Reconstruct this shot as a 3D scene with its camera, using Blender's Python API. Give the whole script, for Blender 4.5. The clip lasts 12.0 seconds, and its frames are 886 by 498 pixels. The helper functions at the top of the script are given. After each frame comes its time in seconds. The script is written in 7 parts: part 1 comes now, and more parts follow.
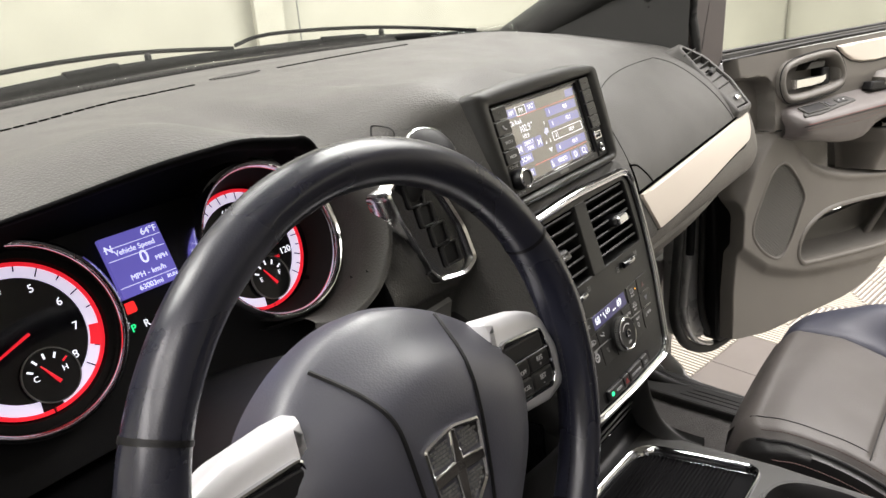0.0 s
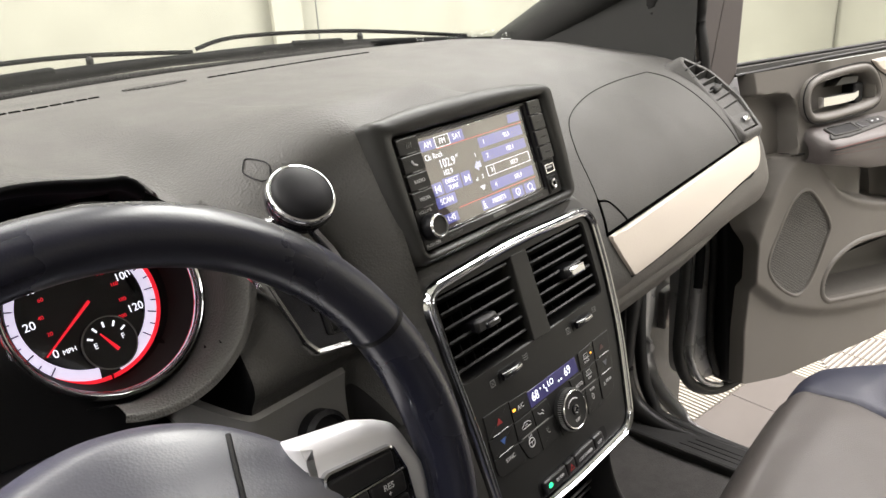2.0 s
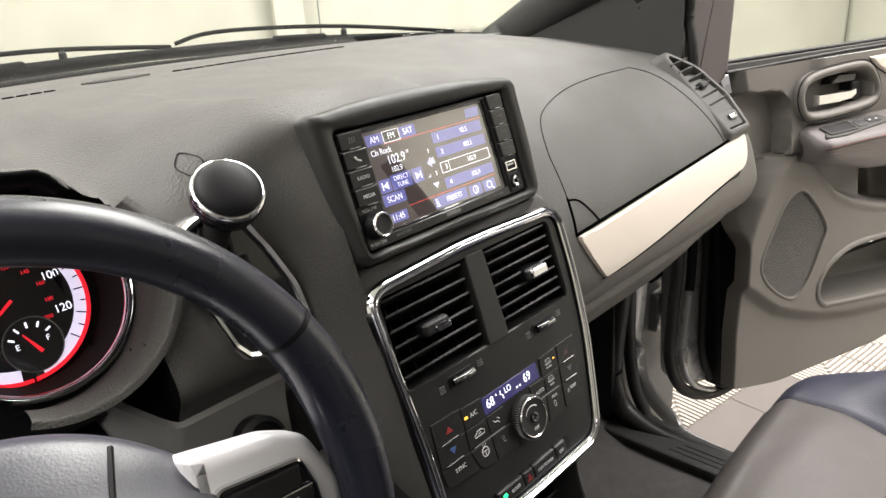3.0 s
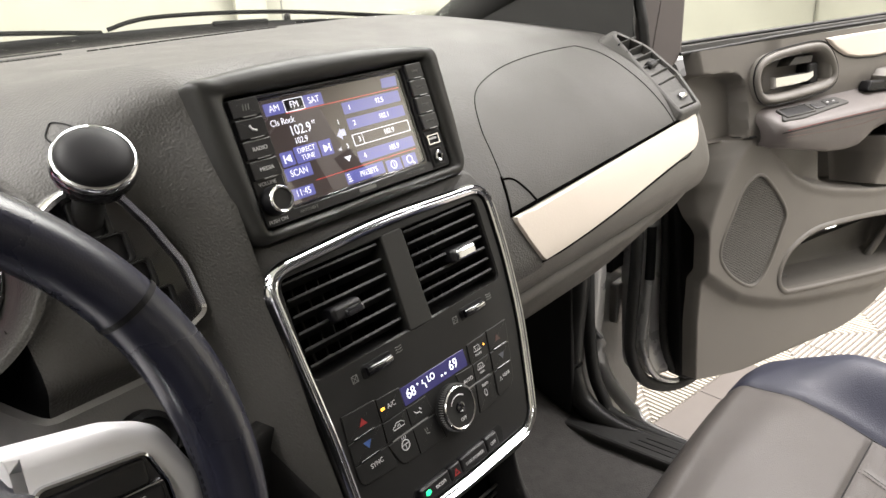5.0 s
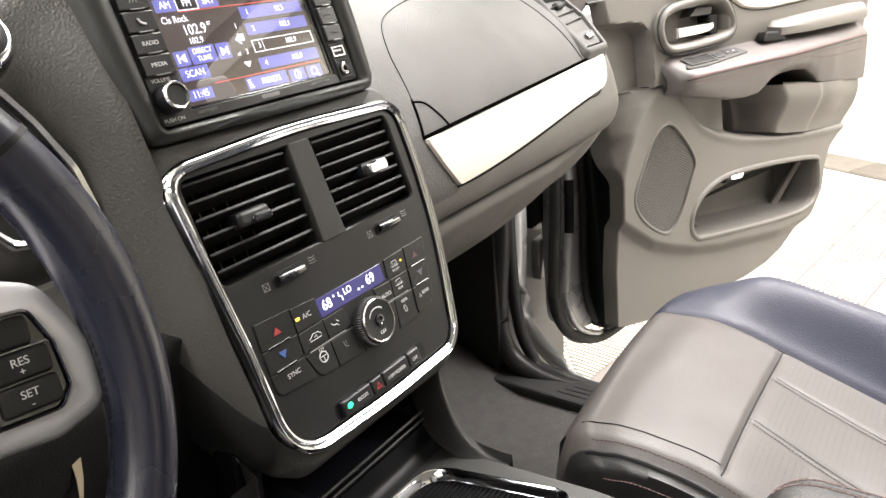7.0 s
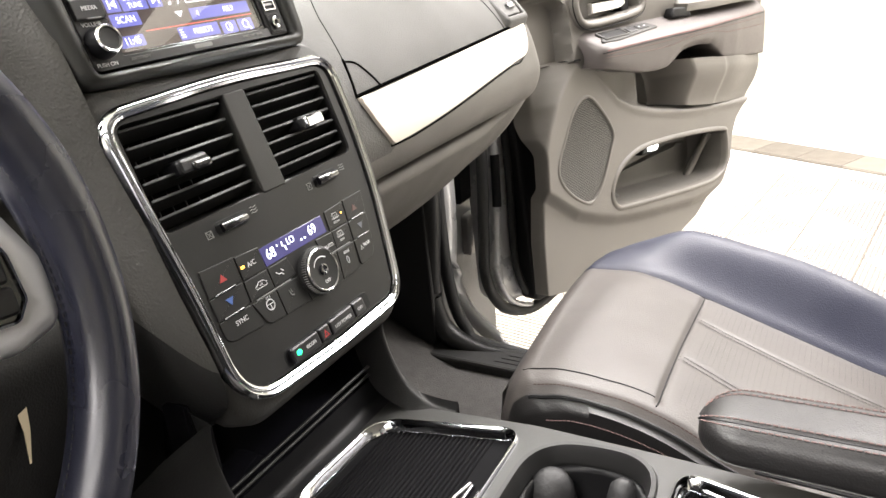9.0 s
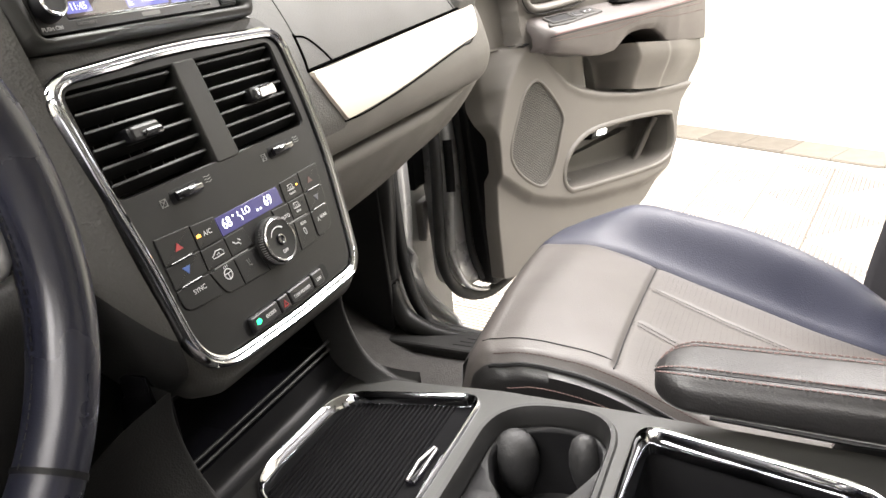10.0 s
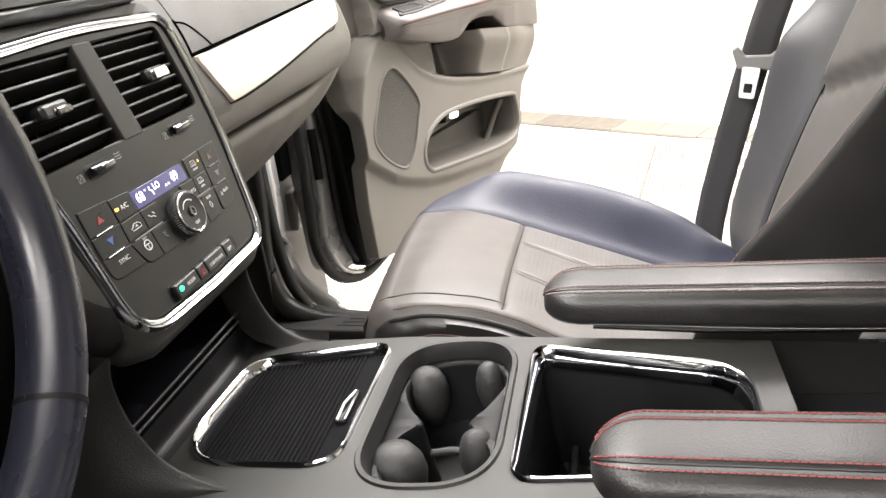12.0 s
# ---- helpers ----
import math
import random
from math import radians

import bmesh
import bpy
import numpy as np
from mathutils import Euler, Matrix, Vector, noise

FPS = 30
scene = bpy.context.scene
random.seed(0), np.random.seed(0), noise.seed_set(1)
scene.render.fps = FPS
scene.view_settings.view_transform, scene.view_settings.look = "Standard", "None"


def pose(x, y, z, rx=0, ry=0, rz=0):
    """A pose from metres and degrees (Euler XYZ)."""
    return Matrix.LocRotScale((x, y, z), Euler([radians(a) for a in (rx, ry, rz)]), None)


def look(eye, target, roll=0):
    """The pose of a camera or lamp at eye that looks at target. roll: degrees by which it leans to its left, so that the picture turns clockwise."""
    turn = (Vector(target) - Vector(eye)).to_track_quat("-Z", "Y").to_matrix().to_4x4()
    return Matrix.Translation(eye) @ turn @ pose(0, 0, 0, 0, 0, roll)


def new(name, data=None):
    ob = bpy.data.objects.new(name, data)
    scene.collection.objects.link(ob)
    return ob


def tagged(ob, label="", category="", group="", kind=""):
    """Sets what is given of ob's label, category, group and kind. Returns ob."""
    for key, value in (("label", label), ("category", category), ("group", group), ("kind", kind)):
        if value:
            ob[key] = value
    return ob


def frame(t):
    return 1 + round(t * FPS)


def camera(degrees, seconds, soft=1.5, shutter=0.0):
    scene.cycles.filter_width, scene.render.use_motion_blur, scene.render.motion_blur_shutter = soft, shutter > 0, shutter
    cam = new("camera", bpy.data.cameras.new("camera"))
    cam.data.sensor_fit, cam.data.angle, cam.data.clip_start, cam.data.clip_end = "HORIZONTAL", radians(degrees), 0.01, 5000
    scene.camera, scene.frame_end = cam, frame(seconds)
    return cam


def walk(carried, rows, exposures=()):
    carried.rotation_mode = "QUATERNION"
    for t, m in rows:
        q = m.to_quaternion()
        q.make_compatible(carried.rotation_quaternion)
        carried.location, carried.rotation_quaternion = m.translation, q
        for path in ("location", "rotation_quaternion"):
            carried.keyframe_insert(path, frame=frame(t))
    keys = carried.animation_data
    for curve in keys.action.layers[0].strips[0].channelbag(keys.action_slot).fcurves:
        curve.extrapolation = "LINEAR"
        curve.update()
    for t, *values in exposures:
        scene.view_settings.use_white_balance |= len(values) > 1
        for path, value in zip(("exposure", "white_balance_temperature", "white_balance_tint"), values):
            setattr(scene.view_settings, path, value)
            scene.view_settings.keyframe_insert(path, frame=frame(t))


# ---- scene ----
cam = camera(61.8, 12.0)
PATH = [
    (0, (-0.7025, -0.4247, 1.3657), (0.7386, 0.7589, 0.6428), -4.24),
    (0.5, (-0.6384, -0.4102, 1.3623), (0.7926, 0.7865, 0.6413), -4.07),
    (1, (-0.5964, -0.3946, 1.3715), (0.8186, 0.8235, 0.6546), -3.92),
    (1.5, (-0.5523, -0.4027, 1.3638), (0.8409, 0.8408, 0.6476), -3.79),
    (2, (-0.5113, -0.4276, 1.3565), (0.8611, 0.8383, 0.6397), -3.65),
    (2.5, (-0.4841, -0.4412, 1.3450), (0.8742, 0.8406, 0.6295), -3.69),
    (3, (-0.4567, -0.4487, 1.3436), (0.8946, 0.8401, 0.6274), -3.61),
    (5, (-0.3959, -0.4636, 1.3059), (0.9915, 0.7871, 0.5910), -4.01),
    (5.5, (-0.3906, -0.4672, 1.2893), (1.0211, 0.7535, 0.5703), -4.23),
    (6, (-0.3927, -0.4707, 1.2728), (1.0483, 0.7140, 0.5518), -4.44),
    (6.5, (-0.3980, -0.4792, 1.2482), (1.0759, 0.6618, 0.5231), -4.64),
    (8.5, (-0.4336, -0.4798, 1.2051), (1.1533, 0.4851, 0.4632), -5.08),
    (9, (-0.4400, -0.4798, 1.1935), (1.1708, 0.4416, 0.4474), -5.20),
    (9.5, (-0.4452, -0.4820, 1.1800), (1.1904, 0.3896, 0.4283), -5.41),
    (10, (-0.4557, -0.4819, 1.1694), (1.2079, 0.3289, 0.4110), -5.52),
    (10.5, (-0.4788, -0.4842, 1.1675), (1.2142, 0.2559, 0.4021), -5.71),
    (11, (-0.4945, -0.4814, 1.1630), (1.2294, 0.1736, 0.3890), -6.00),
    (11.5, (-0.5198, -0.4681, 1.1587), (1.2349, 0.0856, 0.3746), -6.07),
    (12, (-0.5429, -0.4616, 1.1603), (1.2409, -0.0293, 0.3657), -6.15),
]
walk(cam, [(t, look(eye, target, roll)) for t, eye, target, roll in PATH],
     exposures=[(0.0, 0.16), (1.5, 0.22), (5.0, 0.38), (5.6, 0.46), (6.0, 0.56), (6.5, 0.94), (7.5, 1.12), (8.5, 1.16), (12.0, 1.18)])

# ---- world and light ----
SC = scene
world = bpy.data.worlds.new("world")
SC.world = world
world.use_nodes = True
world.node_tree.nodes["Background"].inputs[0].default_value = (0.9, 0.92, 1.0, 1)
world.node_tree.nodes["Background"].inputs[1].default_value = 0.08


def area_lamp(name, m, sx, sy, watts, colour=(1, 0.95, 0.937)):
    d = bpy.data.lights.new(name, "AREA")
    d.shape, d.size, d.size_y, d.energy, d.color = "RECTANGLE", sx, sy, watts, colour
    ob = new(name, d)
    ob.matrix_world = m
    return ob


# the photo booth stands turned a little against the van
BOOTH = pose(0, 0, 0, 0, 0, -23.4)
# overhead lamps are unseen; the last is added to brighten the east curtain
for bx, by, bw in ((2.3, 0.6, 110), (-1.9, 0.5, 150), (1.2, 1.4, 140), (2.4, -2.6, 22), (-0.4, 1.9, 40), (-1.5, -1.9, 42), (-3.2, -1.6, 80), (3.3, -0.9, 190)):
    area_lamp("unseen_booth_lamp", BOOTH @ pose(bx, by, 3.12), 1.1, 2.2, bw)


# ---- materials ----
def mat(name, base, rough=0.5, metal=0.0, grain=0.0, grain_size=0.002, vary=0.12, spec=0.5, cells=False, coat=0.0, rvar=0.08, patch=0.09):
    m = bpy.data.materials.new(name)
    m.use_nodes = True
    nt = m.node_tree
    b = nt.nodes["Principled BSDF"]
    b.inputs["Metallic"].default_value = metal
    b.inputs["Specular IOR Level"].default_value = spec
    b.inputs["Coat Weight"].default_value = coat
    tc = nt.nodes.new("ShaderNodeTexCoord")
    big = nt.nodes.new("ShaderNodeTexNoise")
    big.inputs["Scale"].default_value = 1.0 / patch
    big.inputs["Detail"].default_value = 6
    nt.links.new(tc.outputs["Object"], big.inputs["Vector"])
    mix = nt.nodes.new("ShaderNodeMix")
    mix.data_type = "RGBA"
    mix.inputs[6].default_value = (*[c * (1 - vary) for c in base], 1)
    mix.inputs[7].default_value = (*[min(1, c * (1 + vary)) for c in base], 1)
    nt.links.new(big.outputs["Fac"], mix.inputs[0])
    nt.links.new(mix.outputs[2], b.inputs["Base Color"])
    rr = nt.nodes.new("ShaderNodeMapRange")
    rr.inputs[1].default_value, rr.inputs[2].default_value = 0.3, 0.7
    rr.inputs[3].default_value, rr.inputs[4].default_value = max(0.02, rough - rvar), min(1, rough + rvar)
    nt.links.new(big.outputs["Fac"], rr.inputs[0])
    nt.links.new(rr.outputs[0], b.inputs["Roughness"])
    if grain:
        if cells:
            t = nt.nodes.new("ShaderNodeTexVoronoi")
            t.inputs["Scale"].default_value = 1.0 / grain_size
            out = t.outputs["Distance"]
        else:
            t = nt.nodes.new("ShaderNodeTexNoise")
            t.inputs["Scale"].default_value = 1.0 / grain_size
            t.inputs["Detail"].default_value = 3
            out = t.outputs["Fac"]
        nt.links.new(tc.outputs["Object"], t.inputs["Vector"])
        bp = nt.nodes.new("ShaderNodeBump")
        bp.inputs["Strength"].default_value = grain
        bp.inputs["Distance"].default_value = grain_size * 0.5
        nt.links.new(out, bp.inputs["Height"])
        nt.links.new(bp.outputs[0], b.inputs["Normal"])
    return m


def glow(name, colour, strength, rough=0.4):
    m = mat(name, colour, rough)
    b = m.node_tree.nodes["Principled BSDF"]
    b.inputs["Emission Color"].default_value = (*colour, 1)
    b.inputs["Emission Strength"].default_value = strength
    return m


M_DASH = mat("dash_soft_plastic", (0.055, 0.0535, 0.049), 0.57, 0, 0.50, 0.0019, 0.08, cells=True, spec=0.36)
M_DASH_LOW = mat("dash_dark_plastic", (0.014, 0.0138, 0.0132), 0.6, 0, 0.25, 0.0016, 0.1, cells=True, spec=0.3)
M_GLOVE = mat("lower_dash_taupe_plastic", (0.098, 0.092, 0.082), 0.55, 0, 0.3, 0.0016, 0.08, cells=True, spec=0.4)
M_TAUPE = mat("taupe_moulded_plastic", (0.120, 0.111, 0.098), 0.55, 0, 0.3, 0.0015, 0.08, cells=True)
M_BLACK = mat("black_plastic", (0.006, 0.006, 0.0064), 0.5, 0, 0.2, 0.001, 0.15, spec=0.22)
M_BINNACLE = mat("binnacle_matt_black", (0.004, 0.004, 0.0044), 0.85, 0, 0.15, 0.0015, 0.15, spec=0.07)
M_CONE = mat("gauge_cone_plastic", (0.016, 0.0145, 0.0142), 0.75, 0, 0.1, 0.001, 0.1, spec=0.1)
M_VOID = mat("open_slot_black", (0.002, 0.002, 0.002), 0.95, 0, spec=0.0)
M_DASH_MID = mat("dash_charcoal_plastic", (0.042, 0.041, 0.038), 0.58, 0, 0.3, 0.0018, 0.1, cells=True, spec=0.3)
M_STACK = mat("stack_charcoal_plastic", (0.0125, 0.0125, 0.0122), 0.42, 0, 0.2, 0.0009, 0.1, spec=0.25)
M_SADDLE = mat("console_satin_plastic", (0.021, 0.021, 0.0195), 0.46, 0, 0.2, 0.0009, 0.1, spec=0.28)
M_GLOSS = mat("gloss_black_plastic", (0.008, 0.008, 0.010), 0.12, 0, vary=0.1, rvar=0.05, coat=0.5)
M_BUTTON = mat("button_black", (0.005, 0.005, 0.006), 0.38, 0, 0.15, 0.0008)
M_CHROME = mat("chrome", (0.62, 0.63, 0.66), 0.08, 1.0, vary=0.04, rvar=0.04)
M_CHROME_S = mat("soft_polished_chrome", (0.88, 0.88, 0.89), 0.16, 1.0, vary=0.04, rvar=0.05)
M_SATIN = mat("satin_silver_paint", (0.70, 0.70, 0.72), 0.36, 0.25, 0.05, 0.0006, 0.05)
M_CREAM = mat("cream_trim", (0.60, 0.54, 0.47), 0.38, 0.0, 0.12, 0.003, 0.06)
M_LEATHER = mat("black_leather", (0.0105, 0.0100, 0.0097), 0.42, 0, 0.22, 0.0016, 0.12, cells=True, spec=0.44)
M_RIM = mat("rim_leather_worn_smooth", (0.0135, 0.0145, 0.024), 0.26, 0, 0.06, 0.0012, 0.15, cells=True, rvar=0.1, spec=0.55)
M_SEAT = mat("grey_seat_leather", (0.061, 0.055, 0.051), 0.48, 0, 0.18, 0.0017, 0.06, cells=True, spec=0.34)
M_INSERT = mat("light_grey_backrest_leather", (0.062, 0.059, 0.056), 0.48, 0, 0.2, 0.0018, 0.07, cells=True, spec=0.4)
M_BACK = mat("grey_backrest_leather", (0.026, 0.027, 0.030), 0.46, 0, 0.26, 0.0020, 0.10, cells=True, spec=0.5)
M_BOLSTER = mat("blue_black_seat_leather", (0.020, 0.022, 0.036), 0.52, 0, 0.30, 0.0017, 0.12, cells=True, spec=0.34)
M_TUCK = mat("dark_tuck_thread", (0.030, 0.027, 0.026), 0.8)
M_STITCH_D = mat("dark_red_stitch_thread", (0.040, 0.019, 0.017), 0.8)
M_STITCH = mat("red_grey_stitch_thread", (0.15, 0.098, 0.09), 0.8)
M_STITCH_R = mat("red_stitch_thread", (0.19, 0.04, 0.038), 0.8)
M_PAD = mat("airbag_cover_leatherette", (0.046, 0.047, 0.064), 0.42, 0, 0.12, 0.0015, 0.06, cells=True, spec=0.9)
M_PAD_G = mat("ignition_plate_grey", (0.24, 0.235, 0.225), 0.48, 0, 0.2, 0.0015, 0.06, cells=True)
M_ARM = mat("brown_grey_leatherette", (0.080, 0.069, 0.065), 0.45, 0, 0.25, 0.002, 0.08, cells=True)
M_CARPET = mat("charcoal_carpet", (0.050, 0.048, 0.046), 0.95, 0, 1.0, 0.003, 0.35, spec=0.1, patch=0.02)
M_PAINT = mat("silver_body_paint", (0.50, 0.50, 0.50), 0.3, 0.25, vary=0.04, coat=0.6)
M_POST = mat("mauve_grey_pillar_plastic", (0.085, 0.074, 0.070), 0.6, 0, 0.15, 0.002, 0.08, spec=0.3)
M_PILLAR = mat("grey_pillar_trim", (0.036, 0.036, 0.034), 0.75, 0, 0.3, 0.0015, 0.08, spec=0.2)
# the body's silver paint, darkened to hold the shade inside the door jamb
M_JAMB = mat("shaded_silver_paint", (0.20, 0.20, 0.195), 0.42, 0.1, 0.1, 0.01, 0.10, spec=0.4)
M_COWL = mat("weathered_cowl_plastic", (0.0045, 0.0045, 0.0048), 0.8, 0, 0.3, 0.003, 0.3, spec=0.12)
M_CAP = mat("knob_cap_leather", (0.0075, 0.0075, 0.0085), 0.5, 0, 0.15, 0.001, 0.12, spec=0.16)
M_RUBBER = mat("black_rubber_seal", (0.012, 0.012, 0.012), 0.6, 0, 0.3, 0.004)
M_STEEL = mat("bare_steel", (0.35, 0.34, 0.33), 0.42, 0.9, 0.2, 0.004, 0.2)
M_WEB = mat("seat_belt_webbing", (0.018, 0.017, 0.019), 0.75, 0, 0.6, 0.0012)
M_BELTPL = mat("grey_belt_plastic", (0.14, 0.14, 0.135), 0.45)
M_WHITE = mat("white_print", (0.55, 0.55, 0.56), 0.6)
M_RED = mat("red_print", (0.28, 0.02, 0.02), 0.5)
M_RED_DIM = mat("unlit_red_print", (0.07, 0.03, 0.028), 0.5)
M_BLUE_DIM = mat("unlit_blue_print", (0.075, 0.08, 0.10), 0.5)
M_BLUE = mat("blue_print", (0.04, 0.09, 0.28), 0.5)
M_FABRIC = mat("white_booth_curtain", (0.385, 0.378, 0.325), 0.9, 0, 0.05, 0.05, 0.14, spec=0.1, patch=0.22)
M_GROUND = mat("white_studio_floor", (0.70, 0.68, 0.63), 0.6, 0, 0.1, 0.01, 0.05, spec=0.3, patch=0.5)
M_TILE_W = mat("white_ribbed_floor_tile", (0.42, 0.39, 0.34), 0.45, 0, 0.1, 0.004, 0.06)
M_TILE_T = mat("taupe_floor_tile", (0.115, 0.102, 0.094), 0.5, 0, 0.1, 0.004, 0.06)
M_TILE_B = mat("beige_floor_tile", (0.108, 0.095, 0.081), 0.5, 0, 0.1, 0.004, 0.06)
M_TILE_P = mat("cream_floor_tile", (0.142, 0.128, 0.109), 0.5, 0, 0.1, 0.004, 0.06)
M_CEIL = mat("white_booth_ceiling", (0.8, 0.8, 0.78), 0.9)
M_PAPER = mat("manila_paper", (0.62, 0.52, 0.36), 0.8)
M_LCD_BG = glow("display_violet_backlight", (0.10, 0.085, 0.36), 1.0)
M_LCD_DIM = glow("climate_display_navy", (0.034, 0.031, 0.11), 0.32, 0.2)
M_LCD_TXT = glow("display_white_segments", (0.85, 0.87, 1.0), 0.95)
M_SCR = glow("screen_dark_pixels", (0.045, 0.035, 0.033), 0.9, 0.12)
M_SCR_B = glow("screen_blue_button", (0.115, 0.118, 0.34), 0.85, 0.12)
M_SCR_I = glow("screen_pale_icon", (0.45, 0.46, 0.66), 0.9)
M_SCR_W = glow("screen_white_pixels", (0.85, 0.85, 0.95), 0.9)
M_SCR_R = glow("screen_red_line", (0.55, 0.05, 0.04), 0.8)
M_DIAL_W = glow("dial_white_band", (0.72, 0.66, 0.85), 0.75)
M_DIAL_R = glow("dial_red_light_ring", (0.80, 0.015, 0.03), 0.75)
M_DIAL_T = glow("dial_numerals", (0.85, 0.85, 0.95), 1.1)
M_GREEN = glow("green_indicator", (0.02, 0.75, 0.25), 1.6)
M_AMBER = glow("amber_indicator", (1.0, 0.45, 0.05), 1.8)
M_REDGLOW = glow("red_warning_lamp", (0.9, 0.02, 0.02), 1.0)
M_PLATE = glow("courtesy_lamp_lens", (1.0, 0.97, 0.9), 3.0)


def glass_mat(name, tint=(1, 1, 1), gloss=0.03):
    m = bpy.data.materials.new(name)
    m.use_nodes = True
    nt = m.node_tree
    nt.nodes.remove(nt.nodes["Principled BSDF"])
    tr, gl, mx = nt.nodes.new("ShaderNodeBsdfTransparent"), nt.nodes.new("ShaderNodeBsdfGlossy"), nt.nodes.new("ShaderNodeMixShader")
    tr.inputs[0].default_value = (*tint, 1)
    gl.inputs["Roughness"].default_value = 0.01
    lw = nt.nodes.new("ShaderNodeLayerWeight")
    pw, sc = nt.nodes.new("ShaderNodeMath"), nt.nodes.new("ShaderNodeMath")
    pw.operation, sc.operation = "POWER", "MULTIPLY_ADD"
    pw.inputs[1].default_value, sc.inputs[1].default_value, sc.inputs[2].default_value = 5.0, 0.5, gloss
    nt.links.new(lw.outputs["Facing"], pw.inputs[0])
    nt.links.new(pw.outputs[0], sc.inputs[0])
    nt.links.new(sc.outputs[0], mx.inputs[0])
    nt.links.new(tr.outputs[0], mx.inputs[1])
    nt.links.new(gl.outputs[0], mx.inputs[2])
    nt.links.new(mx.outputs[0], nt.nodes["Material Output"].inputs[0])
    return m


M_GLASS = glass_mat("clear_glass", (0.95, 0.97, 0.95))
M_SCR_GLASS = glass_mat("glossy_screen_glass", (1, 1, 1), 0.13)


# ---- building helpers ----
def smooth(a, b, x):
    k = min(1.0, max(0.0, (x - a) / (b - a)))
    return k * k * (3 - 2 * k)


def lerp(a, b, k):
    return a + (b - a) * k


def mesh_of(name, verts, faces, m, sharp=35):
    me = bpy.data.meshes.new(name)
    me.from_pydata([tuple(v) for v in verts], [], faces)
    bm = bmesh.new()
    bm.from_mesh(me)
    bmesh.ops.recalc_face_normals(bm, faces=bm.faces)
    bm.to_mesh(me)
    bm.free()
    me.polygons.foreach_set("use_smooth", [True] * len(me.polygons))
    me.set_sharp_from_angle(angle=radians(sharp))
    me.materials.append(m)
    return me


def thing(name, label, category, group="", kind="", at=(0, 0, 0)):
    ob = new(name)
    ob.empty_display_size = 0.02
    ob.matrix_world = Matrix.Translation(at)
    return tagged(ob, label, category, group, kind)


def put(name, me, parent=None, label=""):
    ob = new(name, me)
    if parent:
        ob.parent = parent
        top, off = parent, Vector((0, 0, 0))
        while top:
            off += top.location
            top = top.parent
        ob.location = -off
    if label:
        ob["label"] = label
    return ob


def rings(loops, F=None, closed=False, cap0=True, cap1=True):
    """Verts and faces through loops of equal length."""
    n, verts, faces = len(loops[0]), [], []
    for lp in loops:
        for p in lp:
            p = Vector(p)
            verts.append(F @ p if F else p)
    k = len(loops)
    for i in range(k if closed else k - 1):
        a, b = i * n, ((i + 1) % k) * n
        for j in range(n):
            faces.append((a + j, a + (j + 1) % n, b + (j + 1) % n, b + j))
    if not closed and cap0:
        faces.append(tuple(range(n))[::-1])
    if not closed and cap1:
        faces.append(tuple(range((k - 1) * n, k * n)))
    return verts, faces


def rpoly(pts, r, seg=6):
    """A polygon with rounded corners; r: one radius, or one for each corner."""
    out, n = [], len(pts)
    for i in range(n):
        p, a, b = Vector(pts[i]), Vector(pts[i - 1]), Vector(pts[(i + 1) % n])
        rr = r[i] if isinstance(r, (list, tuple)) else r
        da, db = (a - p), (b - p)
        la, lb = da.length, db.length
        da, db = da / la, db / lb
        half = math.acos(max(-1, min(1, da.dot(db)))) / 2
        cut = min(rr / max(1e-6, math.tan(half)), la * 0.49, lb * 0.49)
        p0, p1 = p + da * cut, p + db * cut
        for k in range(seg + 1):
            t = k / seg
            out.append(tuple((1 - t) ** 2 * p0 + 2 * t * (1 - t) * p + t * t * p1))
    return out


def rrect(u0, u1, v0, v1, r, seg=5):
    return rpoly([(u0, v0), (u1, v0), (u1, v1), (u0, v1)], r, seg)


def inset(poly, d):
    """The polygon, counter-clockwise, moved inwards by d."""
    n, out = len(poly), []
    for i in range(n):
        a, p, b = Vector(poly[i - 1]), Vector(poly[i]), Vector(poly[(i + 1) % n])
        e0, e1 = p - a, b - p
        if e0.length < 1e-7:
            e0 = e1
        if e1.length < 1e-7:
            e1 = e0
        nn = Vector((-e0.y, e0.x)).normalized() + Vector((-e1.y, e1.x)).normalized()
        nn = nn / max(0.5, nn.length_squared / 2) if nn.length > 1e-6 else nn
        out.append(tuple(p + nn * d))
    return out


def lay(poly, w):
    return [(p[0], p[1], w) for p in poly]


def plate(poly, w0, w1, F, m, name="plate", b=0.0008):
    """A solid slab of the outline between heights w0 and w1, its front edge rounded by b."""
    loops = [lay(poly, w0), lay(poly, w1 - b), lay(inset(poly, b * 0.35), w1 - b * 0.3), lay(inset(poly, b), w1)]
    return mesh_of(name, *rings(loops, F), m, 20)


def bezel(poly, prof, F, m, name="bezel", sharp=35):
    """A closed frame along the outline; prof: (distance inwards, height) round the section."""
    return mesh_of(name, *rings([lay(inset(poly, d), w) for d, w in prof], F, closed=True), m, sharp)


def lathe(prof, F, m, name="turned", seg=32, sharp=35, ring=False):
    loops = []
    for r, h in prof:
        loops.append([(r * math.cos(2 * math.pi * k / seg), r * math.sin(2 * math.pi * k / seg), h) for k in range(seg)])
    return mesh_of(name, *rings(loops, F, closed=ring), m, sharp)


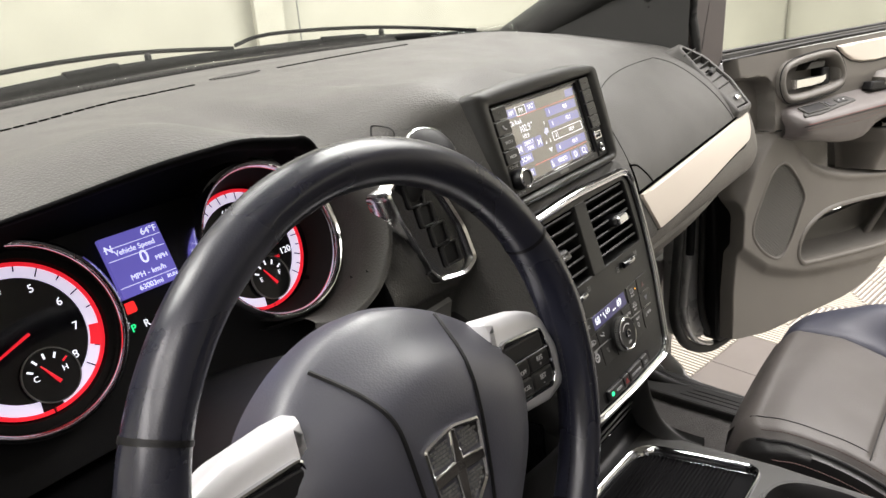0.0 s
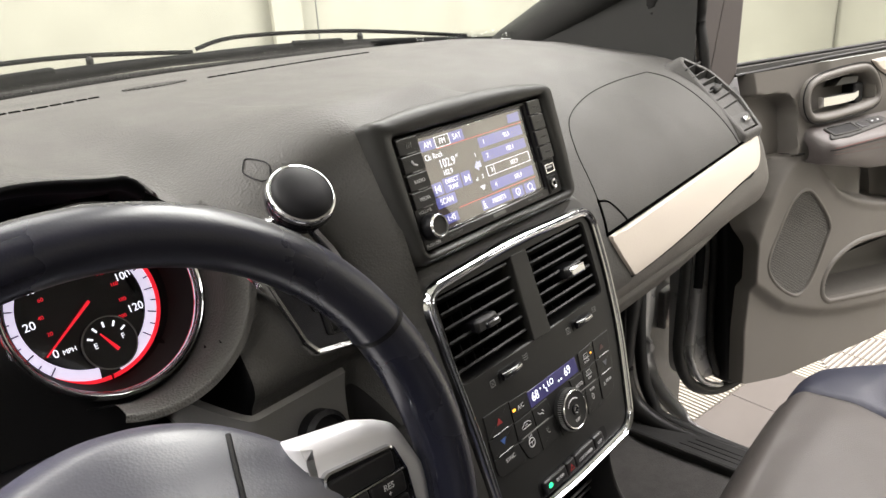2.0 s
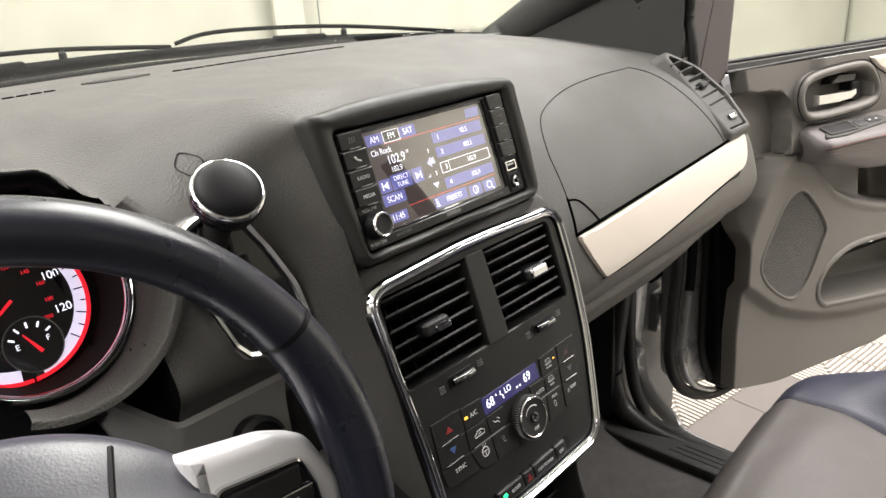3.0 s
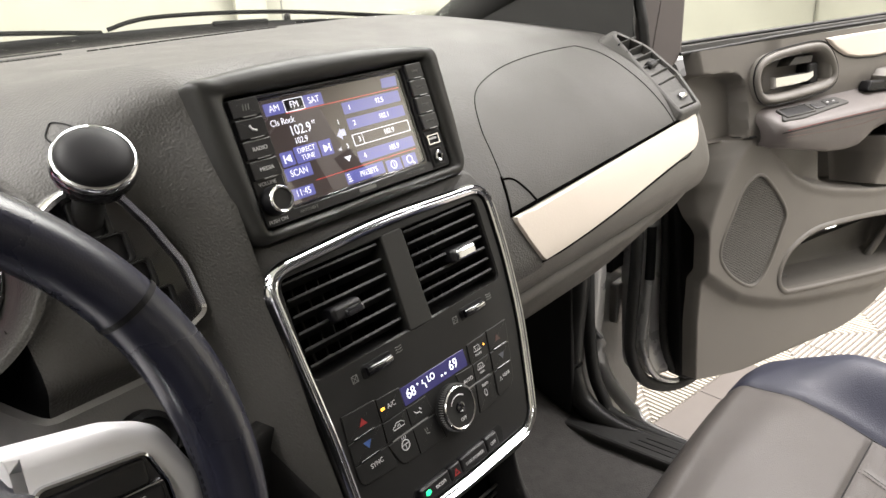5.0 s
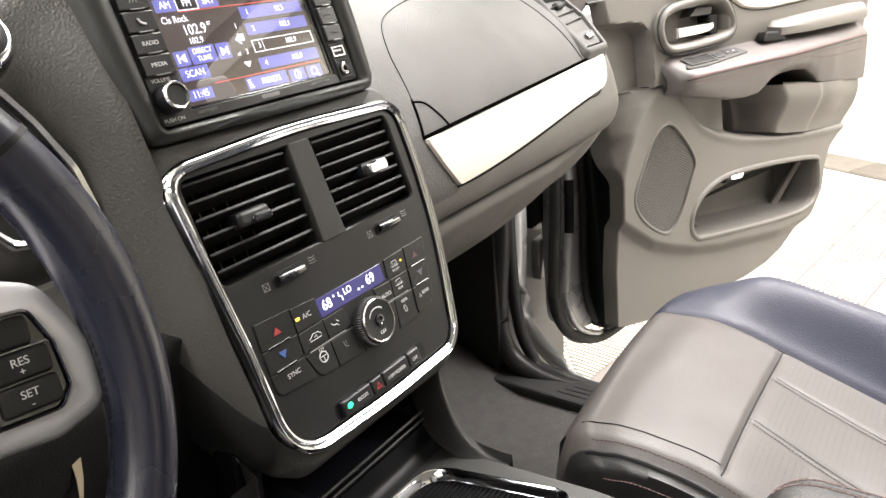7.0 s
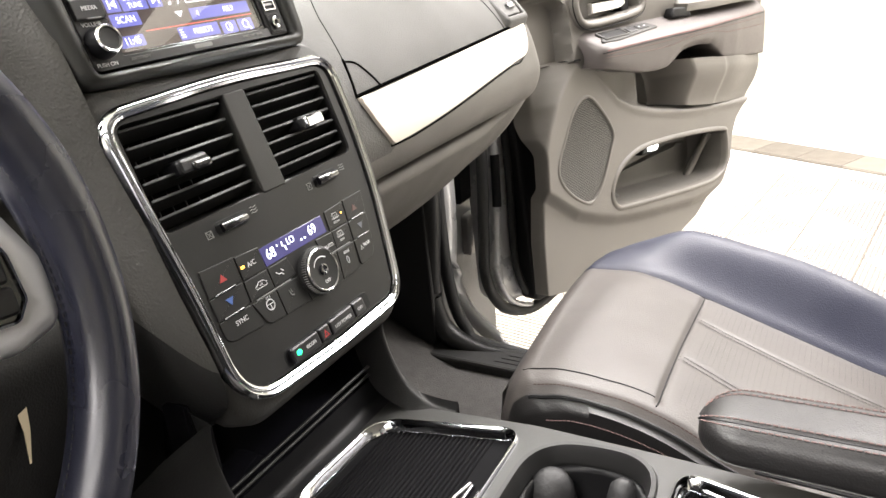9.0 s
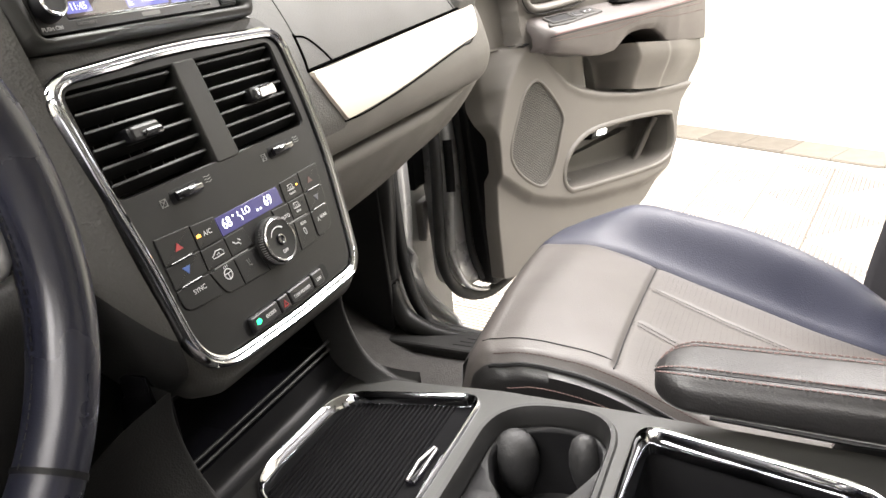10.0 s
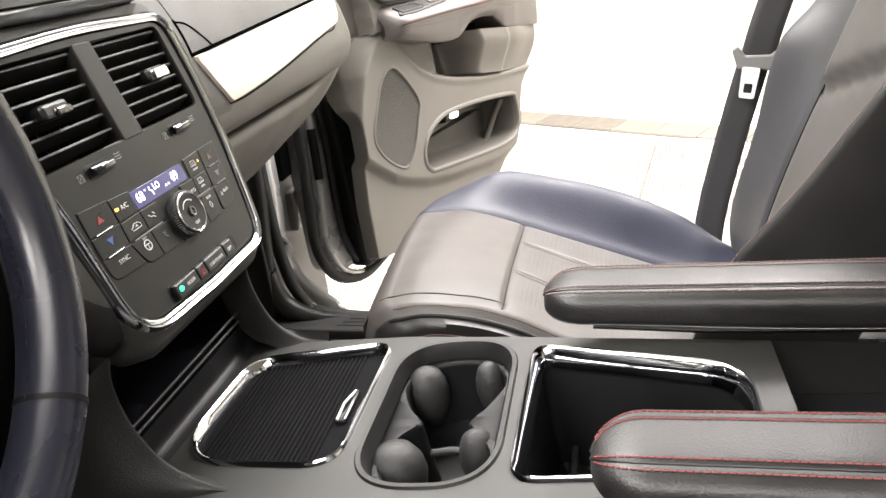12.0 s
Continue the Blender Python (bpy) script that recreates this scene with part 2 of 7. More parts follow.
def tube(path, r, m, name="tube", seg=10, closed=False, flat=1.0, up=(0, 0, 1)):
    """A round or flattened rod along points; r: one radius or a function of 0..1."""
    P = [Vector(p) for p in path]
    n, loops = len(P), []
    for i, p in enumerate(P):
        t = (P[(i + 1) % n] - P[i - 1]) if closed else (P[min(i + 1, n - 1)] - P[max(i - 1, 0)])
        t.normalize()
        a = t.cross(Vector(up))
        a = a.normalized() if a.length > 1e-4 else t.orthogonal().normalized()
        c = a.cross(t)
        rr = r(i / max(1, n - 1)) if callable(r) else r
        loops.append([p + a * (rr * math.cos(2 * math.pi * k / seg)) + c * (rr * flat * math.sin(2 * math.pi * k / seg)) for k in range(seg)])
    return mesh_of(name, *rings(loops, None, closed), m, 50)


def grid(fn, nu, nv, m, name="sheet", sharp=50, thick=0.0):
    """A sheet fn(u, v) over 0..1 x 0..1; thick gives it a back."""
    verts = [Vector(fn(i / nu, j / nv)) for i in range(nu + 1) for j in range(nv + 1)]
    faces = [(i * (nv + 1) + j, (i + 1) * (nv + 1) + j, (i + 1) * (nv + 1) + j + 1, i * (nv + 1) + j + 1) for i in range(nu) for j in range(nv)]
    me = mesh_of(name, verts, faces, m, sharp)
    if thick:
        bm = bmesh.new()
        bm.from_mesh(me)
        bmesh.ops.solidify(bm, geom=bm.faces[:], thickness=thick)
        bm.to_mesh(me)
        bm.free()
    return me


def spline(pts, t):
    """Catmull-Rom through points (tuples), t in 0..1."""
    n = len(pts) - 1
    k = min(n - 1, int(t * n))
    f = t * n - k
    p0, p1, p2, p3 = (Vector(pts[max(0, min(n, k + o))]) for o in (-1, 0, 1, 2))
    return 0.5 * ((2 * p1) + (p2 - p0) * f + (2 * p0 - 5 * p1 + 4 * p2 - p3) * f * f + (3 * p1 - p0 - 3 * p2 + p3) * f ** 3)


def curve(pts, n):
    return [spline(pts, i / n) for i in range(n + 1)]


def text_mesh(s, size, F, m, at=(0, 0, 0), align="CENTER", depth=0.00015, squeeze=1.0, turn=0.0):
    c = bpy.data.curves.new("lettering", "FONT")
    c.body, c.size, c.align_x, c.align_y, c.extrude = s, size, align, "CENTER", depth
    ob = bpy.data.objects.new("lettering", c)
    scene.collection.objects.link(ob)
    bpy.context.view_layer.update()
    me = bpy.data.meshes.new_from_object(ob.evaluated_get(bpy.context.evaluated_depsgraph_get()))
    bpy.data.objects.remove(ob)
    me.transform(F @ Matrix.Translation(at) @ pose(0, 0, 0, 0, 0, turn) @ Matrix.Diagonal((squeeze, 1, 1, 1)))
    me.materials.clear()
    me.materials.append(m)
    return me


def axes(o, u, v):
    """A frame with origin o, u to the right, v up the face, w out of it."""
    u, v = Vector(u).normalized(), Vector(v).normalized()
    w = u.cross(v).normalized()
    v = w.cross(u)
    m = Matrix((u, v, w)).transposed().to_4x4()
    m.translation = o
    return m


def dashes(path, name, m, parent, step=0.006, length=0.0042, r=0.00045, up=(0, 0, 1)):
    """A row of stitches along a path, in one mesh of kind stuff."""
    P = [Vector(p) for p in path]
    cum = [0.0]
    for a, b in zip(P, P[1:]):
        cum.append(cum[-1] + (b - a).length)

    def at(s):
        return Vector([float(np.interp(s, cum, [p[i] for p in P])) for i in range(3)])
    verts, faces, acc = [], [], 0.0
    while acc + length < cum[-1]:
        p0, p1 = at(acc), at(acc + length)
        d = (p1 - p0).normalized()
        s = d.cross(Vector(up))
        s = s.normalized() if s.length > 1e-4 else d.orthogonal().normalized()
        c = s.cross(d)
        k = len(verts)
        for q in (p0, p1):
            for x, y in ((1, 0), (0, 1), (-1, 0), (0, -1)):
                verts.append(q + s * (x * r) + c * (y * r))
        faces += [(k + j, k + (j + 1) % 4, k + 4 + (j + 1) % 4, k + 4 + j) for j in range(4)] + [(k + 3, k + 2, k + 1, k), (k + 4, k + 5, k + 6, k + 7)]
        acc += step
    ob = put(name, mesh_of(name, verts, faces, m), parent)
    ob["kind"] = "stuff"
    return ob


def ringed(pts, n=96):
    """A smooth closed outline through the points."""
    k, out = len(pts), []
    for i in range(n):
        t = i * k / n
        j, f = int(t), t - int(t)
        p0, p1, p2, p3 = (Vector(pts[(j + o) % k]) for o in (-1, 0, 1, 2))
        out.append(tuple(0.5 * ((2 * p1) + (p2 - p0) * f + (2 * p0 - 5 * p1 + 4 * p2 - p3) * f * f + (3 * p1 - p0 - 3 * p2 + p3) * f ** 3)))
    return out


def inside(poly, x, y):
    hit = False
    for i in range(len(poly)):
        (x0, y0), (x1, y1) = poly[i - 1][:2], poly[i][:2]
        if (y0 > y) != (y1 > y) and x < x0 + (y - y0) / (y1 - y0) * (x1 - x0):
            hit = not hit
    return hit


def table(x, xs, ys):
    return float(np.interp(x, xs, ys))


def eased(x, xs, ys):
    """Values ys at rising xs, joined by a smooth curve."""
    n = len(xs)
    if x <= xs[0]:
        return ys[0]
    if x >= xs[-1]:
        return ys[-1]
    i = max(k for k in range(n - 1) if xs[k] <= x)
    def slope(k):
        a, b = max(0, k - 1), min(n - 1, k + 1)
        return (ys[b] - ys[a]) / (xs[b] - xs[a])
    h = xs[i + 1] - xs[i]
    t = (x - xs[i]) / h
    return (2 * t ** 3 - 3 * t * t + 1) * ys[i] + (t ** 3 - 2 * t * t + t) * h * slope(i) + (3 * t * t - 2 * t ** 3) * ys[i + 1] + (t ** 3 - t * t) * h * slope(i + 1)


def cut(me, drop):
    """Take away the faces whose centre drop() names."""
    bm = bmesh.new()
    bm.from_mesh(me)
    bmesh.ops.delete(bm, geom=[f for f in bm.faces if drop(f.calc_center_median())], context="FACES")
    bm.to_mesh(me)
    bm.free()
    return me


def on_ray(poly, c, a):
    """Where the ray from c at angle a leaves the polygon."""
    d, best = Vector((math.cos(a), math.sin(a))), None
    for i in range(len(poly)):
        p, q = Vector(poly[i - 1]), Vector(poly[i])
        e = q - p
        den = d.x * e.y - d.y * e.x
        if abs(den) < 1e-12:
            continue
        t = ((p.x - c[0]) * e.y - (p.y - c[1]) * e.x) / den
        k = ((p.x - c[0]) * d.y - (p.y - c[1]) * d.x) / den
        if t > 0 and -1e-6 <= k <= 1 + 1e-6 and (best is None or t > best):
            best = t
    return (c[0] + d.x * best, c[1] + d.y * best)


# ---- booth: floor, curtains, ceiling ----
def booth():
    g = put("ground", mesh_of("ground", [BOOTH @ Vector(p) for p in ((-30, -30, -0.012), (30, -30, -0.012), (30, 30, -0.012), (-30, 30, -0.012))], [(0, 1, 2, 3)], M_GROUND))
    tagged(g, "pale studio floor under interlocking ribbed tiles", "floor", kind="structure")
    X0, X1, Y0, Y1, Z1 = -4.4, 4.7, -5.0, 3.3, 3.25

    def curtain(name, p, q, cove=0.0):
        d = Vector(q) - Vector(p)
        L = d.length
        nrm = Vector((-d.y, d.x, 0)).normalized()

        def f(u, v):
            fold = 0.018 * math.sin(u * L * 7 + 1.5 * math.sin(u * L * 1.7)) * (0.5 + 0.5 * noise.noise((u * L * 0.8, v * 1.2, 3)))
            return BOOTH @ (Vector(p) + d * u + nrm * (fold + cove * max(0.0, 1 - v * Z1 / 0.35) ** 2 + 0.02 * noise.noise((u * L * 1.5, v * 3, 0))) + Vector((0, 0, v * (Z1 + 0.02) - 0.02)))
        ob = put(name, grid(f, 200, 60 if cove else 12, M_FABRIC, name, thick=0.01))
        return tagged(ob, "cream-white fabric booth curtain with soft hanging folds", "curtain", kind="structure")
    curtain("wall_east", (X1, Y0, 0), (X1, Y1, 0), 0.45)
    curtain("wall_north", (X0, Y1, 0), (X1, Y1, 0))
    curtain("wall_west", (X0, Y0, 0), (X0, Y1, 0))
    curtain("wall_south", (X0, Y0, 0), (X1, Y0, 0))
    c = put("ceiling", mesh_of("ceiling", [BOOTH @ Vector(p) for p in ((X0, Y0, Z1), (X1, Y0, Z1), (X1, Y1, Z1), (X0, Y1, Z1), (X0, Y0, Z1 + 0.1), (X1, Y0, Z1 + 0.1), (X1, Y1, Z1 + 0.1), (X0, Y1, Z1 + 0.1))], [(0, 1, 2, 3), (4, 5, 6, 7)], M_CEIL))
    tagged(c, "white booth ceiling", "ceiling", kind="structure")
    post = thing("booth_post", "cream-painted vertical booth post between the curtains", "post", at=tuple(BOOTH @ Vector((0.62, 3.2, 0))))
    put("shaft", plate(rrect(-0.075, 0.075, -0.03, 0.03, 0.01), 0, Z1, BOOTH @ pose(0.62, 3.2, 0), mat("post_cream", (0.39, 0.38, 0.325), 0.8), "shaft"), post)
    put("cord", tube([BOOTH @ Vector((0.76, 3.15, 0.0)), BOOTH @ Vector((0.76, 3.15, 1.6)), BOOTH @ Vector((0.76, 3.15, Z1))], 0.004, M_BELTPL, "cord"), post, "thin dark cord")


booth()

# ---- van body round the cabin ----
def y_glass(x):
    return 0.725 - 0.48 * x * x


body = thing("van_body", "silver minivan shell round the cabin, front doors open", "van body", at=(0, 0, 0.35))


def van_body():
    # floor pan and carpet
    def fl(u, v):
        x, y = lerp(-0.72, 0.70, u), lerp(-2.2, 0.62, v)
        return (x, y, 0.428 + 0.22 * smooth(0.12, 0.62, y) + 0.002 * noise.noise((x * 30, y * 30, 0)))
    put("carpet", grid(fl, 40, 60, M_CARPET, "carpet", thick=0.02), body, "charcoal carpet with short pile")
    # sill plate with ribs
    put("sill", plate(rpoly([(-2.2, 0.657), (0.42, 0.667), (0.42, 0.74), (-2.2, 0.74)], 0.01), 0.38, 0.447, axes((0, 0, 0), (0, 1, 0), (-1, 0, 0)) @ Matrix.Diagonal((1, -1, 1, 1)), M_DASH_LOW, "sill", 0.006), body)
    for k in range(3):
        put("sill_rib", plate(rrect(-0.30, 0.074 - 0.010 * k, 0.684 + k * 0.014, 0.687 + k * 0.014, 0.0014), 0.445, 0.4482, axes((0, 0, 0), (0, 1, 0), (-1, 0, 0)) @ Matrix.Diagonal((1, -1, 1, 1)), M_BLACK, "sill_rib", 0.002), body)
    put("outer_sill", plate(rrect(-2.2, 0.42, 0.77, 0.86, 0.02), 0.22, 0.352, axes((0, 0, 0), (0, 1, 0), (-1, 0, 0)) @ Matrix.Diagonal((1, -1, 1, 1)), M_PAINT, "outer_sill", 0.015), body)
    # kick panel and the trim edge that sweeps into the sill
    put("kick_panel", plate(rpoly([(0.205, 0.45), (0.62, 0.45), (0.62, 1.05), (0.205, 1.05)], 0.02), -0.73, -0.695, axes((0, 0, 0), (0, 1, 0), (0, 0, 1)) @ Matrix.Diagonal((1, 1, -1, 1)), M_BLACK, "kick_panel", 0.004), body)
    sweep = curve([(0.720, 0.200, 1.05), (0.720, 0.205, 0.756), (0.720, 0.217, 0.626), (0.720, 0.219, 0.535), (0.720, 0.192, 0.472), (0.722, 0.130, 0.444), (0.730, 0.05, 0.438), (0.735, -0.08, 0.438), (0.735, -0.30, 0.438)], 60)
    put("trim_edge", tube(sweep, lambda k: lerp(0.022, 0.009, smooth(0.50, 0.78, k)), M_STACK, "trim_edge", 14), body)
    seal = curve([(0.765, 0.214, 1.15), (0.765, 0.212, 0.80), (0.765, 0.205, 0.58), (0.765, 0.175, 0.468), (0.760, 0.10, 0.430), (0.756, -0.3, 0.422), (0.756, -1.2, 0.422)], 50)
    put("door_seal", tube(seal, 0.013, M_RUBBER, "door_seal", 12), body, "black rubber door seal")
    jamb = [(0.745, 0.30), (1.03, 0.30), (1.03, 1.16), (0.745, 1.16)]
    put("hinge_pillar", plate(jamb, -0.50, -0.222, axes((0, 0, 0), (1, 0, 0), (0, 0, 1)), M_JAMB, "hinge_pillar", 0.015), body, "silver painted hinge pillar")
    flange = curve([(0.812, 0.212, 1.12), (0.812, 0.212, 0.756), (0.804, 0.212, 0.573), (0.812, 0.200, 0.490), (0.808, 0.130, 0.428), (0.790, 0.05, 0.400), (0.782, -0.3, 0.395)], 40)
    put("pinch_flange", tube(flange, 0.010, M_PAINT, "pinch_flange", 10, flat=2.0), body)
    for z in (0.62, 0.95):
        h = put("hinge", plate(rrect(0.875, 0.935, z - 0.045, z + 0.045, 0.008), 0.0, 0.022, axes((0, 0.226, 0), (1, 0, 0), (0, 0, 1)), M_STEEL, "hinge", 0.004), body)
        put("pin", lathe([(0.010, -0.045), (0.010, 0.045), (0.006, 0.05)], pose(0.930, 0.205, z), M_STEEL, "pin", 14), h)
        for dz in (-0.018, 0.018):
            put("bolt", lathe([(0.009, 0.0), (0.009, 0.006), (0.006, 0.008)], axes((0.900, 0.217, z + dz), (1, 0, 0), (0, 0, 1)), M_STEEL, "bolt", 6), h)
    put("check_strap", plate(rrect(0.850, 0.910, 0.70, 0.78, 0.006), 0.0, 0.02, axes((0, 0.226, 0), (1, 0, 0), (0, 0, 1)), M_BLACK, "check_strap", 0.004), body)
    # windscreen pillars, header, roof, rear sides
    for sx in (1, -1):
        F = axes((0, 0, 0), (0, -sx, 0), (0, 0, 1))
        poly = [(-0.52 * sx, 1.17), (-0.125 * sx, 1.17), (-0.125 * sx, 1.38), (-0.22 * sx, 1.345)]
        if sx < 0:
            poly = poly[::-1]
        poly = [(a, b) for a, b in poly]
        put("pillar_trim", plate(rpoly(poly if sx < 0 else poly[::-1], 0.012), 0.0, 0.04, Matrix.Translation((sx * 0.765, 0, 0)) @ F, M_PILLAR, "pillar_trim", 0.016), body, "dark moulded windscreen pillar trim")
        put("windscreen_pillar", tube(curve([(sx * 0.775, 0.55, 1.17), (sx * 0.745, 0.33, 1.285), (sx * 0.70, 0.0, 1.45), (sx * 0.64, -0.32, 1.62)], 20), 0.045, M_PILLAR, "windscreen_pillar", 16), body)
        for nm, m, r, pts in (("pillar_edge", M_DASH_LOW, 0.013, ((0.745, 0.150, 1.15), (0.740, 0.157, 1.207), (0.740, 0.175, 1.238), (0.735, 0.192, 1.27), (0.720, 0.16, 1.34), (0.70, 0.05, 1.45), (0.64, -0.32, 1.62))), ("pillar_seal", M_RUBBER, 0.013, ((0.750, 0.122, 1.12), (0.742, 0.130, 1.197), (0.740, 0.137, 1.228), (0.740, 0.144, 1.268), (0.725, 0.12, 1.35), (0.70, 0.0, 1.47), (0.65, -0.33, 1.63))), ("pillar_flange", M_DASH_LOW, 0.009, ((0.760, 0.100, 1.10), (0.748, 0.102, 1.19), (0.748, 0.112, 1.25), (0.735, 0.09, 1.33), (0.70, -0.03, 1.48), (0.66, -0.35, 1.64)))):
            put(nm, tube(curve([(sx * x, y, z) for x, y, z in pts], 24), r, m, nm, 12), body)
        put("roof_rail", tube([(sx * 0.66, -0.32, 1.65), (sx * 0.66, -1.2, 1.69), (sx * 0.66, -2.3, 1.67)], 0.05, M_DASH, "roof_rail", 10), body)
        put("centre_pillar", plate(rrect(-1.06, -0.93, 0.42, 1.66, 0.02), 0.70, 0.80, axes((0, 0, 0), (0, 1, 0), (0, 0, 1)) if sx > 0 else axes((0, 0, 0), (0, -1, 0), (0, 0, 1)) @ pose(1.99, 0, 0), M_TAUPE, "centre_pillar", 0.01), body)
        put("rear_side", plate(rrect(-2.4, -1.06, 0.42, 1.10, 0.02), 0.72, 0.80, axes((0, 0, 0), (0, 1, 0), (0, 0, 1)) if sx > 0 else axes((0, 0, 0), (0, -1, 0), (0, 0, 1)) @ pose(3.46, 0, 0), M_TAUPE, "rear_side", 0.01), body)

    # headliner, tailgate, rear sides and driver door: out of view, added to shape cabin light
    def roof(u, v):
        x, y = lerp(-0.68, 0.68, u), lerp(-2.4, -0.32, v)
        return (x, y, 1.72 - 0.06 * (x / 0.68) ** 2 - 0.05 * smooth(-0.8, -0.3, y))
    put("headliner", grid(roof, 12, 16, mat("grey_headliner", (0.42, 0.41, 0.39), 0.95), "headliner", thick=0.03), body)
    put("tailgate", plate(rrect(-0.7, 0.7, 0.42, 1.12, 0.05), 2.35, 2.42, axes((0, 0, 0), (1, 0, 0), (0, 0, 1)), M_TAUPE, "tailgate", 0.01), body)
    put("driver_door", plate(rrect(-0.95, 0.20, 0.42, 1.13, 0.03), 0.78, 0.84, axes((0, 0, 0), (0, -1, 0), (0, 0, 1)) @ pose(0.75, 0, 0), M_DASH_LOW, "driver_door", 0.01), body)
    # firewall and cowl
    put("firewall", plate(rrect(-0.74, 0.74, 0.4, 1.12, 0.02), -0.68, -0.62, axes((0, 0, 0), (1, 0, 0), (0, 0, 1)), M_BLACK, "firewall", 0.005), body)

    def cowl(u, v):
        x = lerp(-0.82, 0.82, u)
        y = y_glass(x) + 0.005 + 0.16 * v
        return (x, y, 1.205 + 0.012 * math.sin(v * 3.1) - 0.03 * v - 0.03 * (x / 0.82) ** 2)
    put("cowl", grid(cowl, 60, 8, M_COWL, "cowl", thick=0.012), body, "black ribbed cowl panel under the windscreen")

    def hood(u, v):
        x = lerp(-0.8, 0.8, u)
        y = y_glass(x) + 0.15 + 0.75 * v
        return (x, y, 1.165 - 0.02 * (x / 0.8) ** 2 - 0.14 * v - 0.25 * v ** 3)
    put("bonnet", grid(hood, 30, 20, M_PAINT, "bonnet", thick=0.01), body)


van_body()


def windscreen():
    def f(u, v):
        x = lerp(-1, 1, u) * lerp(0.80, 0.62, v)
        y = lerp(y_glass(x) + 0.008, -0.30 - 0.1 * x * x, v)
        return (x, y, lerp(1.215, 1.645, v) + 0.02 * math.sin(v * math.pi))
    ob = put("window_1", grid(f, 30, 16, M_GLASS, "windscreen", thick=0.004))
    ob.visible_shadow = False
    tagged(ob, "clear raked windscreen glass", "windscreen", kind="structure")


windscreen()


def wipers():
    for pts, top, lab in (
        ([(-0.60, 0.66), (-0.25, 0.755), (0.05, 0.785), (0.33, 0.745)], [(0.20, 0.80), (-0.02, 0.80), (-0.25, 0.79), (-0.42, 0.74)], "black driver-side windscreen wiper resting on the cowl"),
        ([(0.02, 0.785), (0.30, 0.755), (0.52, 0.665), (0.73, 0.545)], [(0.70, 0.585), (0.50, 0.715), (0.30, 0.80), (0.22, 0.82)], "black passenger-side windscreen wiper resting on the cowl"),
    ):
        t = thing("windscreen_wiper", lab, "wiper", group="windscreen wipers", at=(pts[1][0], pts[1][1], 1.21))
        z = lambda x: 1.232 - 0.03 * (x / 0.8) ** 2
        path = curve([(x, y, z(x)) for x, y in pts], 24)
        put("blade", tube(path, lambda s: 0.0072 * (0.55 + 0.45 * math.sin(math.pi * min(0.97, s + 0.02))), M_COWL, "blade", 8, flat=1.5), t)
        put("rubber_edge", tube([p - Vector((0, 0, 0.014)) for p in path], 0.004, M_RUBBER, "rubber_edge", 6), t)
        put("arm", tube(curve([(x, y, z(x) + 0.008 + 0.02 * math.sin(i * 1.0)) for i, (x, y) in enumerate(top)], 16), 0.0038, M_COWL, "arm", 8), t)
        m = path[12]
        put("bridge", plate(rrect(-0.05, 0.05, -0.007, 0.007, 0.004), 0, 0.010, axes(m + Vector((0, 0, 0.004)), path[14] - path[10], (0, 0.3, 1)) @ pose(0, 0, 0, -70), M_COWL, "bridge", 0.004), t)
        put("nozzle", lathe([(0.006, 0), (0.006, 0.010), (0.003, 0.014)], Matrix.Translation(path[15] + Vector((0, 0.004, 0.008))), M_BLACK, "nozzle", 10), t)


wipers()

# ---- dashboard ----
dash = thing("dashboard", "dark grey soft-touch dashboard with a cream trim band", "dashboard", at=(0, 0.2, 1.0))
GA = radians(25)
G = axes((-0.332, 0.1175, 1.130), (1, 0, 0), (0, math.sin(GA), math.cos(GA)))
P_PASS = [(0.17, 1.222), (0.10, 1.199), (0.045, 1.163), (0.0, 1.120), (-0.030, 1.078), (-0.046, 1.035), (-0.050, 1.000), (-0.03, 0.965), (0.03, 0.945)]
P_CENT = [(0.17, 1.241), (0.115, 1.240), (0.080, 1.226), (0.04, 1.20), (0.02, 1.13), (-0.02, 1.02), (-0.06, 0.92), (-0.075, 0.87), (-0.02, 0.86)]
P_FLUSH = [(0.17, 1.245), (0.08, 1.252), (0.022, 1.243), (0.002, 1.218), (-0.025, 1.16), (-0.05, 1.085), (-0.08, 0.995), (-0.108, 0.905), (-0.06, 0.875)]
P_SHIFT = [(0.20, 1.238), (0.125, 1.222), (0.075, 1.206), (0.034, 1.178), (0.014, 1.128), (-0.004, 1.076), (0.006, 1.050), (0.010, 1.015), (0.004, 0.95)]
P_CLUST = [(0.20, 1.255), (0.110, 1.267), (0.050, 1.2535), (0.052, 1.2430), (0.10, 1.230), (0.165, 1.16), (0.14, 1.05), (0.05, 1.015), (0.0, 0.97)]


SH = axes((-0.190, 0.003, 1.116), (1, 0, 0), (0, 0.31, 0.95))
GATE = rpoly([(-0.022, -0.036), (0.018, -0.043), (0.040, -0.034), (0.037, 0.004), (0.024, 0.038), (0.010, 0.064), (-0.022, 0.078), (-0.052, 0.062), (-0.047, 0.030), (-0.031, -0.024)], [0.010, 0.03, 0.012, 0.05, 0.05, 0.02, 0.03, 0.012, 0.05, 0.014], 6)


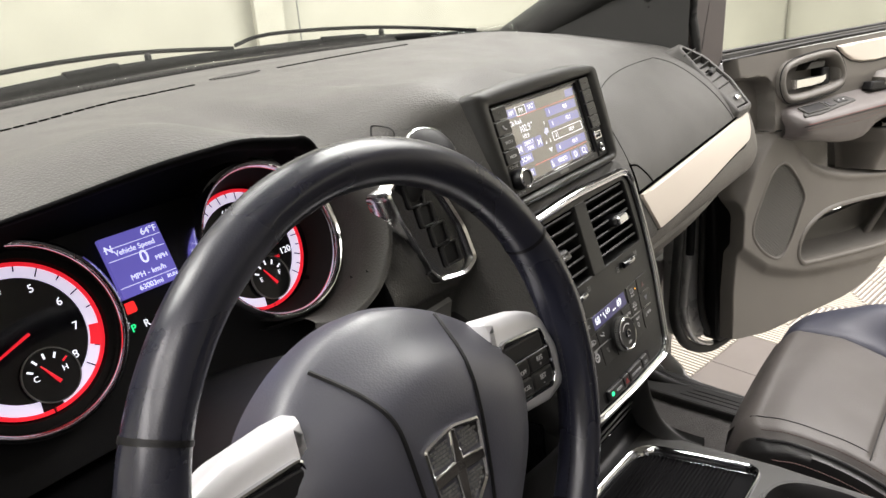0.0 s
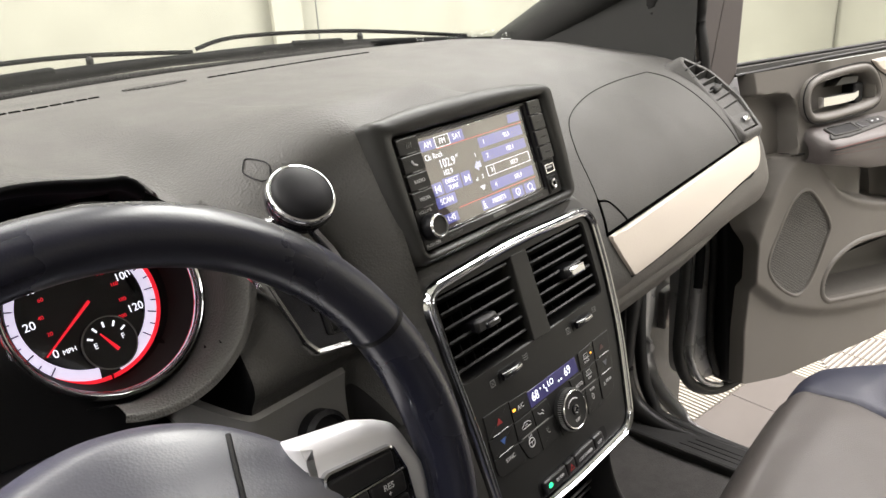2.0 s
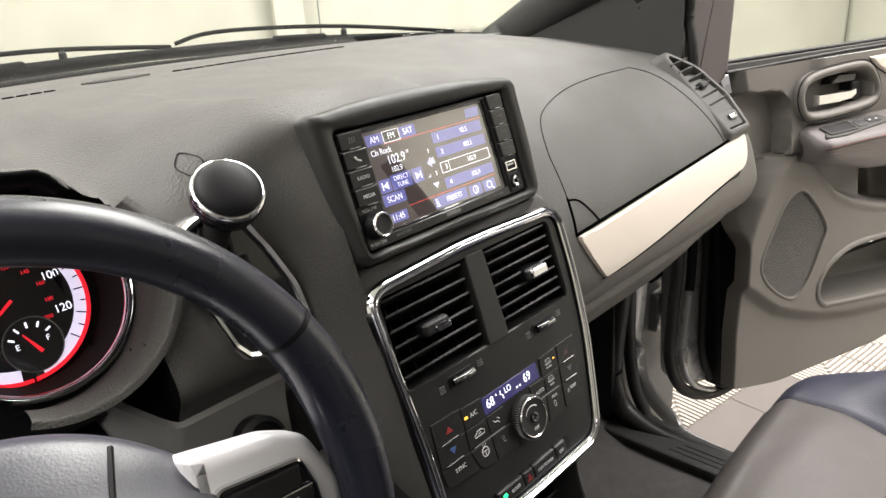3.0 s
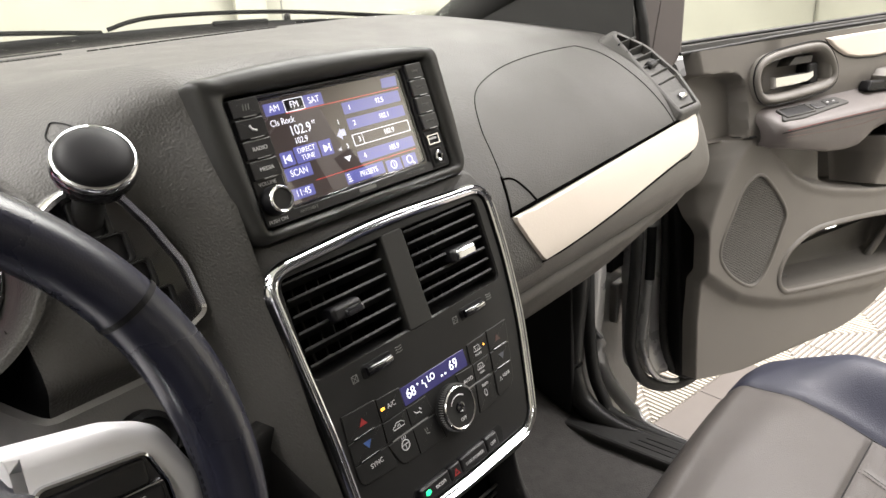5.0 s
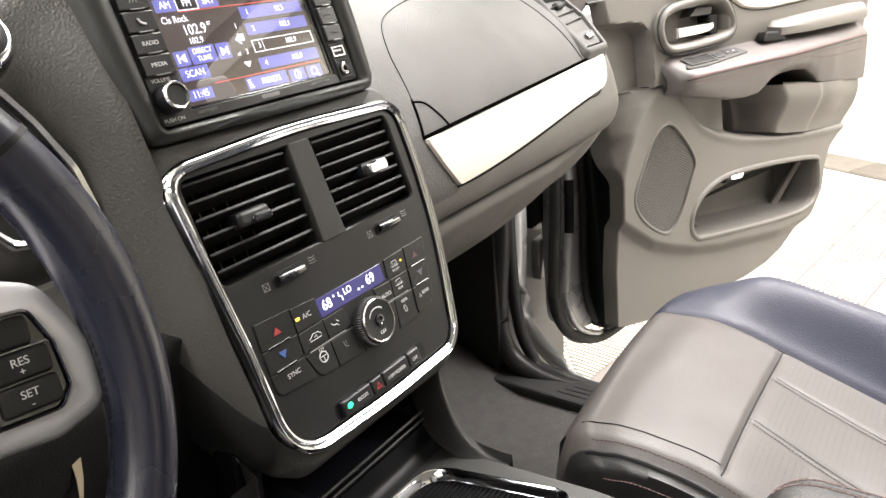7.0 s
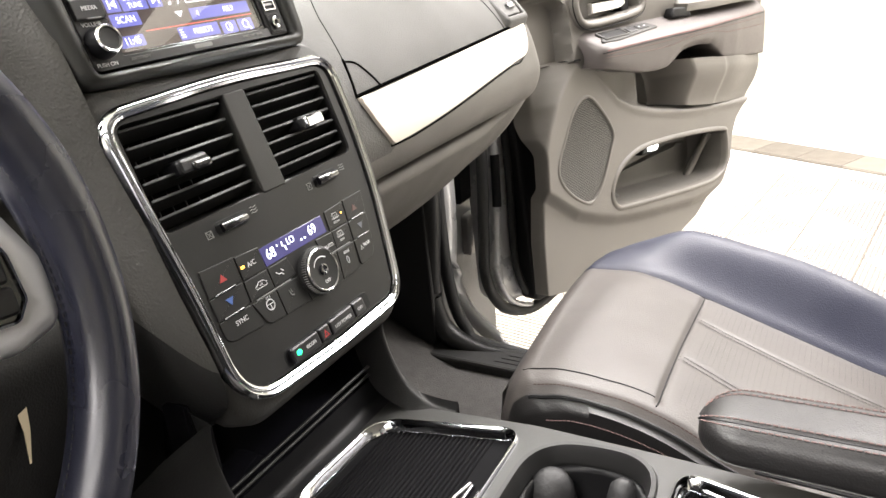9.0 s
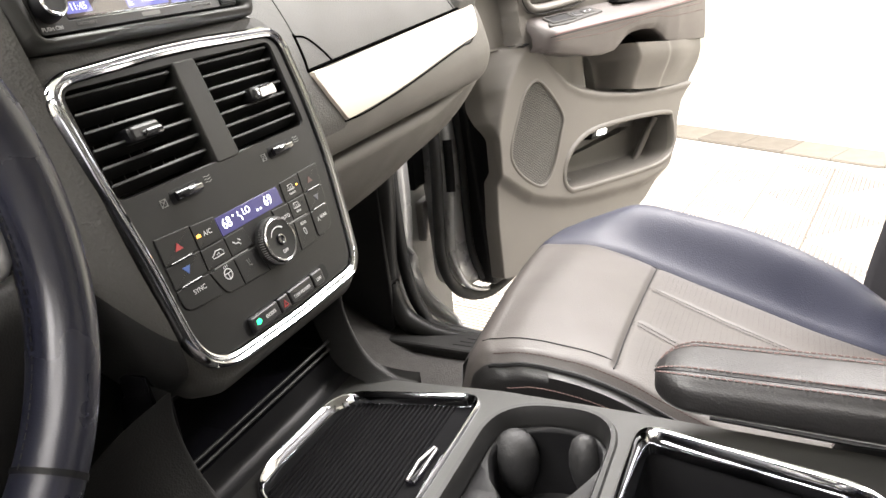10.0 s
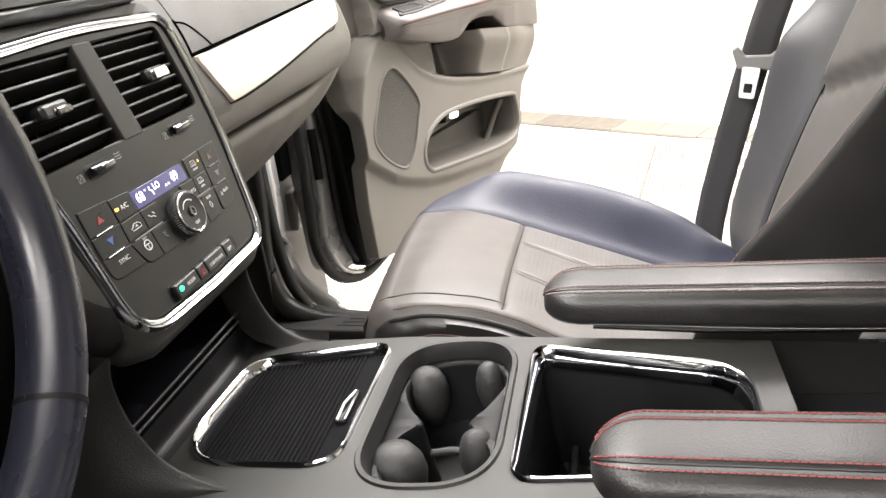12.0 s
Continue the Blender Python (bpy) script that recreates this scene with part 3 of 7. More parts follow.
def profile(x):
    def mixp(a, b, k):
        return [(lerp(p[0], q[0], k), lerp(p[1], q[1], k)) for p, q in zip(a, b)]
    if x > 0.0:
        ks = [smooth(-0.02, 0.28, x), smooth(0.06, 0.16, x)] + [smooth(0.105, 0.145, x)] * 7
        P = [(lerp(p[0], q[0], k), lerp(p[1], q[1], k)) for p, q, k in zip(P_CENT, P_PASS, ks)]
    elif x > -0.122:
        P = mixp(P_FLUSH, P_CENT, smooth(-0.1215, -0.114, x))
    elif x > -0.54:
        hood, lip, wall = smooth(-0.42, -0.225, x), smooth(-0.304, -0.244, x), smooth(-0.292, -0.262, x)
        P = [(lerp(p[0], q[0], k), lerp(p[1], q[1], k)) for p, q, k in zip(P_CLUST, P_SHIFT, [hood] * 2 + [lip] * 2 + [wall] * 5)]
        if x > -0.270:
            top, face = smooth(-0.235, -0.118, x), smooth(-0.166, -0.120, x)
            ks = [top] * 3 + [lerp(top, face, 0.5)] + [face] * 5
            P = [(lerp(p[0], q[0], k), lerp(p[1], q[1], k)) for p, q, k in zip(P, P_FLUSH, ks)]
    else:
        P = mixp(P_CLUST, P_SHIFT, smooth(0.55, 0.62, -x))
    P = [(y, z - (0.001 + 0.008 * smooth(0.40, 0.56, -x) + 0.0125 * smooth(-0.375, -0.292, x)) * (smooth(-0.20, -0.26, x) if x > -0.3 else 1) * (1 if i < 5 else 0)) for i, (y, z) in enumerate(P)]
    yg = y_glass(x)
    Q = [(yg, 1.218), (yg - 0.13, 1.232), (0.36, 1.24)] + P
    ax = abs(x)
    dz = 0.034 * smooth(0.42, 0.76, ax)
    wrap = 0.13 * smooth(0.655, 0.755, ax) ** 1.5
    out = []
    for i, (y, z) in enumerate(Q):
        w = smooth(2, 6, i)
        out.append((y + wrap * w, z - dz * (1 - smooth(3, 6, i)) - (0.045 * smooth(0.69, 0.76, ax) if i < 5 else 0)))
    return out


def on_dash(x, s, off=0.0):
    """A point of the dash skin; s runs from the windscreen (0) to the bottom (1)."""
    p = spline([(x, y, z) for y, z in profile(x)], s)
    if off:
        e = 0.004
        a = spline([(x, y, z) for y, z in profile(x)], min(1, s + 0.006)) - spline([(x, y, z) for y, z in profile(x)], max(0, s - 0.006))
        b = spline([(x + e, y, z) for y, z in profile(x + e)], s) - spline([(x - e, y, z) for y, z in profile(x - e)], s)
        n = a.cross(b).normalized()
        if n.y > 0 and n.z < 0.5:
            n = -n
        if n.z < -0.2 and n.y > -0.2:
            n = -n
        p = p + n * off
    return p


def s_at_z(x, z, lo=0.3, hi=1.0):
    """The place along the profile where the falling face has height z."""
    pts = [(x, y, zz) for y, zz in profile(x)]
    for _ in range(26):
        mid = (lo + hi) / 2
        if spline(pts, mid).z > z:
            lo = mid
        else:
            hi = mid
    return lo


def dash_patch(x0, x1, top, low, off, m, name, nu=40, nv=14, edge=0.003):
    """A panel laid on the dash skin between the heights top(x) and low(x), its rim turned down."""
    def f(u, v):
        x = lerp(x0, x1, u)
        s = lerp(s_at_z(x, top(x)), s_at_z(x, low(x)), v)
        rim = min(min(u, 1 - u) * (x1 - x0), min(v, 1 - v) * abs(top(x) - low(x)))
        return on_dash(x, s, lerp(-0.002, off, smooth(0, edge, rim) if edge else 1))
    return grid(f, nu, nv, m, name, 40)


def dashboard():
    GI = G.inverted()

    def tube_hole(c):
        q = GI @ c
        return math.hypot(q.x - 0.014, q.y) < 0.0825 and q.z > 0.0 and c.x > -0.40 and (q.y < 0.055 or q.z < 0.05)
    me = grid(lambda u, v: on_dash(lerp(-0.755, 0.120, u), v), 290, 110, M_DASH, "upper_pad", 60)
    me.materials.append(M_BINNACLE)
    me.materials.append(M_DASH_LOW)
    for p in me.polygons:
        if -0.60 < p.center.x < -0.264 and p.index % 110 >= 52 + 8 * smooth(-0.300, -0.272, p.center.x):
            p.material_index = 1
        # lowest face rows darkened in colour to carry the fall-off of light; same pad
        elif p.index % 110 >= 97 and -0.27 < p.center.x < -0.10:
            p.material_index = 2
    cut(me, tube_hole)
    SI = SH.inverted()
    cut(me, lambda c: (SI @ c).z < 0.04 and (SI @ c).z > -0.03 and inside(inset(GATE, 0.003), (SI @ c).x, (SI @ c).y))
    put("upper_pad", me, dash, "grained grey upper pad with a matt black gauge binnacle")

    # round tunnel in front of the speedometer, ending flush with the face
    def face_y(z):
        return table(-z, [-b for a, b in P_SHIFT[2:]], [a for a, b in P_SHIFT[2:]])

    def tunnel(u, v):
        a = radians(lerp(-115, 30, u))
        r = 0.0752

        def at(h):
            return G @ Vector((0.014 + r * math.cos(a), r * math.sin(a), h))
        lo, hi = 0.0, 0.20
        for _ in range(22):
            mid = (lo + hi) / 2
            p = at(mid)
            lo, hi = (mid, hi) if p.y > face_y(p.z) else (lo, mid)
        q = G @ Vector((0.014 + (r + 0.013 * smooth(0.55, 1.0, v)) * math.cos(a), (r + 0.013 * smooth(0.55, 1.0, v)) * math.sin(a), lerp(0.004, lo + 0.0020, min(1, v / 0.80))))
        return q
    put("gauge_tunnel", grid(tunnel, 90, 32, M_DASH, "gauge_tunnel", 70), dash, "dark tunnel round the speedometer")
    # glove box below the bulge
    def glove(u, v):
        x = lerp(0.13, 0.70, u)
        return (x, lerp(0.0, 0.17, v) - 0.02 * math.sin(v * math.pi), lerp(0.955, 0.795, v) + 0.02 * smooth(0.5, 0.7, x))
    g = put("glove_box", grid(glove, 24, 12, M_GLOVE, "glove_box", thick=0.02), dash)
    lt = put("latch", plate(rpoly([(0.0, 0.0), (0.085, 0.012), (0.07, 0.035), (0.005, 0.03)], 0.006), 0, 0.006, axes((0.275, 0.052, 0.88), (1, 0.0, 0.05), (0, -0.7, 0.72)), M_GLOVE, "latch", 0.002), g)
    put("lock", lathe([(0.011, 0), (0.011, 0.004), (0.006, 0.004), (0.006, 0.002)], axes((0.325, 0.05, 0.905), (1, 0, 0.05), (0, -0.7, 0.72)), M_BLACK, "lock", 18), lt)
    # defroster slots
    def top_at(x, y, off):
        lo, hi = 0.0, 0.48
        pts = [(x, yy, z) for yy, z in profile(x)]
        for _ in range(24):
            mid = (lo + hi) / 2
            lo, hi = (mid, hi) if spline(pts, mid).y > y else (lo, mid)
        return Vector((x, y, spline(pts, lo).z + off))
    def arc_y(x):
        return 0.447 - 0.45 * x * x
    for x0, n in ((-0.420, 19), (0.012, 17)):
        for k in range(n):
            a, b = x0 + k * 0.0151, x0 + k * 0.0151 + 0.0112
            P = [top_at(x, arc_y(x) + dy, 0.0012) for x, dy in ((a, -0.0028), (b, -0.0028), (b, 0.0028), (a, 0.0028))]
            Q = [p - Vector((0, 0, 0.006)) for p in P]
            put("defroster_slot", mesh_of("defroster_slot", P + Q, [(0, 1, 2, 3), (4, 5, 6, 7), (0, 1, 5, 4), (1, 2, 6, 5), (2, 3, 7, 6), (3, 0, 4, 7)], M_VOID), dash)
    # sunload grille on the top
    for k in range(18):
        x = lerp(-0.098, -0.018, k / 17)
        h = 0.011 * math.sin(math.pi * (k + 0.5) / 18) + 0.003
        put("grille_rib", plate(rrect(-0.0013, 0.0013, -h, h, 0.001, 2), 0, 0.002, Matrix.Translation(top_at(x, 0.455, 0.0)), M_DASH_MID, "grille_rib", 0.0005), dash)
    # cream trim band
    def top_t(x):
        return lerp(1.0615, 1.081, (x - 0.184) / 0.465)

    def low_t(x):
        if x < 0.222:
            return 1.0015 + 0.0585 * (1 - min(1, max(0, x - 0.184) / 0.038)) ** 1.3
        return 1.0015 + 0.036 * smooth(0.20, 0.70, x) + 0.046 * max(0, (x - 0.60) / 0.052) ** 3 * (1 if x > 0.60 else 0)
    put("trim_band", dash_patch(0.184, 0.652, top_t, lambda x: min(low_t(x), top_t(x) - 0.001), 0.0040, M_CREAM, "trim_band", 110, 14, 0.002), dash, "satin cream trim band")

    def part_z(x):
        return 0.995 if x < 0.225 else min(low_t(x) - 0.002, 1.083)

    def pad_half(u, v, upper):
        x = lerp(0.120, 0.755, u)
        s = s_at_z(x, part_z(x))
        return on_dash(x, s * v if upper else lerp(s, 1, v))
    put("upper_pad", grid(lambda u, v: pad_half(u, v, True), 90, 80, M_DASH, "upper_pad", 60), dash, "grained grey upper pad")
    put("lower_pad", grid(lambda u, v: pad_half(u, v, False), 90, 30, M_GLOVE, "lower_pad", 60), dash, "taupe-grey lower dash pad")

    def gap(pts, r=0.0013, name="panel_gap"):
        path = [on_dash(x, s_at_z(x, z), 0.0002) for x, z in (tuple(p) for p in curve([Vector(q) for q in pts], 40))]
        put(name, tube(path, r, M_VOID, name, 6), dash)
    gap([(x, top_t(x) + 0.001) for x in np.linspace(0.184, 0.652, 8)], 0.0020)
    gap([(0.196, 1.098), (0.190, 1.080), (0.184, 1.061)], 0.0016)
    gap([(x, low_t(x) - 0.001) for x in np.linspace(0.219, 0.645, 12)], 0.0009)
    gap([(0.196, 1.096), (0.212, 1.092), (0.225, 1.078), (0.234, 1.064)], 0.0012)
    gap([(0.196, 1.097), (0.205, 1.122), (0.215, 1.142), (0.238, 1.164), (0.272, 1.1775), (0.34, 1.188), (0.43, 1.192), (0.52, 1.190)], 0.0005)
    # right side of the bulge: a shading edge drawn as a thin dark line
    gap([(0.520, 1.190), (0.556, 1.175), (0.572, 1.140), (0.581, 1.105), (0.586, 1.080)], 0.0007)
    # outer air vent and its thumb button
    low, high, edge = Vector((0.616, -0.024, 1.087)), Vector((0.634, 0.084, 1.187)), Vector((0.678, 0.032, 1.141))
    V = axes((low + high) / 2 + Vector((0.006, -0.006, 0.004)), edge - (low + high) / 2, high - low)
    outl = rpoly([(-0.040, -0.074), (0.026, -0.080), (0.050, -0.02), (0.038, 0.044), (-0.004, 0.086), (-0.020, 0.080), (-0.032, 0.0)], [0.008, 0.010, 0.03, 0.04, 0.014, 0.012, 0.05], 6)
    sv = put("side_vent", bezel(outl, [(-0.026, -0.080), (-0.016, -0.045), (-0.008, -0.014), (-0.002, 0.001), (0.003, 0.004), (0.007, 0.003), (0.010, -0.02)], V, M_DASH, "side_vent", 60), dash)
    put("cavity", plate(inset(outl, 0.009), -0.025, -0.014, V, M_BLACK, "cavity"), sv)
    for k in range(6):
        v = -0.024 + k * 0.0165
        put("slat", plate(rrect(-0.025, 0.032, -0.009, 0.009, 0.002), -0.0009, 0.0009, V @ pose(0, v, -0.004, 62), M_SADDLE, "slat", 0.0004), sv)
    put("tab", plate(rrect(-0.012, 0.010, -0.006, 0.006, 0.003), 0.0, 0.010, V @ pose(0.004, 0.012, -0.002), M_STACK, "tab", 0.003), sv)
    put("base_panel", plate(rpoly([(-0.040, -0.064), (0.016, -0.069), (0.029, -0.044), (-0.036, -0.036)], 0.004), -0.014, 0.002, V, M_DASH, "base_panel", 0.001), sv)
    put("thumbwheel", tube([V @ Vector((-0.008, -0.052, 0.003)), V @ Vector((0.0, -0.053, 0.006)), V @ Vector((0.009, -0.054, 0.003))], 0.0045, M_CHROME, "thumbwheel", 10), sv)
    # black gasket between the dash and the glass
    put("windscreen_gasket", tube([(x, y_glass(x) + 0.006, 1.212 - 0.045 * smooth(0.42, 0.76, abs(x)) - 0.05 * smooth(0.68, 0.76, abs(x))) for x in np.linspace(-0.75, 0.75, 50)], 0.013, M_VOID, "windscreen_gasket", 8), dash)
    # light sensor outline on top
    c = []
    for k in range(28):
        a = 2 * math.pi * k / 28
        q = [math.copysign(abs(w) ** 0.45, w) for w in (math.cos(a), math.sin(a))]
        c.append(top_at(-0.193 + 0.0042 * q[0] + 0.0048 * q[1], 0.058 - 0.0112 * q[0] + 0.0040 * q[1], 0.0006))
    put("sensor_rim", tube(c, 0.0006, M_BLACK, "sensor_rim", 6, closed=True), dash)


dashboard()

# ---- instrument cluster ----


def cluster():
    cl = thing("instrument_cluster", "backlit instrument cluster with two chrome-ringed dials", "gauges", at=(-0.43, 0.12, 1.1))
    put("backplate", plate(rrect(-0.31, 0.085, -0.10, 0.085, 0.04), -0.03, -0.004, G, M_BLACK, "backplate"), cl)
    for cu, cv, kind in ((0.010, 0.002, "speed"), (-0.194, 0.003, "rev")):
        D = G @ pose(cu, cv, 0)
        d = put("speedometer" if kind == "speed" else "tachometer", plate([(0.058 * math.cos(a / 48 * 2 * math.pi), 0.058 * math.sin(a / 48 * 2 * math.pi)) for a in range(48)], -0.004, 0.0, D, M_GLOSS, "dial_face"), cl)
        DR = D @ pose(0.007 if kind == "speed" else 0.0, 0, 0)
        hi = 0.036 if kind == "speed" else 0.012
        put("dial_cone", lathe([(0.0585, -0.001), (0.0600, 0.004), (0.0662, hi - 0.010), (0.0676, hi - 0.004), (0.0684, -0.004)], DR, M_CONE, "dial_cone", 72, 35, True), d)
        put("chrome_ring", lathe([(0.0670, hi - 0.006), (0.0682, hi + 0.001), (0.0706, hi + 0.003), (0.0730, hi + 0.001), (0.0738, hi - 0.006), (0.0718, -0.006), (0.0684, -0.006)], DR, M_CHROME_S, "chrome_ring", 72, 60, True), d, "polished chrome dial ring")
        arc0, arc1 = (-148, 148)
        def band(r0, r1, a0, a1, w0, w1, m, name):
            n = 72
            ring = lambda r, w: [(r * math.sin(radians(lerp(a0, a1, k / n))), r * math.cos(radians(lerp(a0, a1, k / n))), w) for k in range(n + 1)]
            verts, faces = rings([ring(r0, w0), ring(r0, w1), ring(r1, w1), ring(r1, w0)], D, closed=True)
            faces = [q for q in faces if not any((i % (n + 1) == 0 and j % (n + 1) == n) for i in q for j in q)]
            return put(name, mesh_of(name, verts, faces, m), d)
        band(0.0462, 0.0545, -172, 172, 0, 0.0015, M_DIAL_W, "scale_band")
        band(0.0545, 0.0575, -179, 179, 0, 0.0025, M_DIAL_R, "light_ring")
        if kind == "rev":
            band(0.047, 0.0556, 100, 118, 0.0013, 0.0022, M_DIAL_R, "red_zone")
        top = 8 if kind == "rev" else 13
        for k in range(top * 2 + 1):
            a = radians(lerp(-135, 135, k / (top * 2)))
            L = 0.008 if k % 2 == 0 else 0.005
            put("tick", plate([(-0.0005, 0.0555 - L), (0.0005, 0.0555 - L), (0.0005, 0.0555), (-0.0005, 0.0555)], 0.0012, 0.0018, D @ pose(0, 0, 0, 0, 0, -math.degrees(a)), M_BLACK, "tick", 0.0001), d)
        nums = [(str(k), k / 8) for k in range(1, 9)] if kind == "rev" else [(str(k), k / 130) for k in (0, 20, 40, 60, 80, 100, 120)]
        for s, q in nums:
            a = radians(lerp(-130, 130, q))
            put("numeral", text_mesh(s, 0.0086, D, M_DIAL_T, (0.0385 * math.sin(a), 0.0385 * math.cos(a), 0.0006)), d)
        if kind == "speed":
            for k in (20, 40, 60, 80, 100, 120, 140, 160, 180, 200):
                a = radians(lerp(-135, 135, k / 209))
                put("inner_numeral", text_mesh(str(k), 0.0042, D, M_DIAL_R, (0.0295 * math.sin(a), 0.0295 * math.cos(a), 0.0006)), d)
            put("caption", text_mesh("MPH", 0.005, D, M_DIAL_T, (-0.020, -0.026, 0.0006)), d)
        a = radians(-124 if kind == "speed" else -110)
        nd = [(-0.0012, -0.006), (0.0012, -0.006), (0.0005, 0.044), (-0.0005, 0.044)]
        put("needle", plate(nd, 0.003, 0.0045, D @ pose(0, 0, 0, 0, 0, -math.degrees(a)), M_DIAL_R, "needle", 0.0003), d)
        S = D @ pose(0.0075, -0.0315, 0.0015)
        sc = [(0.0205 * math.cos(k / 40 * 2 * math.pi), 0.0205 * math.sin(k / 40 * 2 * math.pi)) for k in range(40)]
        sd = put("fuel_dial" if kind == "speed" else "temperature_dial", plate(sc, 0, 0.0018, S, M_GLOSS, "sub_dial", 0.0005), d)
        put("rim", bezel(sc, [(0, 0.0), (0, 0.0028), (0.0008, 0.0028), (0.0008, 0)], S, M_BELTPL, "rim"), sd)
        for k in range(5):
            b = lerp(-60, 60, k / 4)
            put("mark", plate([(-0.0007, 0.0125), (0.0007, 0.0125), (0.0007, 0.0168), (-0.0007, 0.0168)], 0.0018, 0.0022, S @ pose(0, 0, 0, 0, 0, b), M_DIAL_T if k or kind == "speed" else M_DIAL_R, "mark", 0.0001), sd)
        for s, x in (("E" if kind == "speed" else "C", -0.0105), ("F" if kind == "speed" else "H", 0.0105)):
            put("letter", text_mesh(s, 0.006, S, M_DIAL_T, (x, 0.001, 0.0022)), sd)
        put("pointer", plate([(-0.0014, -0.008), (0.0014, -0.008), (0.0004, 0.010), (-0.0004, 0.010)], 0.0025, 0.0035, S @ pose(0, 0, 0, 0, 0, 28), M_DIAL_R, "pointer", 0.0003), sd)
    # driver display
    dp = put("driver_display", plate(rrect(-0.114, -0.062, 0.002, 0.0535, 0.001, 2), -0.004, 0.001, G, M_LCD_BG, "driver_display", 0.0003), cl, "violet backlit trip display")
    for s, sz, u, v, al in (("64°F", 0.0078, -0.064, 0.0485, "RIGHT"), ("N", 0.009, -0.1125, 0.043, "LEFT"), ("Vehicle Speed", 0.0063, -0.088, 0.0385, "CENTER"), ("0", 0.0155, -0.084, 0.0285, "CENTER"), ("MPH", 0.0056, -0.0645, 0.0245, "RIGHT"), ("MPH - km/h", 0.0064, -0.086, 0.0158, "CENTER"), ("63003mi", 0.0062, -0.088, 0.0058, "CENTER"), ("RUN", 0.0045, -0.0635, 0.0068, "RIGHT")):
        put("readout", text_mesh(s, sz, G, M_LCD_TXT, (u, v, 0.0014), al), dp)
    for v in (0.0435, 0.0335, 0.0105):
        put("rule", plate(rrect(-0.113, -0.063, v - 0.0002, v + 0.0002, 0.0001, 1), 0.001, 0.0014, G, M_LCD_TXT, "rule", 0.0001), dp)
    for k, s in enumerate("PRND"):
        put("gear_letter", text_mesh(s, 0.0085, G, M_GREEN if k == 0 else M_DIAL_T, (-0.115 + k * 0.0115, -0.022, -0.003)), cl)
    put("warning_lamp", plate(rrect(-0.115, -0.106, -0.010, -0.001, 0.002), -0.004, -0.0025, G, M_REDGLOW, "warning_lamp", 0.0003), cl)


cluster()

# ---- steering column and wheel ----
WA = radians(16.3)
W = axes((-0.417, -0.165, 1.089), (1, 0, 0), (0, math.sin(WA), math.cos(WA)))


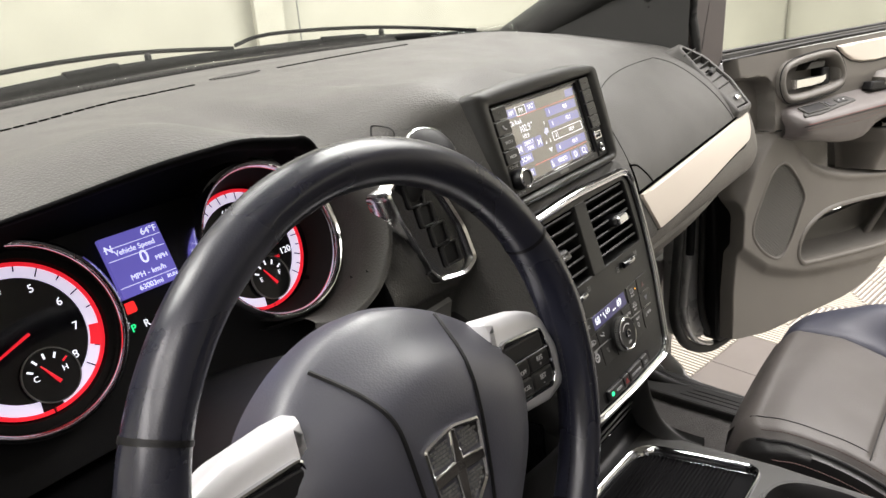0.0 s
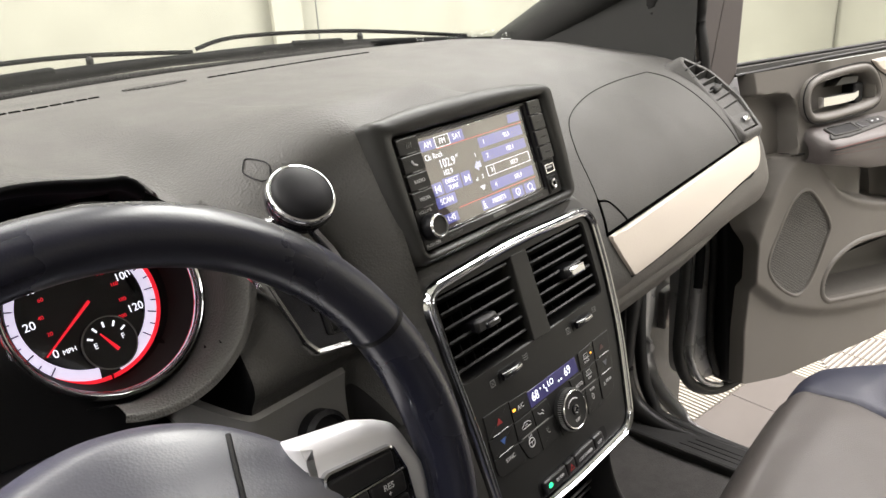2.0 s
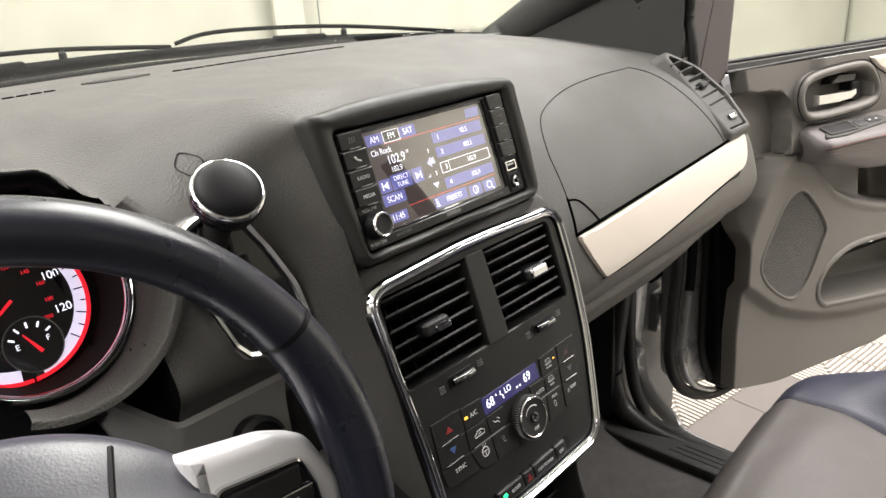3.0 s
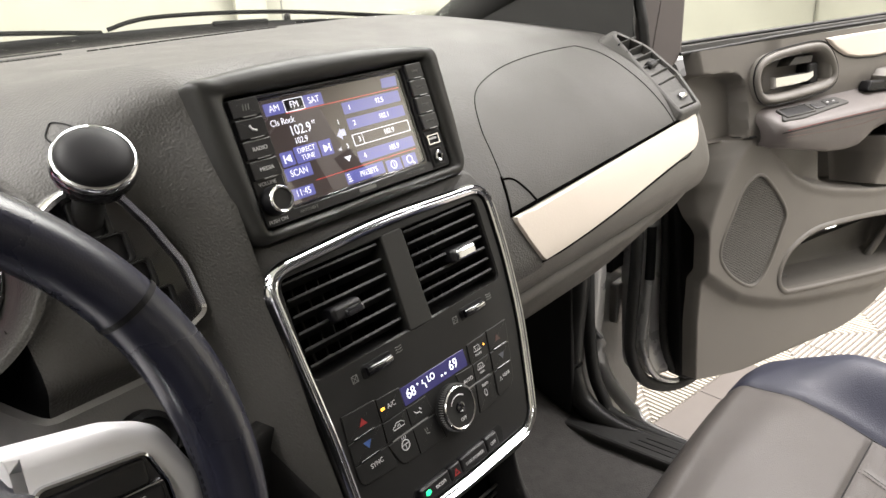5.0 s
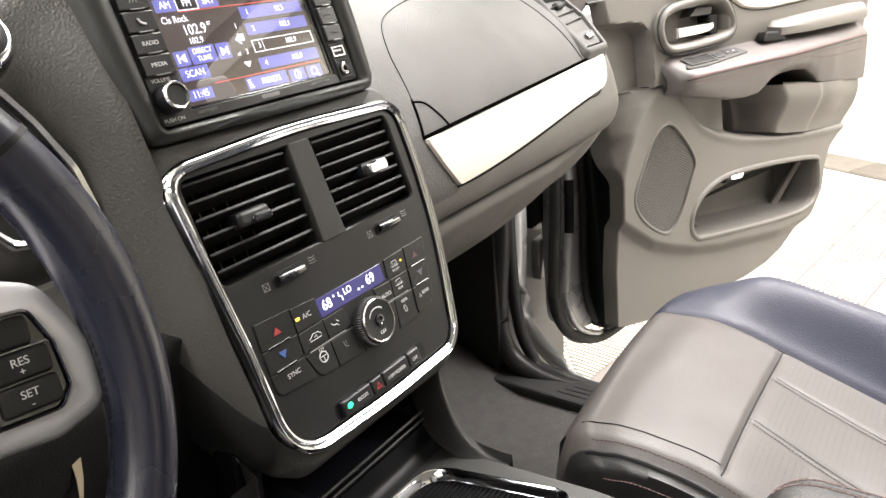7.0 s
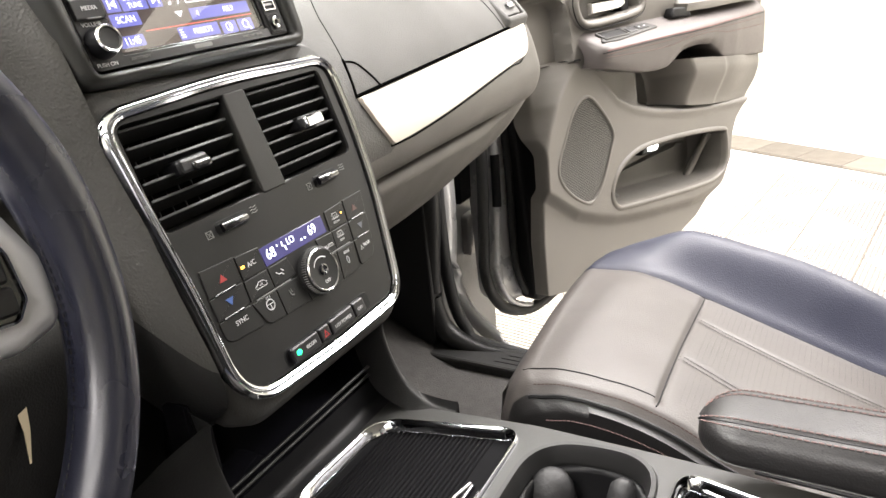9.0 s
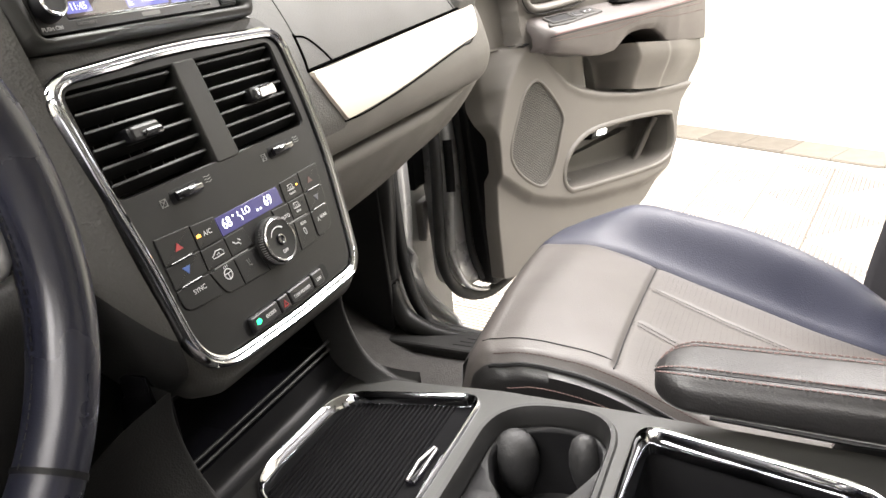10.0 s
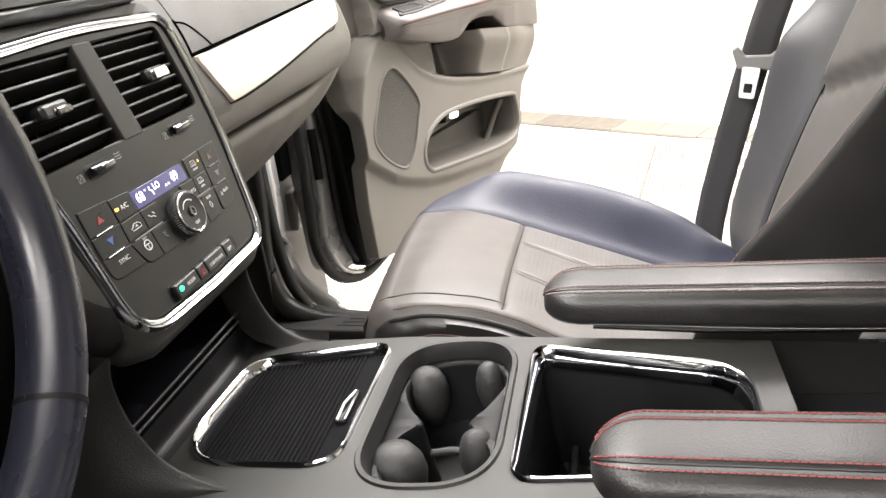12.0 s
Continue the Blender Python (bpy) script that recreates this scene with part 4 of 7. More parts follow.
def steering():
    col = thing("steering_column", "black shrouded steering column below the gauges", "steering column", at=(-0.417, 0.0, 0.95))
    def shroud(u, v):
        a = u * 2 * math.pi
        k = 1 - 0.12 * v
        return W @ Vector((0.108 * k * math.cos(a), (0.068 * k) * math.sin(a) - 0.005 - 0.02 * v, -0.055 - 0.20 * v))
    put("shroud", grid(shroud, 40, 6, M_BLACK, "shroud"), col)
    def knee(u, v):
        x = lerp(-0.74, -0.105, u)
        return (x, lerp(-0.035, 0.06, v) - 0.02 * math.sin(u * math.pi), lerp(1.00, 0.62, v))
    put("knee_panel", grid(knee, 30, 14, M_DASH_LOW, "knee_panel", thick=0.015), col)
    K = axes((-0.20, 0.004, 1.028), (1, 0, 0), (0, 0.30, 0.954))
    kp = put("ignition_plate", dash_patch(-0.290, -0.172, lambda x: 1.050 + 0.03 * (x + 0.2) * (x + 0.2), lambda x: 0.978, 0.005, M_PAD_G, "ignition_plate", 40, 20), col, "grey ignition switch plate")
    put("switch", lathe([(0.021, 0), (0.021, 0.012), (0.017, 0.016), (0.015, 0.010), (0.001, 0.010)], K @ pose(-0.014, -0.020, 0.004), M_BLACK, "switch", 28), kp)
    put("stalk", tube([W @ Vector((-0.06, 0.02, -0.06)), W @ Vector((-0.12, 0.03, -0.06)), W @ Vector((-0.15, 0.035, -0.055))], 0.008, M_BLACK, "stalk", 10), col)

    wh = thing("steering_wheel", "black leather-wrapped steering wheel with satin silver spokes", "steering wheel", at=tuple(W.translation))
    R, r = 0.176, 0.0160

    def rim(a0, a1, n, m, name, rr=r, extra=0.0):
        def f(u, v):
            a, b = radians(lerp(a0, a1, u)), v * 2 * math.pi
            am = math.degrees(a) % 360
            grip = 1 + 0.10 * math.exp(-(((am if am < 180 else am - 360) - 12) / 18) ** 2) + 0.10 * math.exp(-((am - 168) / 18) ** 2)
            q = rr * grip
            return W @ Vector(((R + q * 0.94 * math.cos(b)) * math.cos(a), (R + q * 0.94 * math.cos(b)) * math.sin(a), q * 1.06 * math.sin(b)))
        return put(name, grid(f, n, 24, m, name, 60), wh)
    rim(28, 150, 60, M_RIM, "rim_top")
    for a0, a1 in ((-45, 28), (150, 225)):
        rim(a0, a1, 40, M_RIM, "rim_grip")
    rim(225, 315, 40, M_RIM, "rim_bottom")
    for a in (28, 150, 225, 315):
        rim(a - 0.5, a + 0.5, 2, M_BLACK, "rim_seam", r + 0.0006)
    for a0, a1 in ((-45, 26), (152, 225)):
        path = [W @ Vector(((R - r * 0.99) * math.cos(radians(a)), (R - r * 0.99) * math.sin(radians(a)), 0.002)) for a in range(a0, a1, 2)]
        dashes(path, "rim_stitching", M_DASH_LOW, wh, 0.0042, 0.0026, 0.00036)
    # hub cover: broad shield, the wheel turned a little
    WH = W @ pose(0, 0, 0, 0, 0, -5.5)
    outl = ringed([(-0.040, -0.118), (0.040, -0.118), (0.078, -0.072), (0.100, -0.034), (0.106, 0.005), (0.098, 0.036), (0.070, 0.062), (0.036, 0.078), (0, 0.084), (-0.036, 0.078), (-0.070, 0.062), (-0.098, 0.036), (-0.106, 0.005), (-0.100, -0.034), (-0.078, -0.072)], 120)
    rise = [(1.0, -0.006), (0.992, 0.000), (0.975, 0.0032), (0.93, 0.0066), (0.85, 0.0105), (0.75, 0.0142), (0.65, 0.0168), (0.52, 0.0190), (0.36, 0.0205), (0.20, 0.0212), (0.05, 0.0214)]
    def fall(k, y):
        return 0.030 * smooth(0.0, 0.085, y) * smooth(0.42, 1.0, k)
    loops = [[(x * 0.96, y * 0.96, -0.060) for x, y in outl], [(x, y, -0.014 - fall(1, y)) for x, y in outl]] + [[(x * k, (y + 0.015) * k - 0.015, w - fall(k, (y + 0.015) * k - 0.015)) for x, y in outl] for k, w in rise]
    put("hub_cover", mesh_of("hub_cover", *rings(loops, WH), M_PAD, 60), wh, "grained blue-black airbag cover")

    def face(x, y):
        q = on_ray(outl, (0, -0.015), math.atan2(y + 0.015, x))
        k = math.hypot(x, y + 0.015) / math.hypot(q[0], q[1] + 0.015)
        return float(np.interp(-k, [-a for a, b in rise], [b for a, b in rise])) - fall(k, y)
    for sx in (1, -1):
        put("cover_seam", tube([WH @ Vector((x, y, face(x, y) + 0.0002)) for x, y in (tuple(p) for p in curve([Vector((sx * 0.056, 0.066)), Vector((sx * 0.044, 0.048)), Vector((sx * 0.036, 0.028)), Vector((sx * 0.032, -0.01)), Vector((sx * 0.026, -0.06)), Vector((sx * 0.018, -0.10))], 40))], 0.0016, M_BLACK, "cover_seam", 6), wh)
    B = WH @ pose(0.002, -0.014, 0.0202)
    shield = rpoly([(0, -0.038), (0.023, -0.018), (0.0265, 0.021), (0, 0.026), (-0.0265, 0.021), (-0.023, -0.018)], [0.006, 0.010, 0.004, 0.03, 0.004, 0.010], 5)
    bd = put("badge", plate(inset(shield, 0.001), -0.004, 0.0008, B, M_STACK, "badge", 0.0004), wh, "plain chrome shield emblem")
    put("badge_rim", bezel(shield, [(0, -0.003), (0, 0.0022), (0.0012, 0.0032), (0.0030, 0.0022), (0.0030, -0.002)], B, M_CHROME_S, "badge_rim"), bd)
    for pts in ([(-0.0030, -0.034), (0.0030, -0.034), (0.0052, -0.002), (0.0022, 0.024), (-0.0022, 0.024), (-0.0052, -0.002)], [(-0.024, -0.006), (0.0, -0.0045), (0.024, -0.006), (0.024, 0.002), (0.0, 0.0045), (-0.024, 0.002)]):
        put("badge_bar", plate(rpoly(pts, 0.0012, 3), 0.0, 0.0030, B, M_CHROME_S, "badge_bar", 0.0012), bd)
    verts, faces = [], []
    for k in range(15):
        for j in range(22):
            u, v = -0.0215 + k * 0.0031 + (0.0015 if j % 2 else 0), -0.030 + j * 0.0024
            if inside(inset(shield, 0.0045), u, v) and abs(u) > 0.0058 and abs(v + 0.002) > 0.0058:
                i = len(verts)
                verts += [B @ Vector((u + a * 0.0012, v + b * 0.0008, w)) for w in (0.0006, 0.0016) for a, b in ((-1, -1), (1, -1), (1, 1), (-1, 1))]
                faces += [(i + 4, i + 5, i + 6, i + 7)] + [(i + q, i + (q + 1) % 4, i + 4 + (q + 1) % 4, i + 4 + q) for q in range(4)]
    mesh = put("badge_mesh", mesh_of("badge_mesh", verts, faces, M_BELTPL), bd)
    mesh["kind"] = "stuff"
    # spokes with switch pods
    WS = WH @ pose(0, 0, -0.007)
    for sx in (1, -1):
        def mir(p):
            q = [(sx * a, b) for a, b in p]
            return q if sx > 0 else q[::-1]
        sp = rpoly(mir([(0.080, -0.026), (0.140, -0.031), (0.163, -0.024), (0.165, 0.006), (0.150, 0.038), (0.128, 0.046), (0.080, 0.052)]), [0.004, 0.02, 0.012, 0.03, 0.02, 0.03, 0.004] if sx > 0 else [0.004, 0.03, 0.02, 0.03, 0.012, 0.02, 0.004], 6)
        loops = [lay(inset(sp, d), w) for d, w in ((0.004, -0.026), (0, -0.012), (0.0, -0.002), (0.003, 0.004), (0.009, 0.006))]
        s = put("spoke", mesh_of("spoke", *rings(loops, WS), M_SATIN, 50), wh, "satin silver spoke")
        pod = rpoly(mir([(0.088, -0.0150), (0.140, -0.0165), (0.1460, -0.008), (0.1445, 0.012), (0.138, 0.029), (0.090, 0.032)]), 0.005, 5)
        pd = put("switch_pod", plate(pod, 0.0, 0.0078, WS, M_GLOSS, "switch_pod", 0.001), s)
        put("pod_rim", bezel(pod, [(-0.0012, 0.004), (-0.0008, 0.0092), (0.0004, 0.0098), (0.0014, 0.0070)], WS, M_CHROME, "pod_rim"), pd)
        for u0, u1, v0, v1 in ((0.091, 0.137, 0.0145, 0.0275), (0.090, 0.1155, 0.0005, 0.0130), (0.1165, 0.1420, 0.0005, 0.0130), (0.090, 0.1155, -0.0135, -0.0005), (0.1165, 0.1425, -0.0135, -0.0005)):
            put("key", plate(rpoly(mir([(u0, v0), (u1, v0), (u1, v1), (u0, v1)]), 0.003), 0.006, 0.0098, WS, M_BUTTON, "key", 0.0014), pd)
        if sx > 0:
            put("key_divider", tube([WS @ Vector((0.090, 0.0138, 0.0095)), WS @ Vector((0.142, 0.0138, 0.0095))], 0.0007, M_CHROME, "key_divider", 6), pd)
            for st, u, v, z in (("RES", 0.129, 0.0085, 0.0050), ("+", 0.129, 0.0042, 0.0046), ("SET", 0.129, -0.0055, 0.0050), ("-", 0.129, -0.0100, 0.0050), ("ON/OFF", 0.103, 0.0050, 0.0042), ("CANCEL", 0.103, -0.0070, 0.0044)):
                put("key_text", text_mesh(st, z, WS, M_WHITE, (u, v, 0.0100)), pd)
    tag = thing("paper_tag", "thin manila paper strip hanging below the steering column", "tag", at=(-0.229, -0.05, 1.0))
    put("strip", mesh_of("strip", *rings([[(c - w, 0, z), (c + w, 0, z), (c + w, 0.0008, z), (c - w, 0.0008, z)] for c, w, z in ((-0.0020, 0.0034, 0.030), (0.0, 0.0034, -0.015), (0.0, 0.0034, -0.045), (-0.0012, 0.0022, -0.062), (-0.0055, 0.0006, -0.084))], pose(-0.229, -0.05, 1.0)), M_PAPER), tag)


steering()

# ---- centre stack ----
S = axes((0.0, -0.056, 1.067), (1, 0, 0), (0, 0.317, 0.948))


def holed(outer, inner, w0, w1, F, n=96, lip=0.001, deep=None, outer_lip=None):
    """Verts and faces of a slab with a hole."""
    c = (sum(p[0] for p in inner) / len(inner), sum(p[1] for p in inner) / len(inner))
    ang = sorted({round(math.atan2(p[1] - c[1], p[0] - c[0]) % (2 * math.pi), 5) for p in list(outer) + list(inner)} | {round(2 * math.pi * k / n, 5) for k in range(n)})
    O, I = [on_ray(outer, c, a) for a in ang], [on_ray(inner, c, a) for a in ang]
    I2 = [tuple(Vector(p) + (Vector(p) - Vector(c)).normalized() * lip) for p in I]
    O2 = [tuple(Vector(p) - (Vector(p) - Vector(c)).normalized() * (lip if outer_lip is None else outer_lip)) for p in O]
    d = w0 if deep is None else deep
    loops = [lay(O, w0), lay(O, w1 - (lip if outer_lip is None else outer_lip)), lay(O2, w1), lay(I2, w1), lay(I, w1 - lip), lay(I, d)]
    return rings(loops, F, closed=deep is None, cap0=False, cap1=False)


def joined(name, parts, m, sharp=35):
    verts, faces = [], []
    for v, f in parts:
        k = len(verts)
        verts += list(v)
        faces += [tuple(i + k for i in q) for q in f]
    return mesh_of(name, verts, faces, m, sharp)


def radio():
    ra = thing("car_radio", "touch-screen car radio with lit violet buttons in the dash", "radio", at=tuple(S @ Vector((0, 0.12, 0))))
    face = rrect(-0.1035, 0.1005, 0.0735, 0.1685, 0.004)
    put("faceplate", joined("faceplate", [holed(face, rrect(-0.0765, 0.0765, 0.0815, 0.1660, 0.002), -0.03, 0.000, S)], M_BUTTON), ra)
    top = [(u, 0.1905 - 0.0092 * abs((u + 0.02) / 0.135) ** 2.2) for u in np.linspace(0.110, -0.112, 26)]
    hous = rpoly([(-0.118, 0.0630), (0.1195, 0.0625), (0.1245, 0.118), (0.1255, 0.179)] + top + [(-0.1275, 0.1868), (-0.1262, 0.125)], [0.014, 0.014, 0.3, 0.014] + [0.001] * 26 + [0.012, 0.3], 7)
    put("housing", joined("housing", [holed(hous, rrect(-0.1055, 0.1025, 0.0715, 0.1705, 0.006), -0.06, 0.006, S, lip=0.0045, outer_lip=0.007)], M_SADDLE, 85), ra, "charcoal hooded surround")
    s = put("screen", plate(rrect(-0.0755, 0.0735, 0.0830, 0.1645, 0.002), -0.012, -0.005, S, M_SCR, "screen", 0.0003), ra, "lit touch screen")
    put("screen_frame", joined("screen_frame", [holed(rrect(-0.0775, 0.0775, 0.0805, 0.1668, 0.003), rrect(-0.0745, 0.0722, 0.0838, 0.1640, 0.002), -0.010, -0.002, S)], M_GLOSS), s)
    gl = put("screen_glass", plate(rrect(-0.0743, 0.0720, 0.0840, 0.1638, 0.002), -0.0030, -0.0026, S, M_SCR_GLASS, "screen_glass", 0.0001), s, "glossy reflecting screen glass")
    gl.visible_shadow = False
    w = -0.0046

    def key(u0, u1, v0, v1, txt="", m=M_SCR_B, size=0.006, name="soft_key"):
        k = put(name, plate(rrect(u0, u1, v0, v1, 0.0008, 2), -0.005, w, S, m, name, 0.0002), s)
        for i, t in enumerate(txt.split("/") if txt else ()):
            put("soft_text", text_mesh(t, size, S, M_SCR_W, ((u0 + u1) / 2, (v0 + v1) / 2 + ((len(txt.split("/")) - 1) / 2 - i) * 0.0056, w + 0.0002), squeeze=0.9), k)
        return k

    def frame_of(u0, u1, v0, v1, k):
        put("outline", bezel(rrect(u0, u1, v0, v1, 0.0005, 2), [(0, w - 0.0002), (0, w + 0.0003), (0.0006, w + 0.0003), (0.0006, w - 0.0002)], S, M_SCR_W, "outline"), k)
    key(-0.0702, -0.0523, 0.1519, 0.1612, "AM", size=0.0074)
    frame_of(-0.0518, -0.0330, 0.1516, 0.1614, key(-0.0518, -0.0330, 0.1516, 0.1614, "FM", M_GLOSS, size=0.0074))
    key(-0.0322, -0.0136, 0.1519, 0.1616, "SAT", size=0.0074)
    put("map_icon", plate(rpoly([(0.0520, 0.1535), (0.0700, 0.1530), (0.0718, 0.1618), (0.0535, 0.1615)], 0.001, 2), -0.005, w, S, M_SCR_B, "map_icon", 0.0002), s)
    for i, (f, v0, v1) in enumerate((("92.5", 0.1396, 0.1492), ("102.1", 0.1266, 0.1360), ("102.9", 0.1127, 0.1225), ("105.9", 0.0988, 0.1082))):
        k = key(0.0030, 0.0692, v0, v1, "", M_SCR if i == 2 else M_SCR_B)
        if i == 2:
            frame_of(0.0030, 0.0692, v0, v1, k)
            put("rule", plate(rrect(0.0135, 0.0139, v0, v1, 0.0001, 1), w, w + 0.0003, S, M_SCR_W, "rule", 0.0001), k)
        put("soft_text", text_mesh(str(i + 1), 0.0062, S, M_SCR_W, (0.0098, (v0 + v1) / 2, w + 0.0003)), k)
        put("soft_text", text_mesh(f, 0.0062, S, M_SCR_W, (0.0440, (v0 + v1) / 2, w + 0.0003), squeeze=0.9), k)
    for t, z, u, v, al in (("Cls Rock", 0.0070, -0.0690, 0.1458, "LEFT"), ("102.9", 0.0108, -0.0440, 0.1372, "CENTER"), ("ST", 0.0038, -0.0318, 0.1402, "LEFT"), ("102.9", 0.0066, -0.0465, 0.1292, "CENTER"), ("1", 0.0058, -0.0062, 0.1350, "CENTER"), ("of", 0.0044, -0.0130, 0.1141, "CENTER"), ("3", 0.0058, -0.0045, 0.1147, "CENTER")):
        put("screen_text", text_mesh(t, z, S, M_SCR_W, (u, v, w), al, squeeze=0.88), s)
    put("screen_icon", plate([(-0.0115, 0.1250), (-0.0065, 0.1208), (-0.0065, 0.1235), (-0.0020, 0.1235), (-0.0020, 0.1290), (-0.0065, 0.1290), (-0.0065, 0.1300)], -0.005, w, S, M_SCR_I, "screen_icon", 0.0002), s)
    put("screen_icon", plate([(-0.0115, 0.1072), (-0.0079, 0.1028), (-0.0043, 0.1072)][::-1], -0.005, w, S, M_SCR_W, "screen_icon", 0.0001), s)
    key(-0.0702, -0.0580, 0.1126, 0.1236)
    key(-0.0566, -0.0336, 0.1123, 0.1250, "DIRECT/TUNE", size=0.0056)
    key(-0.0318, -0.0196, 0.1124, 0.1248)
    for c, d in ((-0.0641, -1), (-0.0257, 1)):
        t = [(c - d * 0.003, 0.1150), (c - d * 0.003, 0.1214), (c + d * 0.0025, 0.1182)]
        put("screen_icon", plate(t if d < 0 else t[::-1], -0.0046, w + 0.0004, S, M_SCR_W, "screen_icon", 0.0001), s)
        put("screen_icon", plate(rrect(c + d * 0.0032 - 0.0006, c + d * 0.0032 + 0.0006, 0.1150, 0.1214, 0.0002, 1), -0.0046, w + 0.0004, S, M_SCR_W, "screen_icon", 0.0001), s)
    key(-0.0708, -0.0456, 0.1016, 0.1113, "SCAN", size=0.0072)
    key(-0.0715, -0.0494, 0.0868, 0.0952, "11:45", size=0.0074)
    pr = key(-0.0164, 0.0262, 0.0850, 0.0950, "", size=0.0062)
    put("soft_text", text_mesh("PRESETS", 0.0064, S, M_SCR_W, (0.0085, 0.0900, w + 0.0002), squeeze=0.86), pr)
    for i in range(4):
        put("screen_icon", plate(rrect(-0.0150, -0.0105 - 0.0006 * i, 0.0868 + i * 0.0019, 0.0877 + i * 0.0019, 0.0002, 1), w, w + 0.0003, S, M_SCR_W, "screen_icon", 0.0001), pr)
    for c, t in ((0.0376, "i"), (0.0572, "")):
        kk = key(c - 0.0082, c + 0.0090, 0.0840, 0.0940, t)
        put("outline", bezel([(c + 0.0036 * math.cos(a / 20 * 2 * math.pi), 0.0892 + 0.0036 * math.sin(a / 20 * 2 * math.pi)) for a in range(20)], [(0, w - 0.0001), (0, w + 0.0004), (0.0006, w + 0.0004), (0.0006, w - 0.0001)], S, M_SCR_W, "outline"), kk)
        if not t:
            put("screen_icon", tube([S @ Vector((c + 0.0025, 0.0867, w + 0.0003)), S @ Vector((c + 0.0050, 0.0845, w + 0.0003))], 0.0006, M_SCR_W, "screen_icon", 5), kk)
    for u0, u1, v in ((-0.0520, 0.0714, 0.1512), (-0.0450, 0.0690, 0.0966)):
        put("screen_line", plate(rrect(u0, u1, v - 0.0003, v + 0.0003, 0.0002, 1), -0.005, w - 0.0001, S, M_SCR_R, "screen_line", 0.0001), s)
    # hard keys
    for i, (v0, v1, t) in enumerate(((0.1540, 0.1675, ""), (0.1384, 0.1530, ""), (0.1236, 0.1374, "RADIO"), (0.1085, 0.1226, "MEDIA"))):
        k = put("hard_key", plate(rrect(-0.1025, -0.0775, v0, v1, 0.0012), -0.002, 0.0030, S, M_BUTTON, "hard_key", 0.0010), ra)
        put("key_lip", plate(rrect(-0.0945, -0.0830, v0 - 0.0004, v0 + 0.0006, 0.0004, 2), 0.0026, 0.0037, S, M_BELTPL, "key_lip", 0.0003), k)
        m = (v0 + v1) / 2
        if t:
            put("key_text", text_mesh(t, 0.0042, S, M_WHITE, (-0.0895, m, 0.0032)), k)
        elif i == 1:
            put("key_icon", tube([S @ Vector((-0.0920, m + 0.0022, 0.0032)), S @ Vector((-0.0905, m - 0.0010, 0.0032)), S @ Vector((-0.0870, m - 0.0022, 0.0032))], 0.0010, M_WHITE, "key_icon", 6), k)
        else:
            for j in range(3):
                put("key_icon", tube([S @ Vector((-0.0925 + j * 0.0024, m - 0.002, 0.0031)), S @ Vector((-0.0915 + j * 0.0024, m + 0.0024, 0.0031))], 0.0004, M_BELTPL, "key_icon", 5), k)
    for v0, v1, t in ((0.1545, 0.1680, "LOAD"), (0.1391, 0.1537, "MENU"), (0.1235, 0.1383, "AUDIO"), (0.1090, 0.1227, "MY FILES")):
        k = put("hard_key", plate(rrect(0.0785, 0.0992, v0, v1, 0.0012), -0.002, 0.0030, S, M_BUTTON, "hard_key", 0.0010), ra)
        put("key_lip", plate(rrect(0.0850, 0.0945, v0 - 0.0005, v0 + 0.0007, 0.0005, 2), 0.0026, 0.0040, S, M_GLOSS, "key_lip", 0.0004), k)
        put("key_text", text_mesh(t, 0.0028, S, M_BELTPL, (0.0888, (v0 + v1) / 2, 0.0032)), k)
    up = put("socket_panel", plate(rrect(0.0775, 0.0985, 0.0745, 0.1078, 0.001), -0.002, 0.0012, S, M_BLACK, "socket_panel"), ra)
    put("usb_socket", joined("usb_socket", [holed(rrect(0.0790, 0.0938, 0.0950, 0.1040, 0.0008), rrect(0.0804, 0.0924, 0.0963, 0.1027, 0.0005), 0.0, 0.0028, S, lip=0.0003)], M_CHROME_S), up)
    put("usb_tongue", plate(rrect(0.0815, 0.0913, 0.0996, 0.1014, 0.0003, 2), 0.0, 0.002, S, M_WHITE, "usb_tongue", 0.0003), up)
    put("jack_plate", joined("jack_plate", [holed(rrect(0.0785, 0.0935, 0.0765, 0.0925, 0.002), rrect(0.0800, 0.0920, 0.0780, 0.0910, 0.002), 0.0, 0.0020, S, lip=0.0004)], M_STACK), up)
    put("audio_jack", lathe([(0.0050, 0), (0.0050, 0.0028), (0.0042, 0.0032), (0.0024, 0.0026), (0.0024, 0.0)], S @ pose(0.0860, 0.0842, 0.001), M_CHROME, "audio_jack", 24), up)
    KN = S @ pose(-0.0925, 0.0915, 0.002)
    kn = put("volume_knob", lathe([(0.0112, 0.0), (0.0110, 0.004), (0.0100, 0.009), (0.0092, 0.0115), (0.0080, 0.0120), (0.0072, 0.0110), (0.0, 0.0108)], KN, M_BUTTON, "volume_knob", 36), ra, "black volume knob with chrome ring")
    put("knob_ring", lathe([(0.0096, 0.0098), (0.0100, 0.0110), (0.0091, 0.0123), (0.0080, 0.0118)], KN, M_CHROME_S, "knob_ring", 36, ring=True), kn)
    for t, z, u, v, m in (("VOLUME", 0.0040, -0.0915, 0.1052, M_WHITE), ("PUSH ON", 0.0040, -0.0930, 0.0772, M_WHITE), ("ANTITHEFT", 0.0034, -0.0640, 0.0778, M_BELTPL), ("HARD DISC DRIVE", 0.0029, 0.0545, 0.0778, M_BELTPL)):
        put("face_text", text_mesh(t, z, S, m, (u, v, 0.0006)), ra)
